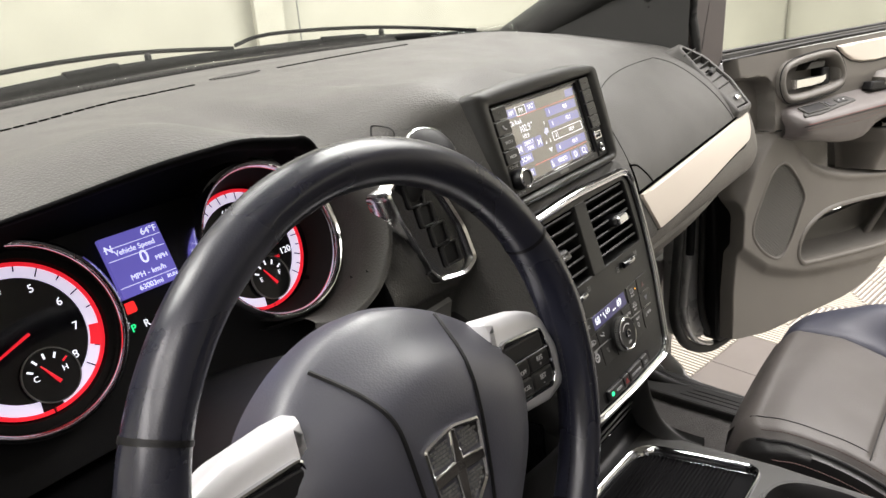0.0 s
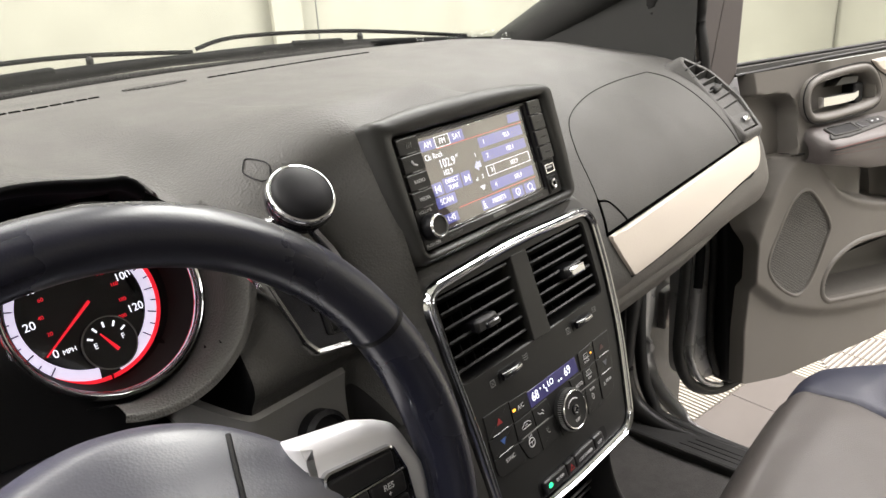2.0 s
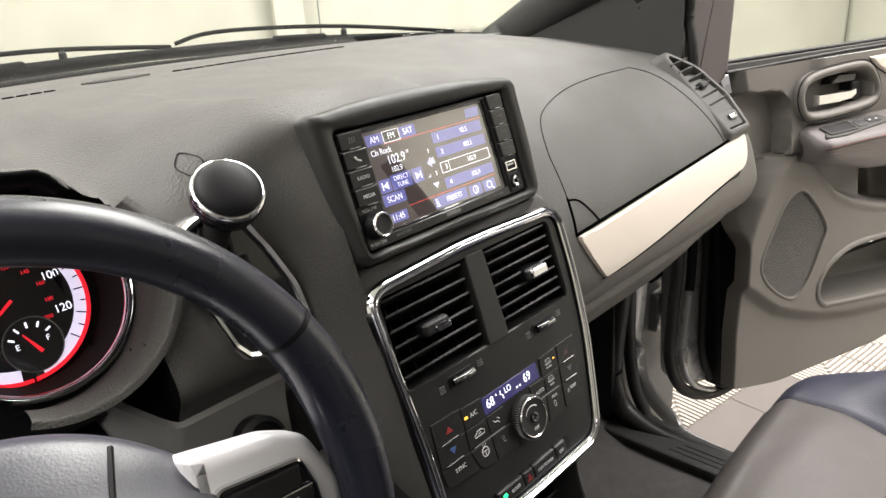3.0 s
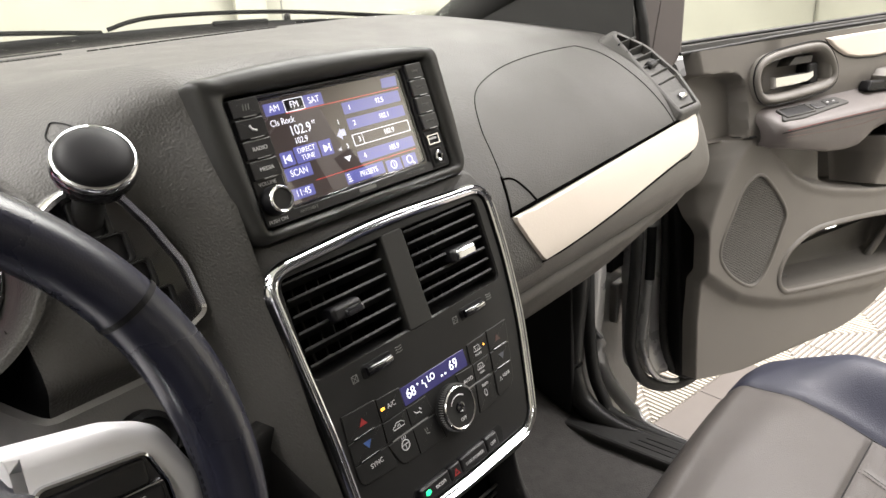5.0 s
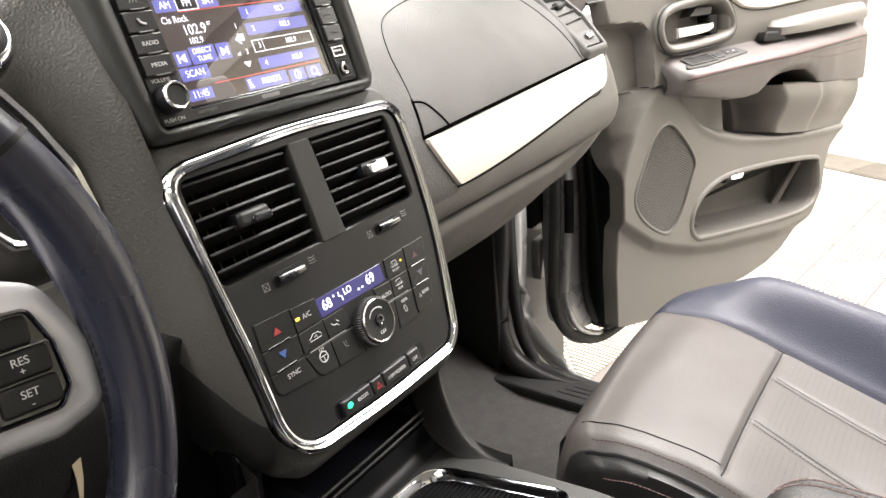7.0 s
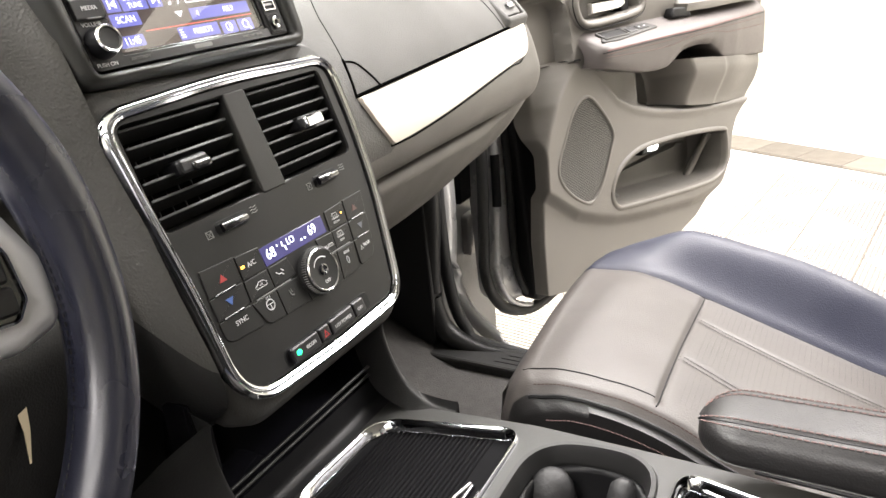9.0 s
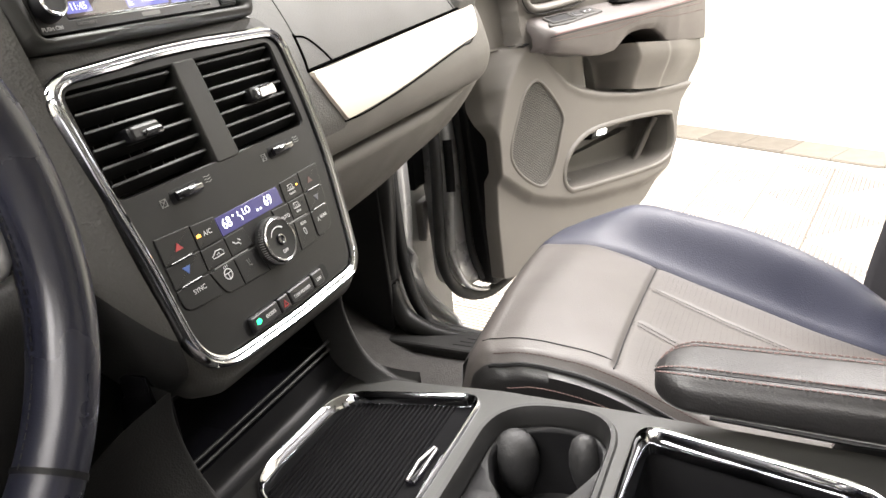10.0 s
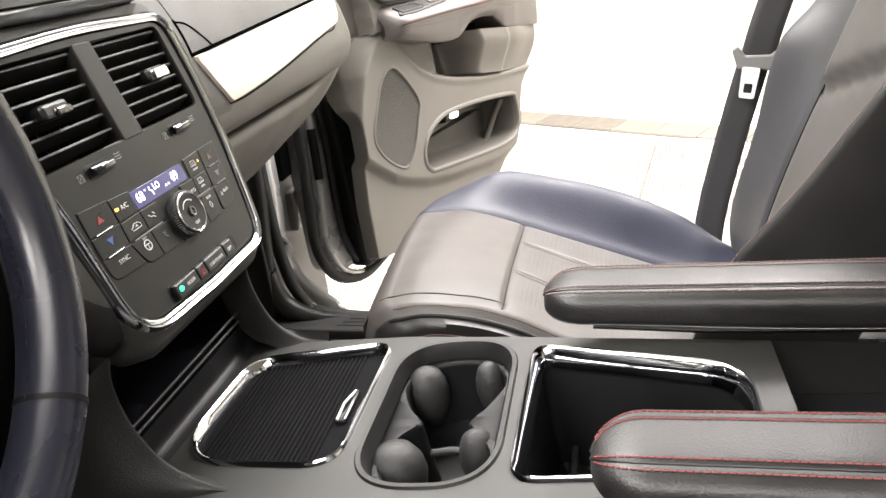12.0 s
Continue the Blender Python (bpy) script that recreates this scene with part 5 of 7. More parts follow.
    put("logo_bar", plate(rrect(-0.0115, 0.0070, 0.0762, 0.0794, 0.001, 2), -0.001, 0.0004, S, M_BELTPL, "logo_bar", 0.0001), ra)


radio()


def stack():
    st = thing("centre_stack", "charcoal centre stack panel with air vents in a chrome surround", "dash panel", at=tuple(S @ Vector((0, -0.08, 0))))
    outl = rpoly([(-0.1155, -0.187), (0.0, -0.1925), (0.1045, -0.191), (0.118, -0.142), (0.1325, -0.085), (0.1385, -0.020), (0.1375, 0.0485), (0.0, 0.0535), (-0.1255, 0.0475), (-0.1215, -0.02), (-0.1165, -0.09)], [0.046, 0.6, 0.046, 0.3, 0.4, 0.4, 0.028, 0.9, 0.026, 0.5, 0.5], 12)
    put("chrome_surround", bezel(outl, [(-0.002, -0.008), (-0.0005, 0.0035), (0.002, 0.0055), (0.0045, 0.0042), (0.0052, 0.0022), (0.0066, 0.0038), (0.0082, 0.0030), (0.0090, -0.004), (0.004, -0.012)], S, M_CHROME, "chrome_surround", 50), st, "polished chrome surround")
    # panel between radio and surround, and the cheeks down to the console
    back = rpoly([(-0.118, -0.204), (0.106, -0.206), (0.130, -0.14), (0.1445, -0.02), (0.1425, 0.066), (-0.131, 0.066), (-0.128, -0.02), (-0.124, -0.14)], [0.034, 0.034, 0.3, 0.3, 0.03, 0.02, 0.3, 0.3], 6)
    face = inset(outl, 0.0085)
    vents = rrect(-0.110, 0.1165, -0.0435, 0.0360, 0.008)
    put("rear_panel", joined("rear_panel", [holed(back, rrect(-0.112, 0.118, -0.045, 0.038, 0.006), -0.035, -0.003, S, lip=0.004, outer_lip=0.010)], M_DASH_MID, 60), st)
    put("face_panel", joined("face_panel", [holed(face, vents, -0.02, 0.0005, S, lip=0.0015, deep=-0.045)], M_STACK), st)
    put("vent_cavity", plate(rrect(-0.112, 0.118, -0.046, 0.038, 0.006), -0.075, -0.055, S, M_BLACK, "vent_cavity"), st)
    put("vent_divider", plate(rpoly([(-0.0085, -0.046), (0.0200, -0.046), (0.0175, 0.038), (-0.0070, 0.038)], 0.003, 3), -0.05, 0.0015, S, M_SADDLE, "vent_divider", 0.0012), st)
    for u0, u1, n, chrome in ((-0.1085, -0.0095, 6, False), (0.0205, 0.1145, 7, True)):
        v = put("air_vent", plate(rrect(u0, u1, -0.043, 0.0355, 0.006), -0.058, -0.052, S, M_BLACK, "air_vent"), st)
        for k in range(n):
            vv = lerp(-0.036, 0.029, k / (n - 1))
            put("slat", plate(rrect(u0 + 0.001, u1 - 0.001, -0.0080, 0.0080, 0.001, 2), -0.0011, 0.0011, S @ pose(0, vv, -0.009, 62), M_STACK, "slat", 0.0005), v)
        for k in range(7):
            uu = lerp(u0 + 0.010, u1 - 0.010, k / 6)
            put("vane", plate(rrect(-0.0007, 0.0007, -0.042, 0.035, 0.0005, 1), -0.045, -0.028, S @ pose(uu, 0, 0), M_BLACK, "vane", 0.0005), v)
        c = (u0 + u1) / 2 + (0.009 if chrome else -0.005)
        tb = put("vent_tab", plate(rrect(c - 0.015, c + 0.015, -0.010, 0.002, 0.004), -0.014, 0.006, S, M_BUTTON, "vent_tab", 0.003), v)
        put("tab_tip", plate(rrect(c - (0.010 if chrome else 0.004), c + 0.0145, -0.0095, -0.003 if not chrome else 0.0005, 0.003), 0.002, 0.0085, S, M_CHROME if chrome else M_GLOSS, "tab_tip", 0.002), tb)
    for c in (-0.0515, 0.0690):
        tw = put("thumbwheel_slot", plate(rrect(c - 0.0165, c + 0.0165, -0.0615, -0.0505, 0.003), -0.002, 0.0008, S, M_BLACK, "thumbwheel_slot", 0.0003), st)
        put("thumbwheel", tube([S @ Vector((c + d, -0.056, 0.0045 - 12 * d * d)) for d in np.linspace(-0.0125, 0.0125, 9)], 0.0038, M_GLOSS, "thumbwheel", 10), tw)
        put("wheel_stripe", tube([S @ Vector((c + d, -0.0545, 0.0082 - 12 * d * d)) for d in np.linspace(-0.011, 0.012, 7)], 0.0007, M_CHROME, "wheel_stripe", 6), tw)
        for j in range(3):
            put("airflow_mark", tube([S @ Vector((c + 0.022 + k * 0.0018, -0.0515 - j * 0.0022 + 0.0005 * math.sin(k * 2), 0.0008)) for k in range(5)], 0.0003, M_BELTPL, "airflow_mark", 5), tw)
        cb = rrect(c - 0.0275, c - 0.0215, -0.060, -0.054, 0.0003, 1)
        put("closed_mark", bezel(cb, [(0, 0.0003), (0, 0.001), (0.0005, 0.001), (0.0005, 0.0003)], S, M_BELTPL, "closed_mark"), tw)
        for d in (1, -1):
            put("closed_mark", tube([S @ Vector((c - 0.0275, -0.057 - d * 0.003, 0.0008)), S @ Vector((c - 0.0215, -0.057 + d * 0.003, 0.0008))], 0.0003, M_BELTPL, "closed_mark", 5), tw)

    cc = thing("climate_control", "black climate control panel with violet display and round dial", "climate control", at=tuple(S @ Vector((0, -0.11, 0))))
    pan = rpoly([(-0.1035, -0.1350), (0.060, -0.1460), (0.0925, -0.1440), (0.1075, -0.0800), (-0.1000, -0.0765)], [0.014, 0.1, 0.018, 0.003, 0.003], 7)
    put("panel", plate(inset(pan, -0.0008), -0.004, 0.0004, S, M_VOID, "panel", 0.0004), cc)

    def key(poly, r=0.0006, name="button", top=0.0016, m=None):
        return put(name, plate(rpoly(poly, r, 3), 0.0, top, S, m or M_STACK, name, 0.0006), cc)

    def line(pts, b, r=0.00035, m=None, w=0.0017, closed=False, name="icon"):
        put(name, tube([S @ Vector((x, y, w)) for x, y in pts], r, m or M_WHITE, name, 5, closed=closed), b)

    def tri(c, v, d, m, b):
        p = [(c - 0.0040, v - d * 0.0026), (c + 0.0040, v - d * 0.0026), (c, v + d * 0.0032)]
        put("arrow", plate(p if d > 0 else p[::-1], 0.0014, 0.0020, S, m, "arrow", 0.0001), b)
    # side columns
    tri(-0.083, -0.0893, 1, M_RED, key([(-0.1015, -0.0985), (-0.0668, -0.0985), (-0.0657, -0.0790), (-0.0998, -0.0773)], name="temperature_key"))
    tri(-0.0848, -0.1072, -1, M_BLUE, key([(-0.1025, -0.1168), (-0.0683, -0.1168), (-0.0669, -0.0993), (-0.1016, -0.0993)], name="temperature_key"))
    b = key([(-0.1030, -0.1345), (-0.0635, -0.1375), (-0.0685, -0.1176), (-0.1026, -0.1176)], [0.013, 0.003, 0.001, 0.001])
    put("button_text", text_mesh("SYNC", 0.0052, S, M_WHITE, (-0.0825, -0.1245, 0.0017)), b)
    tri(0.0880, -0.0918, 1, M_RED_DIM, key([(0.0735, -0.1004), (0.1022, -0.1004), (0.1068, -0.0808), (0.0768, -0.0813)], name="temperature_key"))
    tri(0.0873, -0.1095, -1, M_BLUE_DIM, key([(0.0708, -0.1182), (0.0982, -0.1182), (0.1020, -0.1012), (0.0734, -0.1012)], name="temperature_key"))
    b = key([(0.0670, -0.1425), (0.0918, -0.1415), (0.0980, -0.1190), (0.0707, -0.1190)], [0.004, 0.016, 0.001, 0.001])
    put("button_text", text_mesh("REAR", 0.0044, S, M_WHITE, (0.0855, -0.1272, 0.0017)), b)
    line([(0.0755, -0.1300), (0.0770, -0.1262), (0.0785, -0.1300)], b)
    for u0, u1, v in ((-0.0955, -0.0745, -0.0989), (-0.0962, -0.0760, -0.1172), (0.0790, 0.0976, -0.1008), (0.0766, 0.0946, -0.1186)):
        put("rib", tube([S @ Vector((u0, v, 0.0012)), S @ Vector((u1, v, 0.0012))], 0.0011, M_GLOSS, "rib", 8), cc)
    # centre group
    b = key([(-0.0655, -0.0995), (-0.0395, -0.0995), (-0.0385, -0.0815), (-0.0648, -0.0800)])
    put("button_text", text_mesh("A/C", 0.0056, S, M_WHITE, (-0.0515, -0.0902, 0.0017)), b)
    put("indicator", plate(rrect(-0.0632, -0.0592, -0.0908, -0.0886, 0.0005, 2), 0.0012, 0.0020, S, M_AMBER, "indicator", 0.0002), b)
    b = key([(-0.0672, -0.1165), (-0.0398, -0.1165), (-0.0396, -0.1003), (-0.0658, -0.1003)])
    line([(-0.0575, -0.1106), (-0.0455, -0.1106), (-0.0450, -0.1082), (-0.0478, -0.1062), (-0.0530, -0.1058), (-0.0560, -0.1080), (-0.0580, -0.1086)], b, closed=True)
    line([(-0.0530, -0.1090), (-0.0500, -0.1078), (-0.0500, -0.1096)], b)
    b = key([(-0.0390, -0.1165), (-0.0120, -0.1165), (-0.0150, -0.1003), (-0.0388, -0.1003)])
    line([(-0.0325, -0.1065), (-0.0300, -0.1090), (-0.0270, -0.1090), (-0.0250, -0.1110)], b, 0.0005)
    line([(-0.0262, -0.1060), (-0.0240, -0.1080)], b, 0.0005)
    b = key([(-0.0600, -0.1400), (-0.0398, -0.1408), (-0.0398, -0.1188), (-0.0672, -0.1188)], [0.010, 0.0006, 0.0006, 0.0006])
    line([(-0.0510 + 0.0042 * math.cos(a), -0.1262 + 0.0042 * math.sin(a)) for a in np.linspace(0, 2 * math.pi, 18, endpoint=False)], b, 0.0005, closed=True)
    line([(-0.0548, -0.1255), (-0.0472, -0.1255)], b)
    line([(-0.0510, -0.1255), (-0.0510, -0.1300)], b)
    for k in range(3):
        line([(-0.0530 + k * 0.002, -0.1210), (-0.0525 + k * 0.002, -0.1190)], b, 0.0003)
    b = key([(-0.0390, -0.1410), (-0.0080, -0.1422), (-0.0120, -0.1188), (-0.0390, -0.1188)])
    line([(-0.0275, -0.1245), (-0.0265, -0.1290), (-0.0235, -0.1300)], b, 0.0006, M_BELTPL)
    line([(-0.0250, -0.1245), (-0.0248, -0.1275)], b, 0.0004, M_BELTPL)
    b = key([(0.0270, -0.1165), (0.0448, -0.1165), (0.0470, -0.1012), (0.0240, -0.1003)])
    put("button_text", text_mesh("AUTO", 0.0046, S, M_WHITE, (0.0368, -0.1108, 0.0017)), b)
    for p, v, t in (([(0.0456, -0.1000), (0.0722, -0.1000), (0.0755, -0.0815), (0.0480, -0.0826)], -0.0920, "FRONT"), ([(0.0455, -0.1165), (0.0696, -0.1165), (0.0720, -0.1010), (0.0476, -0.1010)], -0.1085, "REAR")):
        b = key(p)
        c = 0.0590 if t == "FRONT" else 0.0565
        line([(c - 0.005, v), (c - 0.003, v + 0.0045), (c + 0.003, v + 0.0045), (c + 0.005, v)], b, closed=True)
        for k in range(3):
            line([(c - 0.0025 + k * 0.0025, v - 0.001), (c - 0.002 + k * 0.0025, v + 0.003)], b, 0.0003)
        put("button_text", text_mesh(t, 0.0028, S, M_WHITE, (c, v - 0.0035, 0.0017)), b)
        put("indicator", plate(rrect(c + 0.0085, c + 0.0105, v + 0.001, v + 0.0026, 0.0004, 2), 0.0012, 0.0019, S, M_AMBER if t == "FRONT" else M_BLACK, "indicator", 0.0002), b)
    b = key([(0.0385, -0.1440), (0.0640, -0.1432), (0.0694, -0.1188), (0.0440, -0.1188)])
    put("button_text", text_mesh("REAR", 0.0036, S, M_WHITE, (0.0550, -0.1235, 0.0017)), b)
    line([(0.0530 + 0.0016 * math.cos(a), -0.1305 + 0.0030 * math.sin(a)) for a in np.linspace(0, 2 * math.pi, 12, endpoint=False)], b, closed=True)
    key([(-0.0072, -0.1428), (0.0377, -0.1442), (0.0432, -0.1188), (-0.0112, -0.1188)], name="lower_key")
    put("divider_line", tube([S @ Vector((-0.0617, -0.1177, 0.0016)), S @ Vector((-0.0205, -0.1177, 0.0016))], 0.00055, M_BELTPL, "divider_line", 6), cc)
    put("divider_line", tube([S @ Vector((0.0290, -0.1177, 0.0016)), S @ Vector((0.0640, -0.1177, 0.0016))], 0.00055, M_BELTPL, "divider_line", 6), cc)
    lc = put("display", plate(rrect(-0.0382, 0.0425, -0.0990, -0.0835, 0.0008, 2), -0.001, 0.0010, S, M_LCD_DIM, "display", 0.0003), cc, "violet climate display")
    for t, z, u, v in (("68", 0.0118, -0.0285, -0.0912), ("°", 0.0070, -0.0192, -0.0900), ("LO", 0.0080, -0.0030, -0.0895), ("69", 0.0118, 0.0255, -0.0908)):
        put("readout", text_mesh(t, z, S, M_LCD_TXT, (u, v, 0.0012), squeeze=0.92), lc)
    line([(-0.0132, -0.0870), (-0.0140, -0.0900), (-0.0112, -0.0912), (-0.0108, -0.0950)], lc, 0.0006, M_LCD_TXT, 0.0012, name="readout")
    for k in range(2):
        put("readout", plate(rrect(0.0085 + k * 0.0045, 0.0105 + k * 0.0045, -0.0945, -0.0928, 0.0002, 1), 0.0008, 0.0013, S, M_LCD_TXT, "readout", 0.0001), lc)
    K = S @ pose(0.0100, -0.1235, 0.0)
    kb = put("fan_dial", lathe([(0.0205, 0.0), (0.0203, 0.004), (0.0197, 0.0055), (0.0190, 0.0092), (0.0174, 0.0108), (0.0150, 0.0104), (0.0, 0.0100)], K, M_STACK, "fan_dial", 48), cc, "round black dial with chrome ring")
    put("dial_ring", lathe([(0.0183, 0.0094), (0.0187, 0.0104), (0.0179, 0.0113), (0.0171, 0.0108)], K, M_CHROME_S, "dial_ring", 56, ring=True), kb)
    knurl, kf = [], []
    for k in range(60):
        a, i = 2 * math.pi * k / 60, len(knurl)
        knurl += [K @ Vector((r * math.cos(a + d), r * math.sin(a + d), h)) for h in (0.0045, 0.0090) for r, d in ((0.0196, -0.02), (0.0208, 0.0), (0.0196, 0.02))]
        kf += [(i, i + 1, i + 4, i + 3), (i + 1, i + 2, i + 5, i + 4), (i + 3, i + 4, i + 5)]
    kn = put("knurling", mesh_of("knurling", knurl, kf, M_BELTPL), kb)
    kn["kind"] = "stuff"
    put("dial_hub", lathe([(0.0050, 0.0096), (0.0048, 0.0114), (0.0034, 0.0118), (0.0026, 0.0108), (0.0, 0.0106)], K, M_GLOSS, "dial_hub", 24), kb)
    put("dial_text", text_mesh("OFF", 0.0042, K, M_WHITE, (0, -0.0105, 0.0104)), kb)
    put("dial_mark", tube([K @ Vector((0.0110 * math.sin(radians(a)), 0.0110 * math.cos(radians(a)), 0.0104)) for a in range(-60, 41, 10)], lambda q: 0.0003 + 0.0005 * q, M_WHITE, "dial_mark", 5), kb)

    sw = thing("switch_strip", "strip of black dash switches with a green lamp", "switches", at=tuple(S @ Vector((0, -0.172, 0))))
    put("recess", plate(rrect(-0.0600, 0.0590, -0.1795, -0.1640, 0.006), -0.002, 0.0007, S, M_BLACK, "recess", 0.0003), sw)
    for u0, u1, t in ((-0.0548, -0.0200, ""), (-0.0192, -0.0052, ""), (-0.0044, 0.0296, "115V POWER"), (0.0304, 0.0472, "OFF")):
        b = put("switch", plate(rrect(u0, u1, -0.1785, -0.1650, 0.002), 0.0, 0.0050, S, M_BUTTON, "switch", 0.0018), sw)
        if t:
            put("switch_text", text_mesh(t, 0.0042, S, M_WHITE, ((u0 + u1) / 2, -0.1730, 0.0051)), b)
        if u0 < -0.05:
            put("switch_text", text_mesh("econ", 0.0064, S, M_WHITE, (-0.0320, -0.1713, 0.0051)), b)
            put("indicator", plate(rpoly([(-0.0505, -0.1725), (-0.0470, -0.1738), (-0.0435, -0.1718), (-0.0455, -0.1688), (-0.0495, -0.1692)], 0.0012, 3), 0.0045, 0.0054, S, M_GREEN, "indicator", 0.0003), b, "green economy lamp")
        if -0.02 < u0 < -0.019:
            tr = [(-0.0155, -0.1750), (-0.0085, -0.1750), (-0.0120, -0.1690)]
            put("hazard_mark", bezel(tr, [(0, 0.0045), (0, 0.0054), (0.0009, 0.0054), (0.0009, 0.0045)], S, M_RED, "hazard_mark"), b)


stack()


# ---- gear shifter in the dash ----


def shifter():
    sh = thing("gear_shifter", "gloss black dash gear shifter with chrome gate and ball knob", "gear shifter", at=tuple(SH.translation))
    outl = GATE
    put("gate_plate", plate(inset(outl, 0.003), -0.012, 0.004, SH, M_GLOSS, "gate_plate", 0.001), sh)
    put("chrome_rim", bezel(outl, [(-0.001, -0.020), (-0.0004, 0.006), (0.002, 0.0100), (0.005, 0.0085), (0.0065, 0.0)], SH, M_CHROME_S, "chrome_rim"), sh)
    for (u, v, du, dv) in ((0.008, -0.016, 0.013, 0.011), (0.001, 0.006, 0.012, 0.011), (-0.008, 0.028, 0.012, 0.011), (-0.016, 0.052, 0.012, 0.014)):
        g = put("gate_step", joined("gate_step", [holed(rrect(u - du, u + du, v - dv, v + dv, 0.004), rrect(u - du + 0.004, u + du - 0.004, v - dv + 0.002, v + dv - 0.002, 0.003), 0.002, 0.0075, SH)], M_STACK), sh)
        put("gate_floor", plate(rrect(u - du + 0.003, u + du - 0.003, v - dv + 0.001, v + dv - 0.001, 0.003), 0.0035, 0.0045, SH, M_BLACK, "gate_floor", 0.0002), g)
    top = Vector((-0.203, -0.006, 1.205))
    base = SH @ Vector((-0.016, 0.052, 0.0))
    ax = (top - base).normalized()
    put("lever", tube([base, lerp(base, top, 0.5), top], lambda s: lerp(0.011, 0.008, s), M_STACK, "lever", 14), sh)
    view = Vector((-0.36, -0.62, 0.70)).normalized()
    B = axes(top, (1, -0.2, 0), view.cross(Vector((1, -0.2, 0)))) @ Matrix.Scale(0.92, 4)
    put("knob", lathe([(0.008, -0.022), (0.018, -0.019), (0.0255, -0.010), (0.0282, 0.0), (0.0275, 0.005), (0.026, 0.008)], B, M_GLOSS, "knob", 40, 60), sh, "glossy black ball knob")
    put("knob_ring", lathe([(0.0273, 0.0035), (0.0280, 0.0065), (0.0265, 0.0098), (0.0245, 0.0102)], B, M_CHROME, "knob_ring", 40, 60, True), sh)
    put("knob_cap", lathe([(0.0252, 0.007), (0.0246, 0.0105), (0.020, 0.0145), (0.012, 0.0170), (0.004, 0.0178), (0.0005, 0.0178)], B, M_CAP, "knob_cap", 40, 60), sh, "black leather knob cap")


shifter()


# ---- centre console ----
C = axes((0, -0.3, 0.781), (1, 0, 0), (0, 1, -0.085))


def console():
    co = thing("centre_console", "charcoal floor console with cup holders and chrome-framed bins", "console", at=(-0.015, -0.3, 0.45))
    L, R = -0.150, 0.098
    cup = rpoly([(-0.127, -0.0765), (0.075, -0.0765), (0.075, 0.0350), (-0.127, 0.0350)], 0.050, 12)
    tray = rpoly([(-0.107, 0.0500), (0.0845, 0.0500), (0.066, 0.2030), (-0.100, 0.2100)], [0.034, 0.022, 0.040, 0.070], 14)
    bn = rpoly([(-0.122, -0.276), (0.012, -0.276), (0.0645, -0.0925), (-0.126, -0.0885)], [0.040, 0.055, 0.020, 0.022], 12)

    def right(v):
        return float(np.interp(v, (-0.40, -0.285, -0.178, -0.0845, 0.0405, 0.235), (0.034, 0.052, 0.067, 0.080, 0.0945, R)))

    def rect(v0, v1):
        return [(L, v0)] + [(right(v), v) for v in (v0, lerp(v0, v1, 0.36), lerp(v0, v1, 0.7), v1)] + [(L, v1)]
    top = [holed(rect(-0.0845, 0.0405), cup, -0.03, 0.0, C, lip=0.003, deep=-0.012, outer_lip=0.0), holed(rect(-0.300, -0.0845), inset(bn, 0.004), -0.03, 0.0, C, lip=0.001, deep=-0.02, outer_lip=0.0), holed(rect(0.0405, 0.214), inset(tray, 0.004), -0.03, 0.0, C, lip=0.001, deep=-0.012, outer_lip=0.0)]
    for nm, geo in zip(("cup_surround", "bin_surround", "tray_surround"), top):
        put(nm, joined(nm, [geo], M_SADDLE), co)

    def side(sx):
        x = L if sx < 0 else R

        def f(u, v):
            y = lerp(-0.40, 0.28, u)
            p = C @ Vector((right(y) if sx > 0 else x, y, 0))
            e = smooth(0, 0.10, v)
            return (p.x + sx * (0.010 * math.sin(e * 1.57) - 0.02 * v), p.y, lerp(p.z - 0.012 * (1 - math.cos(e * 1.57)), 0.43, v))
        return grid(f, 30, 20, M_STACK, "side")
    put("side", side(-1), co)
    put("side", side(1), co)
    put("rear_wall", plate([(L, -0.36), (R, -0.36), (R, 0), (L, 0)], 0.40, 0.42, axes(C @ Vector((0, 0, 0)), (1, 0, 0), (0, 0, 1)), M_STACK, "rear_wall", 0.003), co)
    # roll-top tray
    tr = put("tray_lid", plate(inset(tray, 0.006), -0.014, -0.008, C, M_BINNACLE, "tray_lid", 0.0005), co, "ribbed black roll-top lid")
    for k in range(24):
        v = 0.080 + k * 0.0047
        w = inset(tray, 0.008)
        u0 = on_ray(w, (0, v), math.pi)[0]
        u1 = on_ray(w, (0, v), 0.0)[0]
        put("rib", tube([C @ Vector((u0, v, -0.0078)), C @ Vector((u1, v, -0.0078))], 0.0016, M_BINNACLE, "rib", 8, up=C.to_3x3() @ Vector((0, 0, 1))), tr)
    put("pull", plate(rrect(-0.040, 0.008, 0.0580, 0.0690, 0.004), -0.008, -0.0035, C @ pose(0.0, 0.008, 0), M_GLOSS, "pull", 0.002), tr)
    put("pull_lip", tube([C @ Vector((-0.040, 0.0735, -0.003)), C @ Vector((-0.018, 0.0730, -0.0005)), C @ Vector((0.005, 0.0695, -0.003))], 0.0014, M_STEEL, "pull_lip", 8), tr)
    wide = [(-0.0015, -0.006), (0, 0.002), (0.002, 0.0040), (0.0045, 0.0025), (0.0090, -0.010), (0.0095, -0.016)]
    put("tray_frame", bezel(tray, wide, C, M_CHROME, "tray_frame", 50), co, "chrome tray frame")
    put("bin_frame", bezel(bn, wide, C, M_CHROME, "bin_frame", 50), co, "chrome bin frame")
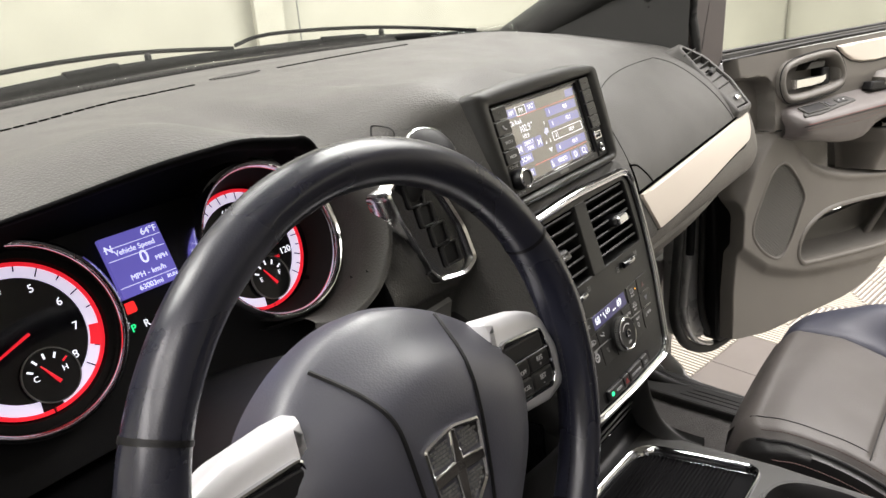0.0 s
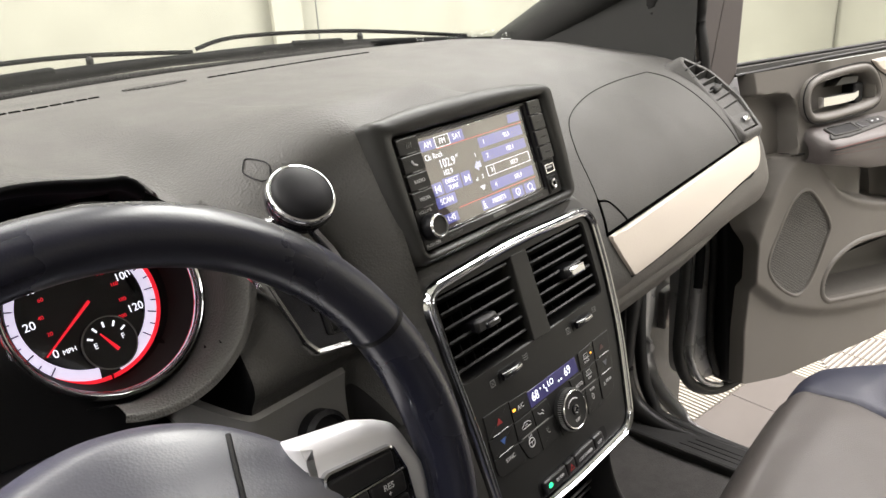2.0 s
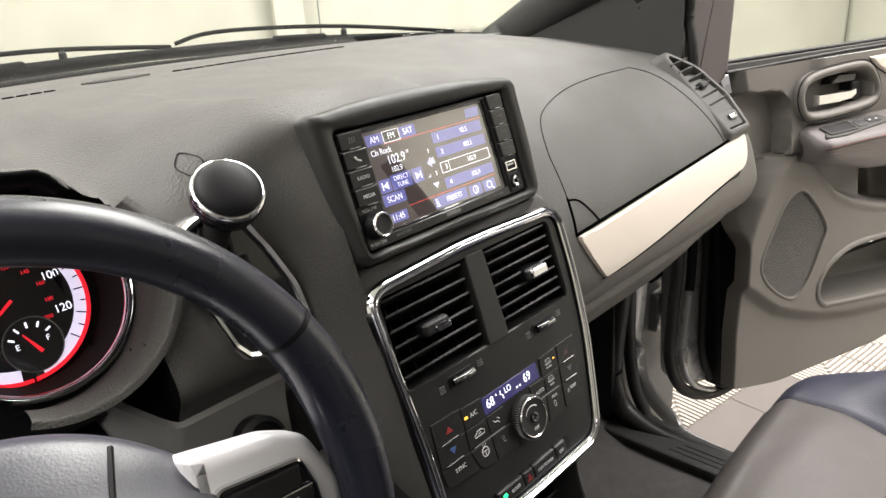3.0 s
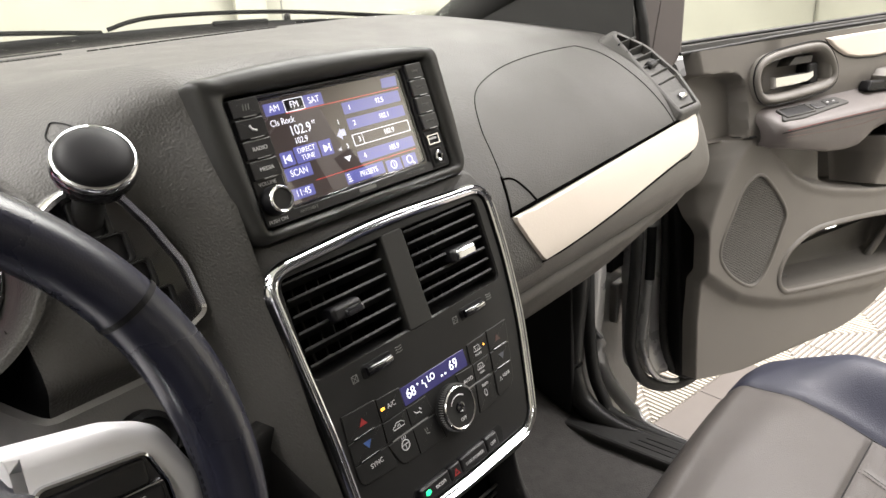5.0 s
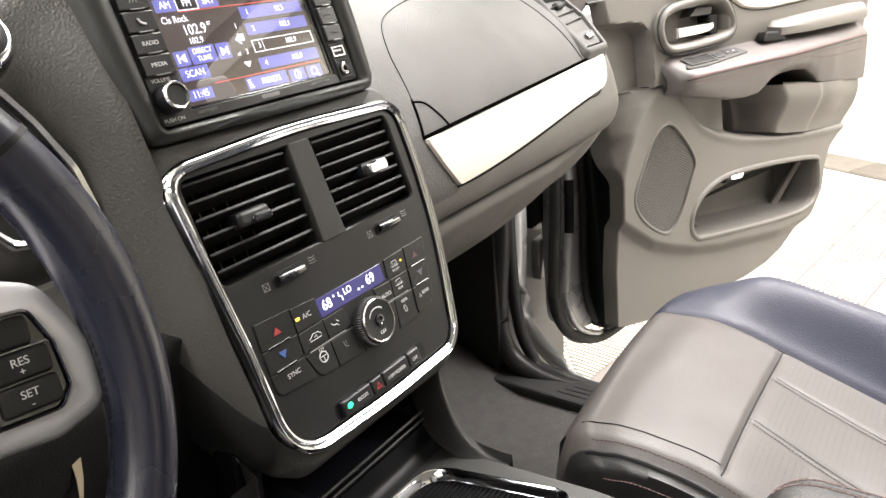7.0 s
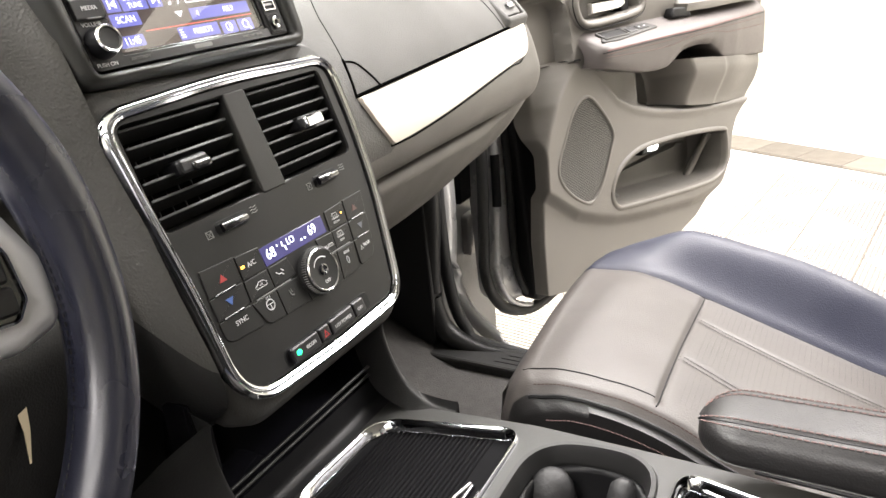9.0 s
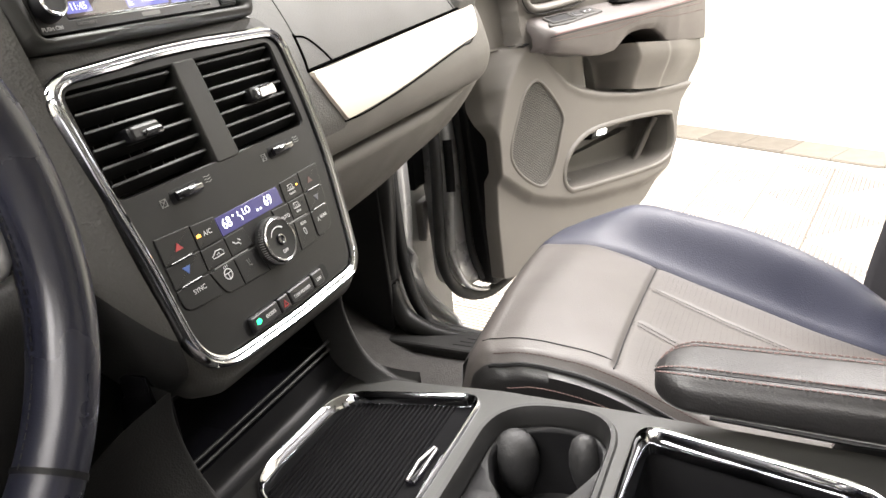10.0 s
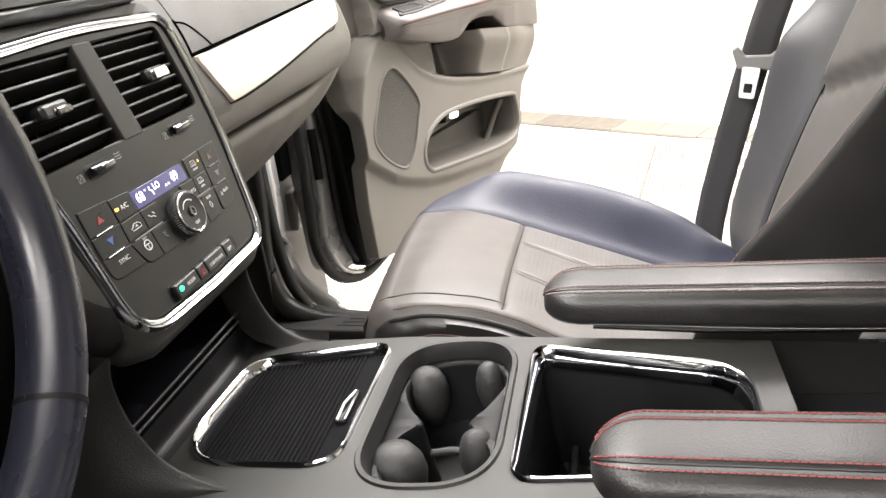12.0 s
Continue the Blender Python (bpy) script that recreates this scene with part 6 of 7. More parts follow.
    # open bin
    lo = [lay(inset(bn, 0.004), -0.008), lay(inset(bn, 0.008), -0.06), lay(inset(bn, 0.012), -0.125), lay(inset(bn, 0.024), -0.135)]
    put("bin_liner", mesh_of("bin_liner", *rings(lo, C, cap0=False), M_BLACK, 40), co)
    put("bin_ledge", tube([C @ Vector((-0.086, -0.125, -0.10)), C @ Vector((-0.02, -0.122, -0.10)), C @ Vector((0.036, -0.122, -0.10))], 0.004, M_STACK, "bin_ledge", 8), co)
    put("bin_socket", plate(rrect(-0.052, -0.012, -0.055, -0.012, 0.008), 0.0, 0.006, axes(C @ Vector((0.0, -0.262, 0)), (1, 0, 0), (0, 0.1, 1)) @ pose(0, 0, 0, 0, 180), M_STACK, "bin_socket", 0.002), co)
    # cup holders
    put("cup_rim", bezel(cup, [(-0.006, -0.001), (-0.004, 0.0022), (0.0, 0.0020), (0.003, -0.004), (0.005, -0.014), (0.002, -0.014)], C, M_STACK, "cup_rim", 60), co)
    # two wells under a waisted shelf, each with a large and a small rubber bump
    waist = ringed([(-0.118, -0.020), (-0.105, -0.055), (-0.075, -0.066), (-0.048, -0.054), (-0.030, -0.042), (-0.010, -0.054), (0.025, -0.067), (0.055, -0.055), (0.067, -0.020), (0.055, 0.014), (0.025, 0.026), (-0.008, 0.014), (-0.028, 0.000), (-0.046, 0.013), (-0.075, 0.025), (-0.105, 0.013)], 96)
    put("cup_shelf", joined("cup_shelf", [holed(inset(cup, 0.003), waist, -0.024, -0.016, C, lip=0.003)], M_BLACK, 50), co)
    put("cup_wall", mesh_of("cup_wall", *rings([lay(inset(cup, 0.003), -0.004), lay(inset(cup, 0.004), -0.018)], C, cap0=False, cap1=False), M_STACK, 50), co)
    put("cup_well", mesh_of("cup_well", *rings([lay(waist, -0.020), lay(inset(waist, 0.002), -0.050), lay(inset(waist, 0.005), -0.082), lay(inset(waist, 0.012), -0.086)], C, cap0=False), M_BLACK, 50), co)
    for u, v, r in ((0.047, 0.014, 0.021), (0.052, -0.048, 0.015), (-0.070, 0.016, 0.026), (-0.052, -0.052, 0.017)):
        bp = put("cup_bump", lathe([(r * 0.50, -0.070), (r * 0.88, -0.052), (r, -0.038), (r * 0.93, -0.026), (r * 0.70, -0.0155), (r * 0.35, -0.0105), (0.001, -0.0095)], C @ pose(u, v, 0), M_RUBBER, "cup_bump", 28, 70), co, "black rubber cup grip")
        put("slit", tube([C @ pose(u, v, 0) @ Vector((r * a, -r * 0.25, w)) for a, w in ((-0.85, -0.030), (-0.55, -0.0170), (-0.1, -0.0112), (0.3, -0.0125), (0.7, -0.0225))], 0.0008, M_VOID, "slit", 6), bp)
    put("cup_bridge", tube([C @ Vector((-0.028, -0.046, -0.052)), C @ Vector((-0.026, -0.020, -0.050)), C @ Vector((-0.028, 0.004, -0.052))], 0.004, M_STACK, "cup_bridge", 10), co)
    put("rear_cover", plate(rrect(L + 0.006, 0.040, -0.41, -0.302, 0.006), -0.10, -0.045, C, M_BLACK, "rear_cover", 0.01), co)
    # trough and cubby below the stack
    def trough(u, v):
        x = lerp(L + 0.010, R + 0.002, u)
        pts = [C @ Vector((x, 0.208, -0.0005)), Vector((x, -0.083, 0.7655)), Vector((x, -0.0775, 0.772)), Vector((x, -0.0765, 0.792))]
        return spline(pts, v)
    put("trough", grid(trough, 16, 20, M_BLACK, "trough"), co)
    F = axes((0, 0, 0), (1, 0, 0), (0, 0, 1))
    put("cubby", joined("cubby", [holed([(-0.134, 0.745), (0.110, 0.745), (0.110, 0.90), (-0.134, 0.90)], rrect(-0.112, 0.096, 0.788, 0.875, 0.004), 0.05, 0.075, F, lip=0.002, deep=-0.03)], M_GLOSS), co, "glossy black storage cubby")
    put("cubby_back", plate(rrect(-0.13, 0.11, 0.74, 0.90, 0.003), -0.04, -0.03, F, M_BLACK, "cubby_back"), co)
    for z in (0.797, 0.806):
        put("cubby_rail", tube([(-0.111, -0.0755, z), (0.095, -0.0755, z)], 0.0016, M_SADDLE, "cubby_rail", 8), co)
    # cheeks sweeping down from the stack
    for sx, rid in ((1, [(0.104, -0.098, 0.885), (0.101, -0.090, 0.852), (0.100, -0.095, 0.820), (0.098, -0.112, 0.787), (0.097, -0.138, 0.769), (0.096, -0.170, 0.7665)]), (-1, [(-0.140, -0.104, 0.895), (-0.135, -0.095, 0.868), (-0.129, -0.094, 0.830), (-0.125, -0.108, 0.792), (-0.124, -0.134, 0.774), (-0.126, -0.170, 0.7675)])):
        def ck(u, v):
            p = spline([Vector(q) for q in rid], u)
            q = p + Vector((sx * (0.034 if sx > 0 else 0.050), 0.035 if sx > 0 else 0.020, -0.012 if sx > 0 else -0.020))
            q.y = lerp(q.y, p.y, smooth(0.75, 1, u))
            n = 1 - 0.72 * smooth(0.55, 1, u)
            q.x = lerp(p.x, q.x, n)
            s = p + (Vector((0.052 * n, 0.19 * (1 - u), -0.06 - 0.20 * u * u)) if sx > 0 else Vector((-0.085, 0.13 * (1 - u), -0.14 - 0.06 * u)))
            i = p + Vector((-sx * 0.010, 0.03 * (1 - smooth(0.6, 1, u)), -0.004))
            return spline([i, p + Vector((-sx * 0.003, 0.003, -0.001)), p + Vector((sx * 0.006, 0.001, 0.0008)), q, s], v)
        put("cheek", grid(ck, 40, 20, M_DASH_LOW, "cheek", 70), co)


console()


# ---- front seats ----
def armrest(ar, x, tip, z, thread, width, sx):
    def f(u, v):
        u = u ** 1.7
        y = lerp(tip, tip - 0.46, u)
        e = math.sqrt(max(0, 1 - (1 - min(1, u / 0.075)) ** 2)) if u < 0.075 else 1.0
        a = 2 * math.pi * v
        ca, sa = math.cos(a), math.sin(a)
        sq = lambda q: math.copysign(abs(q) ** 0.62, q)
        h = 0.0210 if sa > 0 else lerp(0.0125, 0.0205, smooth(0.02, 0.5, u))
        groove = 0.0016 * math.exp(-((min(abs(v - 0.318), abs(v - 0.182))) / 0.008) ** 2)
        return (x + (width * e - groove) * sq(ca) * (1 + 0.10 * u), y, z + (h - groove) * (0.30 + 0.70 * e) * sq(sa) + 0.010 * u - 0.003 * (1 - e))
    pad = put("armrest_pad", grid(f, 60, 80, M_LEATHER, "armrest_pad", 70), ar, "black leather armrest folded down")
    for v in (0.205, 0.158, 0.295, 0.342):
        dashes([Vector(f(u / 60, v)) + Vector((0.0006 if v < 0.25 else -0.0006, 0, 0.0004)) for u in range(3, 60)], "stitching", thread, pad, 0.0046, 0.0034, 0.0006)
    for v in (0.182, 0.318):
        put("piping", tube([Vector(f(u / 60, v)) for u in range(1, 61)], 0.0013, M_BLACK, "piping", 6), pad)
    for v in (0.915, 0.585):
        put("welt", tube([Vector(f(u / 60, v)) for u in range(6, 61)], 0.0007, M_BELTPL, "welt", 6), pad, "thin grey welt")
    put("armrest_shell", tube([(x, tip - 0.045, z - 0.010), (x, tip - 0.14, z - 0.013), (x, tip - 0.46, z - 0.006)], width * 0.92, M_BLACK, "armrest_shell", 16, flat=0.28), ar)
    put("armrest_hinge", plate(rrect(-0.03, 0.03, -0.05, 0.05, 0.01), -0.03, 0.05, axes((x, tip - 0.43, z - 0.02), (0, sx, 0), (0, 0, 1)), M_BLACK, "armrest_hinge", 0.008), ar)


def seat(name, label, sx, cx):
    """sx: 1 for the passenger's seat, -1 for its mirror image; cx: the line between them."""
    se = thing(name, label, "car seat", group="front seats", at=(cx + sx * 0.42, -0.4, 0.43))
    X0, X1 = 0.172, 0.650

    def mir(p):
        return Vector((cx + sx * p.x, p.y, p.z))

    def cushion(a, b):
        """a: across, from the inner skirt over the top to the outer skirt; b: from the front edge back."""
        ta = min(1, max(0, (a - 0.14) / 0.70))
        e = min(1, max(0, (b - 0.02) / (0.036 + 0.17 * smooth(0.68, 0.95, ta))))
        ft = (1 - (1 - e) ** 3) ** (1 / 2.6)
        zf = lerp(0.60, 0.722, min(1, b / 0.02))
        y = lerp(-0.128, -0.70, b)
        zi = eased(-y, (0.16, 0.20, 0.29, 0.35, 0.42, 0.46, 0.70), (0.759, 0.765, 0.761, 0.749, 0.720, 0.704, 0.640))
        zs = eased(-y, (0.16, 0.233, 0.355, 0.507, 0.629, 0.70), (0.764, 0.766, 0.735, 0.682, 0.645, 0.625))
        zb = eased(-y, (0.16, 0.20, 0.279, 0.397, 0.485, 0.573, 0.644, 0.70), (0.760, 0.770, 0.783, 0.766, 0.740, 0.700, 0.650, 0.620))
        if a < 0.14:
            k = a / 0.14
            x, z = X0 - 0.010 * math.sin(k * 2.6), lerp(0.56, zi - 0.012, k)
            z = lerp(lerp(0.56, zf, k), z, ft)
        elif a > 0.84:
            k = (1 - a) / 0.16
            x, z = X1 + 0.014 * math.sin(k * 2.4), lerp(0.54, zb - 0.035, k)
            z = lerp(lerp(0.54, zf, k), z, ft)
        else:
            k = (a - 0.14) / 0.70
            x = lerp(X0, X1, k)
            z = lerp(zi, zs, smooth(0.0, 0.665, k)) + 0.006 * math.sin(math.pi * min(1, k / 0.66))
            z += (zb - zs) * smooth(0.665, 0.86, k) + 0.012 * math.sin(math.pi * smooth(0.665, 1.0, k)) * smooth(0.1, 0.3, b)
            z -= 0.012 * (1 - smooth(0, 0.045, k)) + 0.035 * (1 - smooth(0, 0.15, 1 - k)) ** 2
            z -= 0.005 * math.exp(-((k - 0.665) / 0.009) ** 2)
            z -= 0.004 * math.exp(-((b - 0.36) / 0.008) ** 2) * smooth(0.05, 0.08, k) * (1 - smooth(0.64, 0.665, k))
            for g in (0.498, 0.270):
                z -= 0.0022 * math.exp(-((k - g + 0.083 * (b - 0.365)) / 0.014) ** 2) * smooth(0.36, 0.40, b)
            z += 0.0016 * noise.noise((x * 9, y * 9, 1.7)) + 0.0007 * noise.noise((x * 26, y * 26, 4.1))
            z = lerp(zf, z, ft)
        t = (x - X0) / (X1 - X0)
        y += 0.022 * (1 - ft) - (0.055 * (1 - t) + 0.042 * t * t) * (1 - smooth(0, 0.5, b)) - (0.022 * max(0, 1 - t / 0.09) ** 2 + 0.030 * max(0, (t - 0.78) / 0.22) ** 2) * (1 - smooth(0, 0.35, b))
        return mir(Vector((x, y, z)))

    def piece(a0, a1, b0, b1, m, nm, nu, nv, lab=""):
        return put(nm, grid(lambda u, v: cushion(lerp(a0, a1, u), lerp(b0, b1, v)), nu, nv, m, nm, 70), se, lab)
    ka = lambda k: 0.14 + 0.70 * k
    piece(0, ka(0.017), 0, 1, M_LEATHER, "inner_skirt", 24, 190, "black leather inner cushion side")
    piece(ka(0.017), ka(0.080), 0, 1, M_SEAT, "cushion_edge", 10, 190, "grey leather inner cushion edge")
    piece(ka(0.080), ka(0.665), 0, 0.36, M_SEAT, "cushion_front", 44, 90, "smooth grey leather cushion panel")
    piece(ka(0.080), ka(0.665), 0.36, 1, M_SEAT, "cushion_rear", 110, 60, "perforated grey leather cushion panel")
    piece(ka(0.665), 1, 0, 1, M_BOLSTER, "outer_bolster", 44, 190, "blue-black leather side bolster")
    for k in (0.032, -0.016):
        dashes([cushion(ka(k), b / 80) + Vector((-sx * 0.0006, 0, 0.0009)) for b in range(4, 78)], "seam_stitching", M_STITCH_D if k > 0 else M_STITCH, se, 0.0046, 0.0034, 0.0007)
    put("seam_piping", tube([cushion(ka(0.012), b / 120) + Vector((0, 0, 0.0012)) for b in range(4, 120)], 0.0024, M_BLACK, "seam_piping", 6), se)
    put("cross_seam", tube([cushion(ka(lerp(0.05, 0.66, k / 30)), 0.36) + Vector((0, 0, 0.0008)) for k in range(31)], 0.0008, M_BLACK, "cross_seam", 6), se)
    put("edge_seam", tube([cushion(ka(0.080), b / 60) + Vector((0, 0, 0.0004)) for b in range(2, 22)], 0.0007, M_BLACK, "edge_seam", 6), se)
    put("bolster_seam", tube([cushion(ka(0.665), b / 120) + Vector((0, 0, 0.0008)) for b in range(3, 120)], 0.0010, M_BLACK, "bolster_seam", 6), se)
    for k in (0.506, 0.490, 0.278, 0.262):
        dashes([cushion(ka(k - 0.05 * b / 40), 0.365 + 0.60 * b / 40) + Vector((0, 0, 0.0005)) for b in range(41)], "tuck_stitching", M_TUCK, se, 0.0040, 0.0028, 0.00042)
    dots, faces = [], []
    for i in range(60):
        for j in range(46):
            k, v = lerp(0.10, 0.63, (i + 0.5 * (j % 2)) / 60), lerp(0.40, 0.92, j / 46)
            if abs(k - 0.49) < 0.03 or abs(k - 0.26) < 0.03:
                continue
            p, n = cushion(ka(k), v) + Vector((0, 0, 0.0004)), len(dots)
            dots += [p + Vector((0.0006 * math.cos(t), 0.0006 * math.sin(t), 0)) for t in (0, 1.57, 3.14, 4.71)]
            faces.append((n, n + 1, n + 2, n + 3))
    pf = put("perforation", mesh_of("perforation", dots, faces, M_TUCK), se)
    pf["kind"] = "stuff"
    lo, hi = sorted((cx + sx * 0.17, cx + sx * 0.65))
    put("frame", plate(rrect(lo, hi, -0.68, -0.20, 0.04), 0.43, 0.60, Matrix.Identity(4), M_BLACK, "frame", 0.01), se)
    base, up = Vector((0, -0.735, 0.68)), Vector((0, -0.30, 0.954)).normalized()
    out = Vector((0, up.z, -up.y))

    def back(a, b):
        """a: across, from the inner side; b: from the bottom up."""
        z = lerp(0.60, 1.30, b)
        yi = eased(z, (0.60, 0.80, 0.86, 0.91, 0.97, 1.10, 1.30), (-0.530, -0.600, -0.642, -0.677, -0.715, -0.80, -0.90))
        ys = eased(z, (0.60, 0.75, 0.87, 0.96, 1.03, 1.30), (-0.650, -0.680, -0.714, -0.746, -0.770, -0.87))
        yo = eased(z, (0.60, 0.70, 0.84, 0.965, 1.02, 1.10, 1.30), (-0.665, -0.650, -0.678, -0.702, -0.745, -0.79, -0.87))
        x = eased(a, (0, 0.24, 0.58, 1), (0.192, 0.262, 0.488, 0.625))
        if a < 0.24:
            k = a / 0.24
            y = lerp(yi + 0.014, min(yi, ys) - 0.012, smooth(0.2, 1, k)) - 0.16 * (1 - smooth(0, 0.25, k)) ** 2
        elif a < 0.58:
            k = (a - 0.24) / 0.34
            y = lerp(min(yi, ys) - 0.012, ys, k) - 0.012 * math.sin(math.pi * k)
            y += 0.010 * smooth(0.97, 0.99, z + 0.10 * k - 0.05) - 0.006 * math.exp(-((z + 0.10 * k - 1.015) / 0.006) ** 2)
        else:
            k = (a - 0.58) / 0.42
            y = lerp(ys, yo, smooth(0, 0.75, k)) - 0.14 * smooth(0.72, 1, k) ** 2
            x += 0.006 * math.sin(k * 3)
        for g in (0.24, 0.58):
            y -= 0.005 * math.exp(-((a - g) / 0.010) ** 2)
        return mir(Vector((x, y, z)))

    def bpiece(a0, a1, b0, b1, m, nm, lab=""):
        return put(nm, grid(lambda u, v: back(lerp(a0, a1, u), lerp(b0, b1, v)), 30, 60, m, nm, 70), se, lab)
    bpiece(0.0, 0.24, 0, 1, M_LEATHER, "back_inner_bolster", "black leather backrest side")
    bpiece(0.24, 0.58, 0, 1, M_INSERT, "back_insert", "grey leather backrest insert")
    bpiece(0.58, 1.0, 0, 1, M_BACK, "back_outer_bolster", "grey leather backrest side")
    for k in (0.052, 0.072):
        dashes([back(k, b / 60) + Vector((0, 0.0012, 0.0004)) for b in range(2, 58)], "back_stitching", M_STITCH, se)
    for k in (0.24, 0.58):
        put("back_seam", tube([back(k, b / 60) + out * 0.0008 for b in range(0, 60)], 0.0014, M_BLACK, "back_seam", 6), se)
    lo, hi = sorted((cx + sx * 0.20, cx + sx * 0.61))
    put("back_shell", plate(rrect(lo, hi, 0, 0.62, 0.06), 0.06, 0.13, axes(base, (1, 0, 0), up), M_BLACK, "back_shell", 0.02), se)
    return se


ps = seat("passenger_seat", "two-tone grey and black leather passenger seat, armrest down", 1, 0.0)
armrest(ps, 0.070, -0.404, 0.836, M_STITCH, 0.037, 1)
ds = seat("driver_seat", "two-tone leather driver seat with red-stitched armrest down", -1, -0.05)
armrest(ds, -0.162, -0.450, 0.842, M_STITCH_R, 0.040, -1)


def belt():
    b = thing("seat_belt", "dark grey seat belt hanging with its latch tongue", "seat belt", at=(0.74, -0.72, 0.62))

    def strap(P, w, name):
        def f(u, v):
            p = spline(P, u)
            return p + Vector((lerp(-w, w, v) * 0.35, lerp(-w, w, v) * 0.94, 0))
        return put(name, grid(f, 30, 4, M_WEB, name, thick=0.0014), b)
    strap([Vector((0.668, -0.628, 0.56)), Vector((0.668, -0.630, 0.66)), Vector((0.666, -0.652, 0.79)), Vector((0.664, -0.684, 0.935))], 0.0235, "lower_strap")
    strap([Vector((0.662, -0.684, 0.925)), Vector((0.662, -0.706, 1.015)), Vector((0.69, -0.77, 1.20)), Vector((0.72, -0.86, 1.48))], 0.0245, "upper_strap")
    T = axes((0.652, -0.685, 0.933), (-0.25, -0.96, -0.10), (0.1, -0.18, 1))
    put("tongue_body", plate(rpoly([(-0.038, 0.010), (-0.026, -0.016), (0.024, -0.014), (0.040, 0.014), (0.032, 0.024), (0.016, 0.008), (-0.018, 0.004), (-0.032, 0.018)], 0.005), -0.006, 0.007, T, M_BELTPL, "tongue_body", 0.003), b, "grey plastic tongue body")
    put("tongue", joined("tongue", [holed(rpoly([(-0.011, -0.058), (0.011, -0.058), (0.013, -0.012), (-0.013, -0.012)], 0.004), rrect(-0.006, 0.006, -0.050, -0.036, 0.002), -0.0015, 0.0015, T @ pose(-0.006, 0, 0.006), lip=0.0005)], M_SATIN), b, "steel latch tongue")
    put("stop_button", lathe([(0.005, 0), (0.005, 0.004), (0.002, 0.006)], T @ pose(-0.014, -0.032, 0.0), M_BLACK, "stop_button", 14), b)
    put("anchor_cover", plate(rrect(-0.03, 0.05, -0.04, 0.025, 0.012), -0.02, 0.012, axes((0.655, -0.655, 0.605), (0, -1, 0), (0, 0, 1)), M_BELTPL, "anchor_cover", 0.006), b)


belt()


# ---- open passenger door ----
D = axes((0.85, 0.0586, 0.80), (0.9386, -0.345, 0), (0, 0.12, 1))


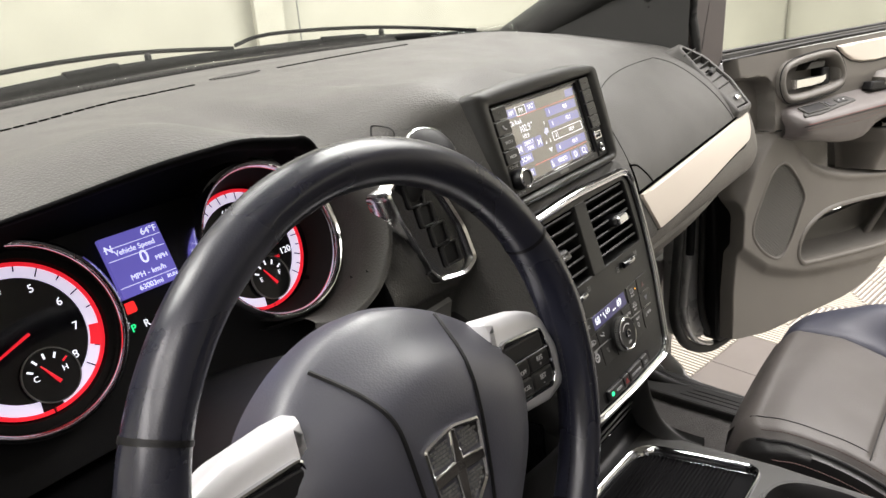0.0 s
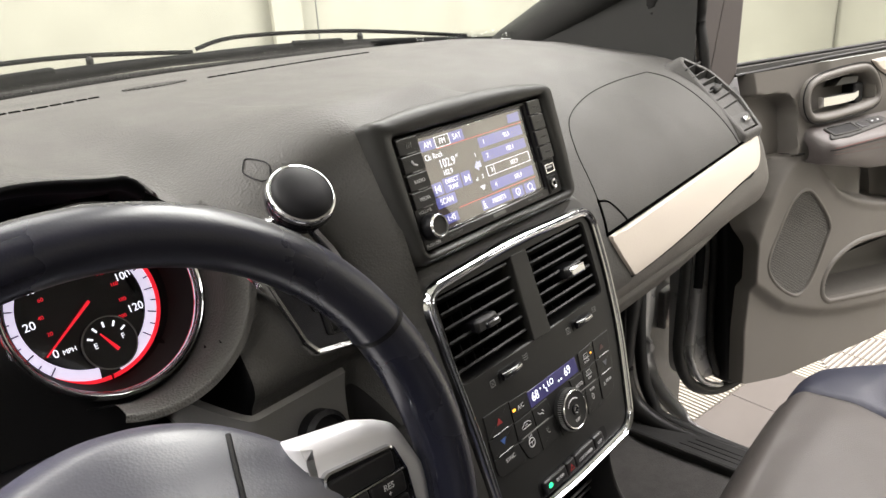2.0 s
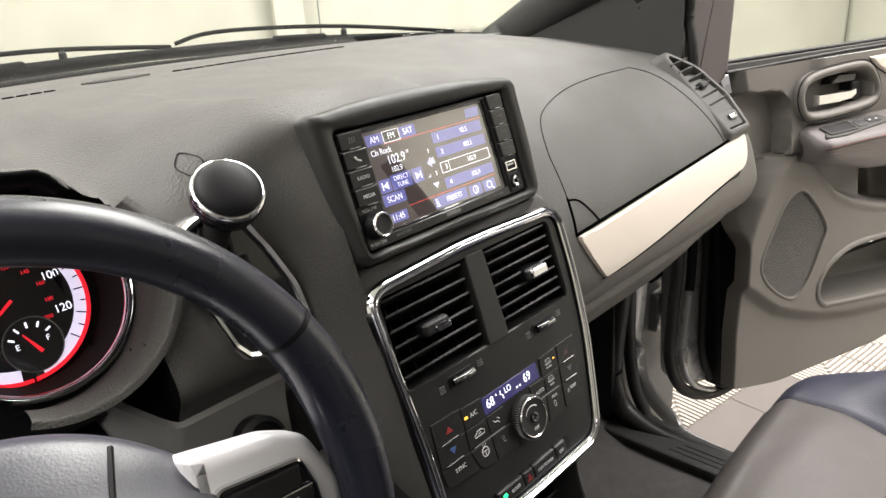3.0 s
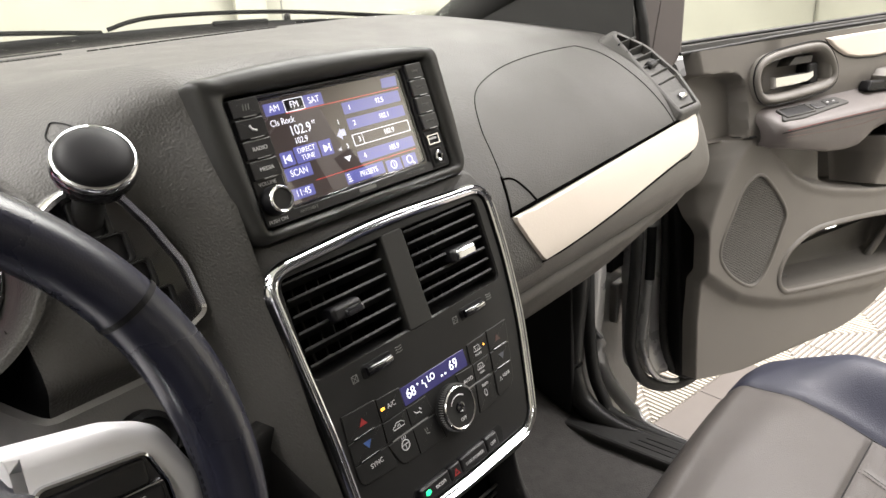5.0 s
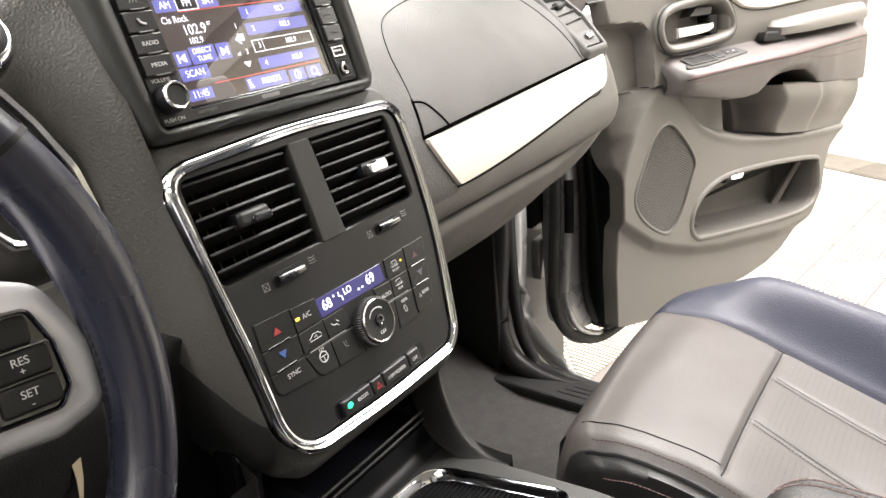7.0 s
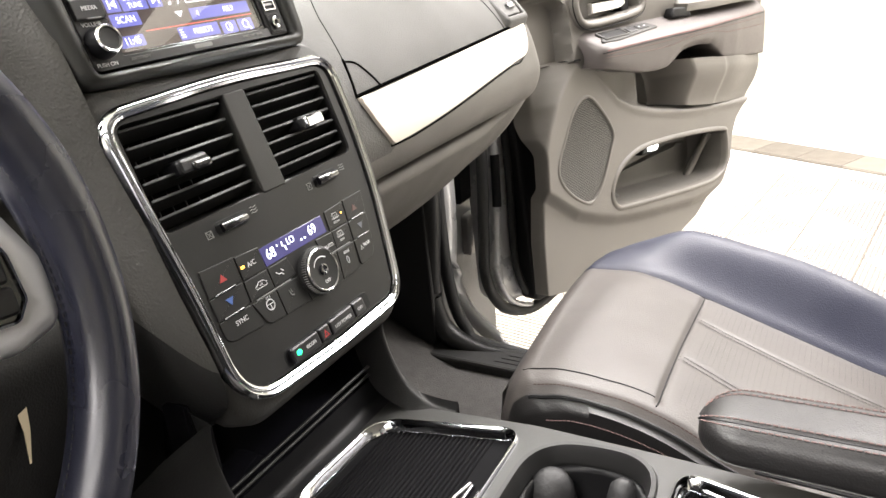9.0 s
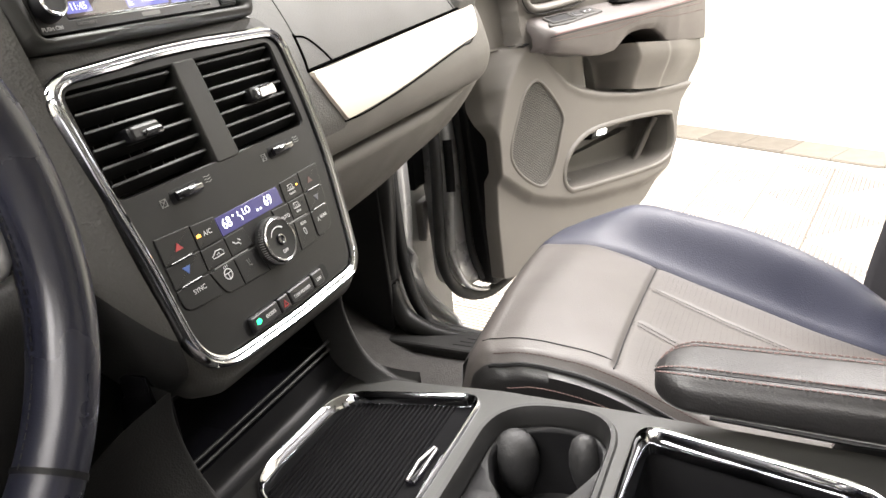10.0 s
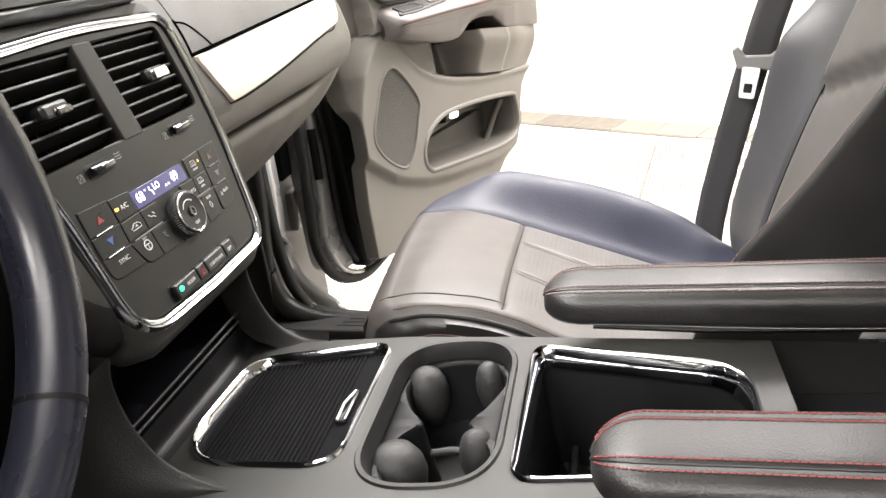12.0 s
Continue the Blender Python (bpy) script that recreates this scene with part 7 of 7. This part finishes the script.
def door():
    do = thing("passenger_door", "open front passenger door with taupe panel and cream trim", "car door", at=tuple(D @ Vector((0.4, -0.32, 0.05))))
    inv = D.inverted()
    speaker = ringed([(0.1815, 0.0906), (0.140, 0.074), (0.104, 0.025), (0.0735, -0.030), (0.0835, -0.068), (0.1215, -0.105), (0.1630, -0.1225), (0.200, -0.095), (0.240, -0.030), (0.2535, 0.006), (0.219, 0.060)], 88)
    pocket = ringed([(0.252, -0.157), (0.281, -0.1635), (0.414, -0.179), (0.560, -0.193), (0.640, -0.196), (0.684, -0.187), (0.705, -0.165), (0.7110, -0.135), (0.7085, -0.100), (0.692, -0.084), (0.554, -0.0655), (0.433, -0.056), (0.343, -0.0555), (0.278, -0.075), (0.245, -0.104), (0.2365, -0.135)], 112)

    def smax(v):
        return table(v, (-0.316, -0.310, -0.295, -0.2754, -0.212, -0.164, -0.107, -0.067, -0.0268, 0.0, 0.08, 0.16, 0.34), (0.30, 0.40, 0.515, 0.585, 0.696, 0.738, 0.752, 0.776, 0.836, 0.862, 0.905, 0.925, 0.93))

    def front(v):
        return table(v, (-0.316, -0.3014, -0.290, -0.2834, -0.17, -0.07, 0.0, 0.034, 0.08, 0.143, 0.165, 0.30, 0.34), (0.24, 0.113, 0.04, 0.006, 0.0124, 0.0293, 0.0354, 0.032, 0.045, 0.052, 0.045, 0.028, 0.018))

    def ridge(v):
        return table(v, (-0.01, 0.0057, 0.0465, 0.0946, 0.1365, 0.1663), (0.040, 0.0450, 0.0600, 0.0900, 0.1314, 0.1728))

    def arc(s):
        """The sweeping edge under the armrest recess."""
        return table(s, (0.200, 0.237, 0.278, 0.33, 0.405, 0.524, 0.63, 0.746, 0.84, 0.95), (0.156, 0.114, 0.073, 0.046, 0.023, 0.0005, -0.0125, -0.0215, -0.027, -0.032))

    def lowline(s):
        return table(s, (0.02, 0.08, 0.12, 0.17, 0.24, 0.33, 0.55, 0.69, 0.75), (-0.05, -0.098, -0.128, -0.149, -0.172, -0.190, -0.218, -0.214, -0.175))

    def height(s, v):
        h = 0.022
        if v < 0.168:
            f, r = front(v), ridge(v)
            if s < r + 0.012:
                k = min(1, max(0, (r - s) / max(0.01, r - f)))
                k = (1.25 * k - 0.25 * k * k) * smooth(-0.012, 0.02, r - s)
                h -= 0.050 * smooth(-0.005, 0.075, v) * k
        else:
            top = 0.300 - 0.07 * max(0, s)
            d = math.hypot(max(0, s - 0.104), max(0, v - top + 0.046)) - 0.046
            h -= 0.040 * smooth(0, 0.007, -d) * smooth(0.166, 0.170, v)
        h -= 0.015 * smooth(0.0, 0.030, lowline(s) - v)
        a = arc(s)
        rec = smooth(a - 0.001, a + 0.016, v) * (1 - smooth(0.15, 0.19, v)) * smooth(0.195, 0.215, s)
        h -= (0.018 + 0.022 * smooth(0.24, 0.36, s) + 0.060 * smooth(0.40, 0.47, s)) * rec
        h += 0.0045 * math.exp(-((v - a + 0.006) / 0.009) ** 2) * smooth(0.21, 0.25, s)
        h += 0.010 * smooth(0.19, 0.23, s) * smooth(0.19, 0.26, v)
        hb = max(abs(s - 0.272) / 0.105, abs(v - 0.272) / 0.040)
        h -= 0.040 * (1 - smooth(0.80, 0.92, hb))
        return h + 0.0006 * noise.noise((s * 9, v * 9, 4.0))

    def f(u, v):
        vv = lerp(-0.314, 0.338, v)
        s = lerp(front(vv), smax(vv), u)
        h = height(s, vv) - 0.016 * (1 - smooth(0.0, 0.022, v)) ** 2 - 0.030 * (1 - smooth(0.0, 0.012, u)) ** 2 - 0.025 * (1 - smooth(0, 0.02, 1 - u)) ** 2
        return D @ Vector((s, vv, h))

    def holes(c):
        q = inv @ c
        return inside(pocket, q.x, q.y) or inside(speaker, q.x, q.y)
    put("panel", cut(grid(f, 260, 200, M_TAUPE, "panel", 60), holes), do, "moulded taupe door panel")
    # map pocket with its rolled lip
    mp = put("map_pocket", mesh_of("map_pocket", *rings([lay(inset(pocket, d), w) for d, w in ((0.001, 0.018), (0.003, -0.010), (0.006, -0.055), (0.016, -0.080), (0.030, -0.084))], D, cap0=False), M_GLOVE, 50), do, "dark grey map pocket lining")
    put("pocket_lip", bezel(pocket, [(-0.012, 0.0195), (-0.007, 0.0245), (-0.002, 0.0262), (0.001, 0.0248), (0.0028, 0.019), (0.0028, 0.008), (-0.012, 0.008)], D, M_TAUPE, "pocket_lip", 70), do)
    lamp = put("courtesy_lamp", plate(rpoly([(0.452, -0.098), (0.520, -0.101), (0.532, -0.082), (0.462, -0.076)], 0.010), -0.082, -0.052, D, M_STACK, "courtesy_lamp", 0.006), mp)
    put("lens", plate(rpoly([(0.476, -0.092), (0.512, -0.094), (0.520, -0.080), (0.484, -0.079)], 0.006), -0.053, -0.046, D, M_PLATE, "lens", 0.003), lamp, "lit white lens")
    put("pocket_clip", tube([D @ Vector((0.282, -0.170, -0.062)), D @ Vector((0.318, -0.152, -0.046)), D @ Vector((0.355, -0.180, -0.052))], 0.008, M_DASH, "pocket_clip", 10), mp)
    put("pocket_rib", tube([D @ Vector((0.640, -0.195, -0.055)), D @ Vector((0.690, -0.130, -0.040)), D @ Vector((0.705, -0.095, -0.022))], 0.009, M_TAUPE, "pocket_rib", 10), mp)
    # speaker with fine slots
    put("speaker_rim", bezel(speaker, [(-0.008, 0.0200), (-0.004, 0.0235), (-0.001, 0.0243), (0.001, 0.0225), (0.002, 0.016), (-0.008, 0.014)], D, M_TAUPE, "speaker_rim", 70), do)
    g = put("speaker_grille", plate(inset(speaker, 0.0005), 0.012, 0.0185, D, M_BLACK, "speaker_grille", 0.0005), do, "fine-slotted speaker grille")
    verts, faces = [], []
    for k in range(64):
        v = -0.1195 + k * 0.0033
        xs = sorted(p[0] + (v - p[1]) / (q[1] - p[1]) * (q[0] - p[0]) for p, q in zip(speaker, speaker[1:] + speaker[:1]) if (p[1] > v) != (q[1] > v))
        if len(xs) < 2 or xs[-1] - xs[0] < 0.006:
            continue
        n, i = max(3, int((xs[-1] - xs[0]) / 0.012)), len(verts)
        for a in range(n + 1):
            u = lerp(xs[0] + 0.001, xs[-1] - 0.001, a / n)
            verts += [D @ Vector((u, v + b, 0.0186 + w)) for b, w in ((-0.0011, 0.0), (-0.0004, 0.0014), (0.0004, 0.0014), (0.0011, 0.0))]
        for a in range(n):
            j = i + 4 * a
            faces += [(j, j + 1, j + 5, j + 4), (j + 1, j + 2, j + 6, j + 5), (j + 2, j + 3, j + 7, j + 6)]
    bars = put("grille_bars", mesh_of("grille_bars", verts, faces, M_GLOVE), g)
    bars["kind"] = "stuff"
    # painted shell behind, seals and folded front edge
    shell = [(-0.02, -0.36), (0.50, -0.385), (0.68, -0.33), (0.78, -0.18), (0.93, 0.05), (0.96, 0.335), (0.02, 0.335)]
    put("shell", plate(rpoly([(a, b + 0.04 if b < 0 else b) for a, b in shell], [0.05, 0.05, 0.08, 0.1, 0.1, 0.02, 0.02]), -0.17, -0.105, D, M_PAINT, "shell", 0.015), do, "silver painted door shell")
    edge = curve([(0.035, 0.33, -0.10), (0.0197, 0.065, -0.10), (0.0021, -0.100, -0.10), (-0.0218, -0.221, -0.10), (-0.006, -0.290, -0.10), (0.0317, -0.3285, -0.10), (0.0973, -0.350, -0.10), (0.16, -0.335, -0.10)], 60)
    put("shell_edge", tube([D @ p for p in edge], 0.0095, M_PAINT, "shell_edge", 12, flat=0.8), do, "silver folded edge of the door shell")
    put("edge_tape", tube([D @ (p + Vector((0, 0, 0.002))) for p in edge if -0.105 < p.y < 0.025], 0.0100, M_BLACK, "edge_tape", 12, flat=0.9), do)
    seal = curve([(-0.005, 0.33, -0.10), (-0.0175, 0.0277, -0.10), (-0.0452, -0.1527, -0.10), (-0.0546, -0.2354, -0.10), (-0.031, -0.300, -0.10), (0.0145, -0.3355, -0.10), (0.08, -0.350, -0.10), (0.16, -0.335, -0.10)], 50)
    put("door_seal", tube([D @ p for p in seal], 0.0125, M_RUBBER, "door_seal", 12), do, "black rubber seal")
    fold = curve([(0.055, 0.33, -0.09), (0.044, 0.0, -0.09), (0.030, -0.150, -0.09), (0.027, -0.240, -0.09), (0.052, -0.305, -0.09), (0.105, -0.326, -0.09), (0.16, -0.315, -0.09)], 50)
    put("inner_fold", tube([D @ p for p in fold], 0.0085, M_DASH_LOW, "inner_fold", 10), do)
    put("front_skirt", plate(rpoly([(0.046, -0.325), (0.16, -0.320), (0.17, 0.10), (0.06, 0.32), (0.046, 0.32)], 0.02), -0.104, -0.060, D, M_BLACK, "front_skirt", 0.008), do)
    put("crease", tube([D @ Vector((s, 0.1685 - 0.05 * max(0, 0.10 - s) * 0, min(height(s, 0.160), height(s, 0.1745)) + 0.004)) for s in np.linspace(0.040, 0.165, 20)], 0.0022, M_BLACK, "crease", 6), do)
    # belt line, window frame and glass
    put("belt_moulding", tube([D @ Vector((s, 0.337 + 0.006 * smooth(0, 0.35, s), 0.006)) for s in np.linspace(0.0, 0.94, 12)], 0.0030, M_RUBBER, "belt_moulding", 8), do)
    put("belt_strip", plate([(0.0, 0.334), (0.94, 0.338), (0.94, 0.352), (0.0, 0.350)], -0.040, -0.004, D, M_DASH, "belt_strip", 0.002), do)
    put("glass_seal", tube([D @ Vector((s, 0.354, -0.010)) for s in np.linspace(0.0, 0.94, 6)], 0.0035, M_RUBBER, "glass_seal", 8), do)
    put("window_post", plate(rpoly([(-0.100, 0.24), (0.008, 0.335), (0.050, 0.60), (0.085, 0.80), (-0.03, 0.80), (-0.062, 0.60)], 0.01), -0.06, 0.005, D, M_POST, "window_post", 0.008), do, "mauve-grey window frame post")
    gl = put("window_pane", plate([(0.02, 0.33), (0.93, 0.33), (0.92, 0.78), (0.06, 0.78)], -0.03, -0.026, D, M_GLASS, "window_pane", 0.0005), do, "clear side glass")
    gl.visible_shadow = False
    put("window_head", tube([D @ Vector((0.04, 0.79, -0.03)), D @ Vector((0.92, 0.77, -0.03)), D @ Vector((0.95, 0.34, -0.03))], 0.02, M_DASH_LOW, "window_head", 10), do)

    # cream trim on the upper panel
    def trim(u, v):
        s = lerp(0.352, 0.92, u)
        low = table(s, (0.352, 0.3645, 0.3835, 0.41, 0.4475, 0.505, 0.627, 0.758, 0.92), (0.3265, 0.314, 0.301, 0.288, 0.280, 0.276, 0.2800, 0.290, 0.300))
        vv = lerp(0.328, low, v)
        rim = min(min(u, 1 - u) * 0.57, min(v, 1 - v) * max(0.002, 0.328 - low))
        return D @ Vector((s, vv, height(s, vv) + lerp(-0.002, 0.006, smooth(0, 0.004, rim))))
    put("trim_band", grid(trim, 70, 12, M_CREAM, "trim_band"), do, "cream door trim")
    put("trim_gap", tube([Vector(trim(u / 40, 1.0)) + D.to_3x3() @ Vector((0, -0.0012, 0.0022)) for u in range(41)], 0.0012, M_BLACK, "trim_gap", 6), do)

    # inner handle in its rounded bezel
    hb = ringed([(0.205, 0.2275), (0.2845, 0.229), (0.346, 0.2335), (0.375, 0.242), (0.3845, 0.260), (0.3775, 0.283), (0.356, 0.3085), (0.322, 0.3180), (0.2385, 0.3150), (0.190, 0.308), (0.166, 0.294), (0.1585, 0.268), (0.172, 0.238)], 78)
    h = put("handle_bezel", bezel(hb, [(-0.006, 0.026), (-0.003, 0.0355), (0.001, 0.0385), (0.006, 0.0375), (0.0115, 0.031), (0.0130, 0.022), (0.0150, -0.020), (-0.006, 0.0)], D, M_TAUPE, "handle_bezel", 60), do)
    put("handle_cup", plate(inset(hb, 0.012), -0.034, -0.022, D, M_DASH_LOW, "handle_cup"), h)
    put("bezel_groove", tube([D @ Vector((p[0], p[1], 0.0325)) for p in ringed([inset(hb, -0.007)[i] for i in range(0, 78, 2)], 80)], 0.0012, M_BLACK, "bezel_groove", 6, closed=True), h)
    lever = [(-0.004, -0.011, 0.0), (0.040, -0.0105, 0.007), (0.080, -0.008, 0.006), (0.108, -0.002, -0.004), (0.108, 0.010, -0.004), (0.080, 0.009, 0.006), (0.040, 0.010, 0.007), (-0.004, 0.010, 0.0)]
    LV = D @ pose(0.222, 0.2605, 0.024)
    put("lever", mesh_of("lever", *rings([[(a, b, c - 0.010) for a, b, c in lever], [(a, b, c - 0.001) for a, b, c in lever], [(a + 0.002, b * 0.8, c + 0.002) for a, b, c in lever]], LV), M_CHROME_S, 50), h, "chrome door lever")
    put("lever_pivot", plate(rrect(0.322, 0.350, 0.244, 0.284, 0.006), -0.02, 0.020, D, M_BLACK, "lever_pivot", 0.004), h)
    put("thumb_rest", mesh_of("thumb_rest", *rings([[(0.262, 0.283, -0.02), (0.332, 0.283, -0.02), (0.332, 0.300, -0.02), (0.280, 0.303, -0.02)], [(0.268, 0.286, 0.016), (0.328, 0.286, 0.020), (0.330, 0.298, 0.022), (0.285, 0.300, 0.018)]], D), M_DASH, 40), h)

    # armrest
    def arm_low(s):
        return table(s, (0.160, 0.173, 0.23, 0.315, 0.37, 0.407, 0.430, 0.456, 0.490, 0.54, 0.590, 0.620, 0.638, 0.66, 0.76, 0.90), (0.158, 0.148, 0.135, 0.1165, 0.1115, 0.1135, 0.122, 0.135, 0.142, 0.1425, 0.137, 0.120, 0.103, 0.097, 0.086, 0.074))

    def arm(u, v):
        s = lerp(0.160, 0.880, u)
        e = math.sqrt(max(0, 1 - (1 - min(1, (s - 0.1599) / 0.045)) ** 2))
        H = (0.030 + 0.053 * e) * table(s, (0.20, 0.50, 0.70, 0.90), (0.97, 1.0, 0.86, 0.55)) / 0.083
        low = arm_low(s)
        sec = [(0.226, 0.012), (0.214, 0.030), (0.200, 0.058), (0.190, 0.075), (0.1830, 0.0815), (0.1745, 0.083), (lerp(0.1745, low, 0.55), 0.077), (low + 0.006, 0.069), (low + 0.001, 0.063), (low + 0.001, 0.052), (low + 0.004, 0.020), (low + 0.004, -0.040)]
        p = spline([(a, b, 0) for a, b in sec], v)
        return D @ Vector((s + 0.010 * (1 - e), p.x - 0.008 * (1 - e), p.y * H if p.y > 0 else p.y))
    put("arm_pad", grid(arm, 120, 44, M_ARM, "arm_pad", 60), do, "padded brown-grey leatherette door armrest")
    for v in (0.420, 0.470, 0.500):
        dashes([Vector(arm(u / 80, v)) + D.to_3x3() @ Vector((0, 0.0004, 0.0006)) for u in range(3, 79)], "arm_stitching", M_STITCH_R if v < 0.46 else M_STITCH, do, 0.007, 0.005, 0.0006)
    put("arm_seam", tube([Vector(arm(u / 80, 0.445)) for u in range(2, 80)], 0.0010, M_BLACK, "arm_seam", 6), do)
    put("rear_ledge", mesh_of("rear_ledge", *rings([[(s, v0, 0.015), (s, v0 - 0.004, w), (s, v0 + 0.012, w + 0.004), (s, v1, w - 0.006), (s, v1 + 0.012, 0.015)] for s, v0, v1, w in ((0.500, 0.228, 0.236, 0.020), (0.515, 0.223, 0.245, 0.052), (0.60, 0.220, 0.247, 0.060), (0.75, 0.220, 0.250, 0.058), (0.88, 0.222, 0.252, 0.045))], D), M_TAUPE, 50), do)
    put("ledge_slot", plate(rpoly([(0.455, 0.212), (0.540, 0.206), (0.525, 0.228), (0.470, 0.232)], 0.008), 0.030, 0.052, D, M_BLACK, "ledge_slot", 0.004), do)
    SWF = axes(D @ Vector((0.268, 0.2030, 0.0490)), (0.9386, -0.345, 0.01), D.to_3x3() @ Vector((0, 0.45, -0.89)))
    sp = put("switch_panel", plate(rpoly([(-0.085, -0.020), (-0.030, -0.024), (0.125, -0.010), (0.108, 0.016), (-0.040, 0.020)], 0.006), -0.010, 0.003, SWF, M_DASH_MID, "switch_panel", 0.002), do)
    put("switch_well", joined("switch_well", [holed(rrect(-0.066, 0.016, -0.016, 0.014, 0.004), rrect(-0.061, 0.011, -0.012, 0.011, 0.003), 0.001, 0.0055, SWF, lip=0.0012)], M_DASH_MID), sp)
    put("well_floor", plate(rrect(-0.062, 0.012, -0.013, 0.012, 0.003), 0.0025, 0.0036, SWF, M_BLACK, "well_floor", 0.0002), sp)
    put("window_switch", plate(rrect(0.022, 0.048, -0.010, 0.008, 0.003), 0.001, 0.0055, SWF, M_BUTTON, "window_switch", 0.002), sp)
    put("lock_switch", plate(rrect(0.058, 0.096, -0.006, 0.010, 0.003), 0.001, 0.0050, SWF, M_STACK, "lock_switch", 0.002), sp)
    for k in range(2):
        put("switch_mark", plate(rrect(0.064 + k * 0.018, 0.070 + k * 0.018, 0.000, 0.003, 0.0005, 2), 0.0045, 0.0056, SWF, M_WHITE, "switch_mark", 0.0002), sp)

    # grab cheek below the armrest with the pull cup behind its top edge
    def cheek(u, v):
        k = max(0.0, (v - 0.12) / 0.88)
        s0 = lerp(0.44, 0.86, u)
        top = table(s0, (0.44, 0.634, 0.82, 0.90), (0.124, 0.1005, 0.083, 0.076))
        vv = lerp(top, arc(s0) + 0.003, k)
        s = lerp(table(vv, (-0.02, 0.0435, 0.082, 0.124), (0.4820, 0.4810, 0.474, 0.446)), min(0.86, smax(vv) - 0.012), u)
        e = smooth(0, 0.13, u)
        face = lerp(0.066, 0.030, smooth(0.15, 1.0, k)) * (1 - 0.35 * smooth(0.55, 1.0, u))
        face -= 0.005 * smooth(0.44, 0.50, u)
        if v < 0.12:
            face = lerp(-0.02, face, math.sin(v / 0.12 * math.pi / 2))
        return D @ Vector((s, vv - 0.004 * (1 - smooth(0, 0.12, v)), lerp(-0.045, face, e)))
    put("pull_cheek", grid(cheek, 70, 34, M_TAUPE, "pull_cheek", 60), do)
    put("pull_cup", plate(rpoly([(0.455, 0.100), (0.640, 0.085), (0.640, 0.150), (0.455, 0.150)], 0.010, 6), -0.050, -0.018, D, M_BLACK, "pull_cup", 0.004), do, "dark pull-cup recess")


door()


# ---- floor tiles, nearest stretch of the booth ----
def floor_tiles():
    t = 0.25

    def ribbed():
        """One tile: a dark slab with white ribs that meet in a herringbone."""
        verts, faces = [], []
        h = t / 2 - 0.0015
        verts += [(-h, -h, -0.010), (h, -h, -0.010), (h, h, -0.010), (-h, h, -0.010), (-h, -h, 0), (h, -h, 0), (h, h, 0), (-h, h, 0)]
        faces += [(4, 5, 6, 7), (0, 1, 5, 4), (1, 2, 6, 5), (2, 3, 7, 6), (3, 0, 4, 7)]
        slab = len(faces)

        def bar(p, q, w, z1):
            d = (Vector(q) - Vector(p)).normalized()
            n = Vector((-d.y, d.x)) * w
            i = len(verts)
            for a in (Vector(p), Vector(q)):
                verts.extend([(a.x - n.x, a.y - n.y, 0.0), (a.x - n.x * 0.7, a.y - n.y * 0.7, z1), (a.x + n.x * 0.7, a.y + n.y * 0.7, z1), (a.x + n.x, a.y + n.y, 0.0)])
            faces.extend([(i, i + 1, i + 5, i + 4), (i + 1, i + 2, i + 6, i + 5), (i + 2, i + 3, i + 7, i + 6), (i, i + 1, i + 2, i + 3), (i + 4, i + 5, i + 6, i + 7)])
        n = 14
        for k in range(n):
            s = lerp(-h, h, (k + 0.5) / n)
            bar((s, -h * 0.98), (s, s - 0.002), 0.0048, 0.006)
            bar((-h * 0.98, s), (s - 0.004, s), 0.0048, 0.006)
        me = mesh_of("ribbed_tile", verts, faces, M_TILE_W, 20)
        me.materials.append(M_TILE_T)
        for p in me.polygons:
            p.material_index = 1 if all(abs(me.vertices[i].co.z) < 1e-6 for i in p.vertices) else 0
        return me
    h = t / 2 - 0.0015
    flat = plate(rrect(-h, h, -h, h, 0.003, 2), -0.010, 0.004, Matrix.Identity(4), M_TILE_T, "flat_tile", 0.002)
    rib = ribbed()
    beige = plate(rrect(-h, h, -h, h, 0.003, 2), -0.010, 0.004, Matrix.Identity(4), M_TILE_B, "flat_tile", 0.002)
    pale = plate(rrect(-h, h, -h, h, 0.003, 2), -0.010, 0.004, Matrix.Identity(4), M_TILE_P, "flat_tile", 0.002)
    fl = thing("floor", "interlocking plastic floor tiles, white ribbed and taupe", "floor", kind="structure")
    A = pose(1.36, 0.335, 0, 0, 0, -8.4)
    for i in range(-4, 9):
        for j in range(-8, 5):
            taupe = i in (0, 1) and -4 <= j < 0
            ob = new("tile", flat if taupe else rib)
            ob.parent = fl
            ob.matrix_world = A @ pose(t * (i + 0.5), t * (j + 0.5), 0, 0, 0, 90 * ((i % 2) + 2 * (j % 2) if (i + j) % 2 else (i % 2) * 3))
    B = pose(3.93, -0.32, 0, 0, 0, -26.6)
    for j in range(-9, 9):
        ob = new("tile", (beige, pale, pale)[(j * 7 + 20) % 5 % 3])
        ob.parent = fl
        ob.matrix_world = B @ pose(0, t * (j + 0.5), 0.002)


floor_tiles()
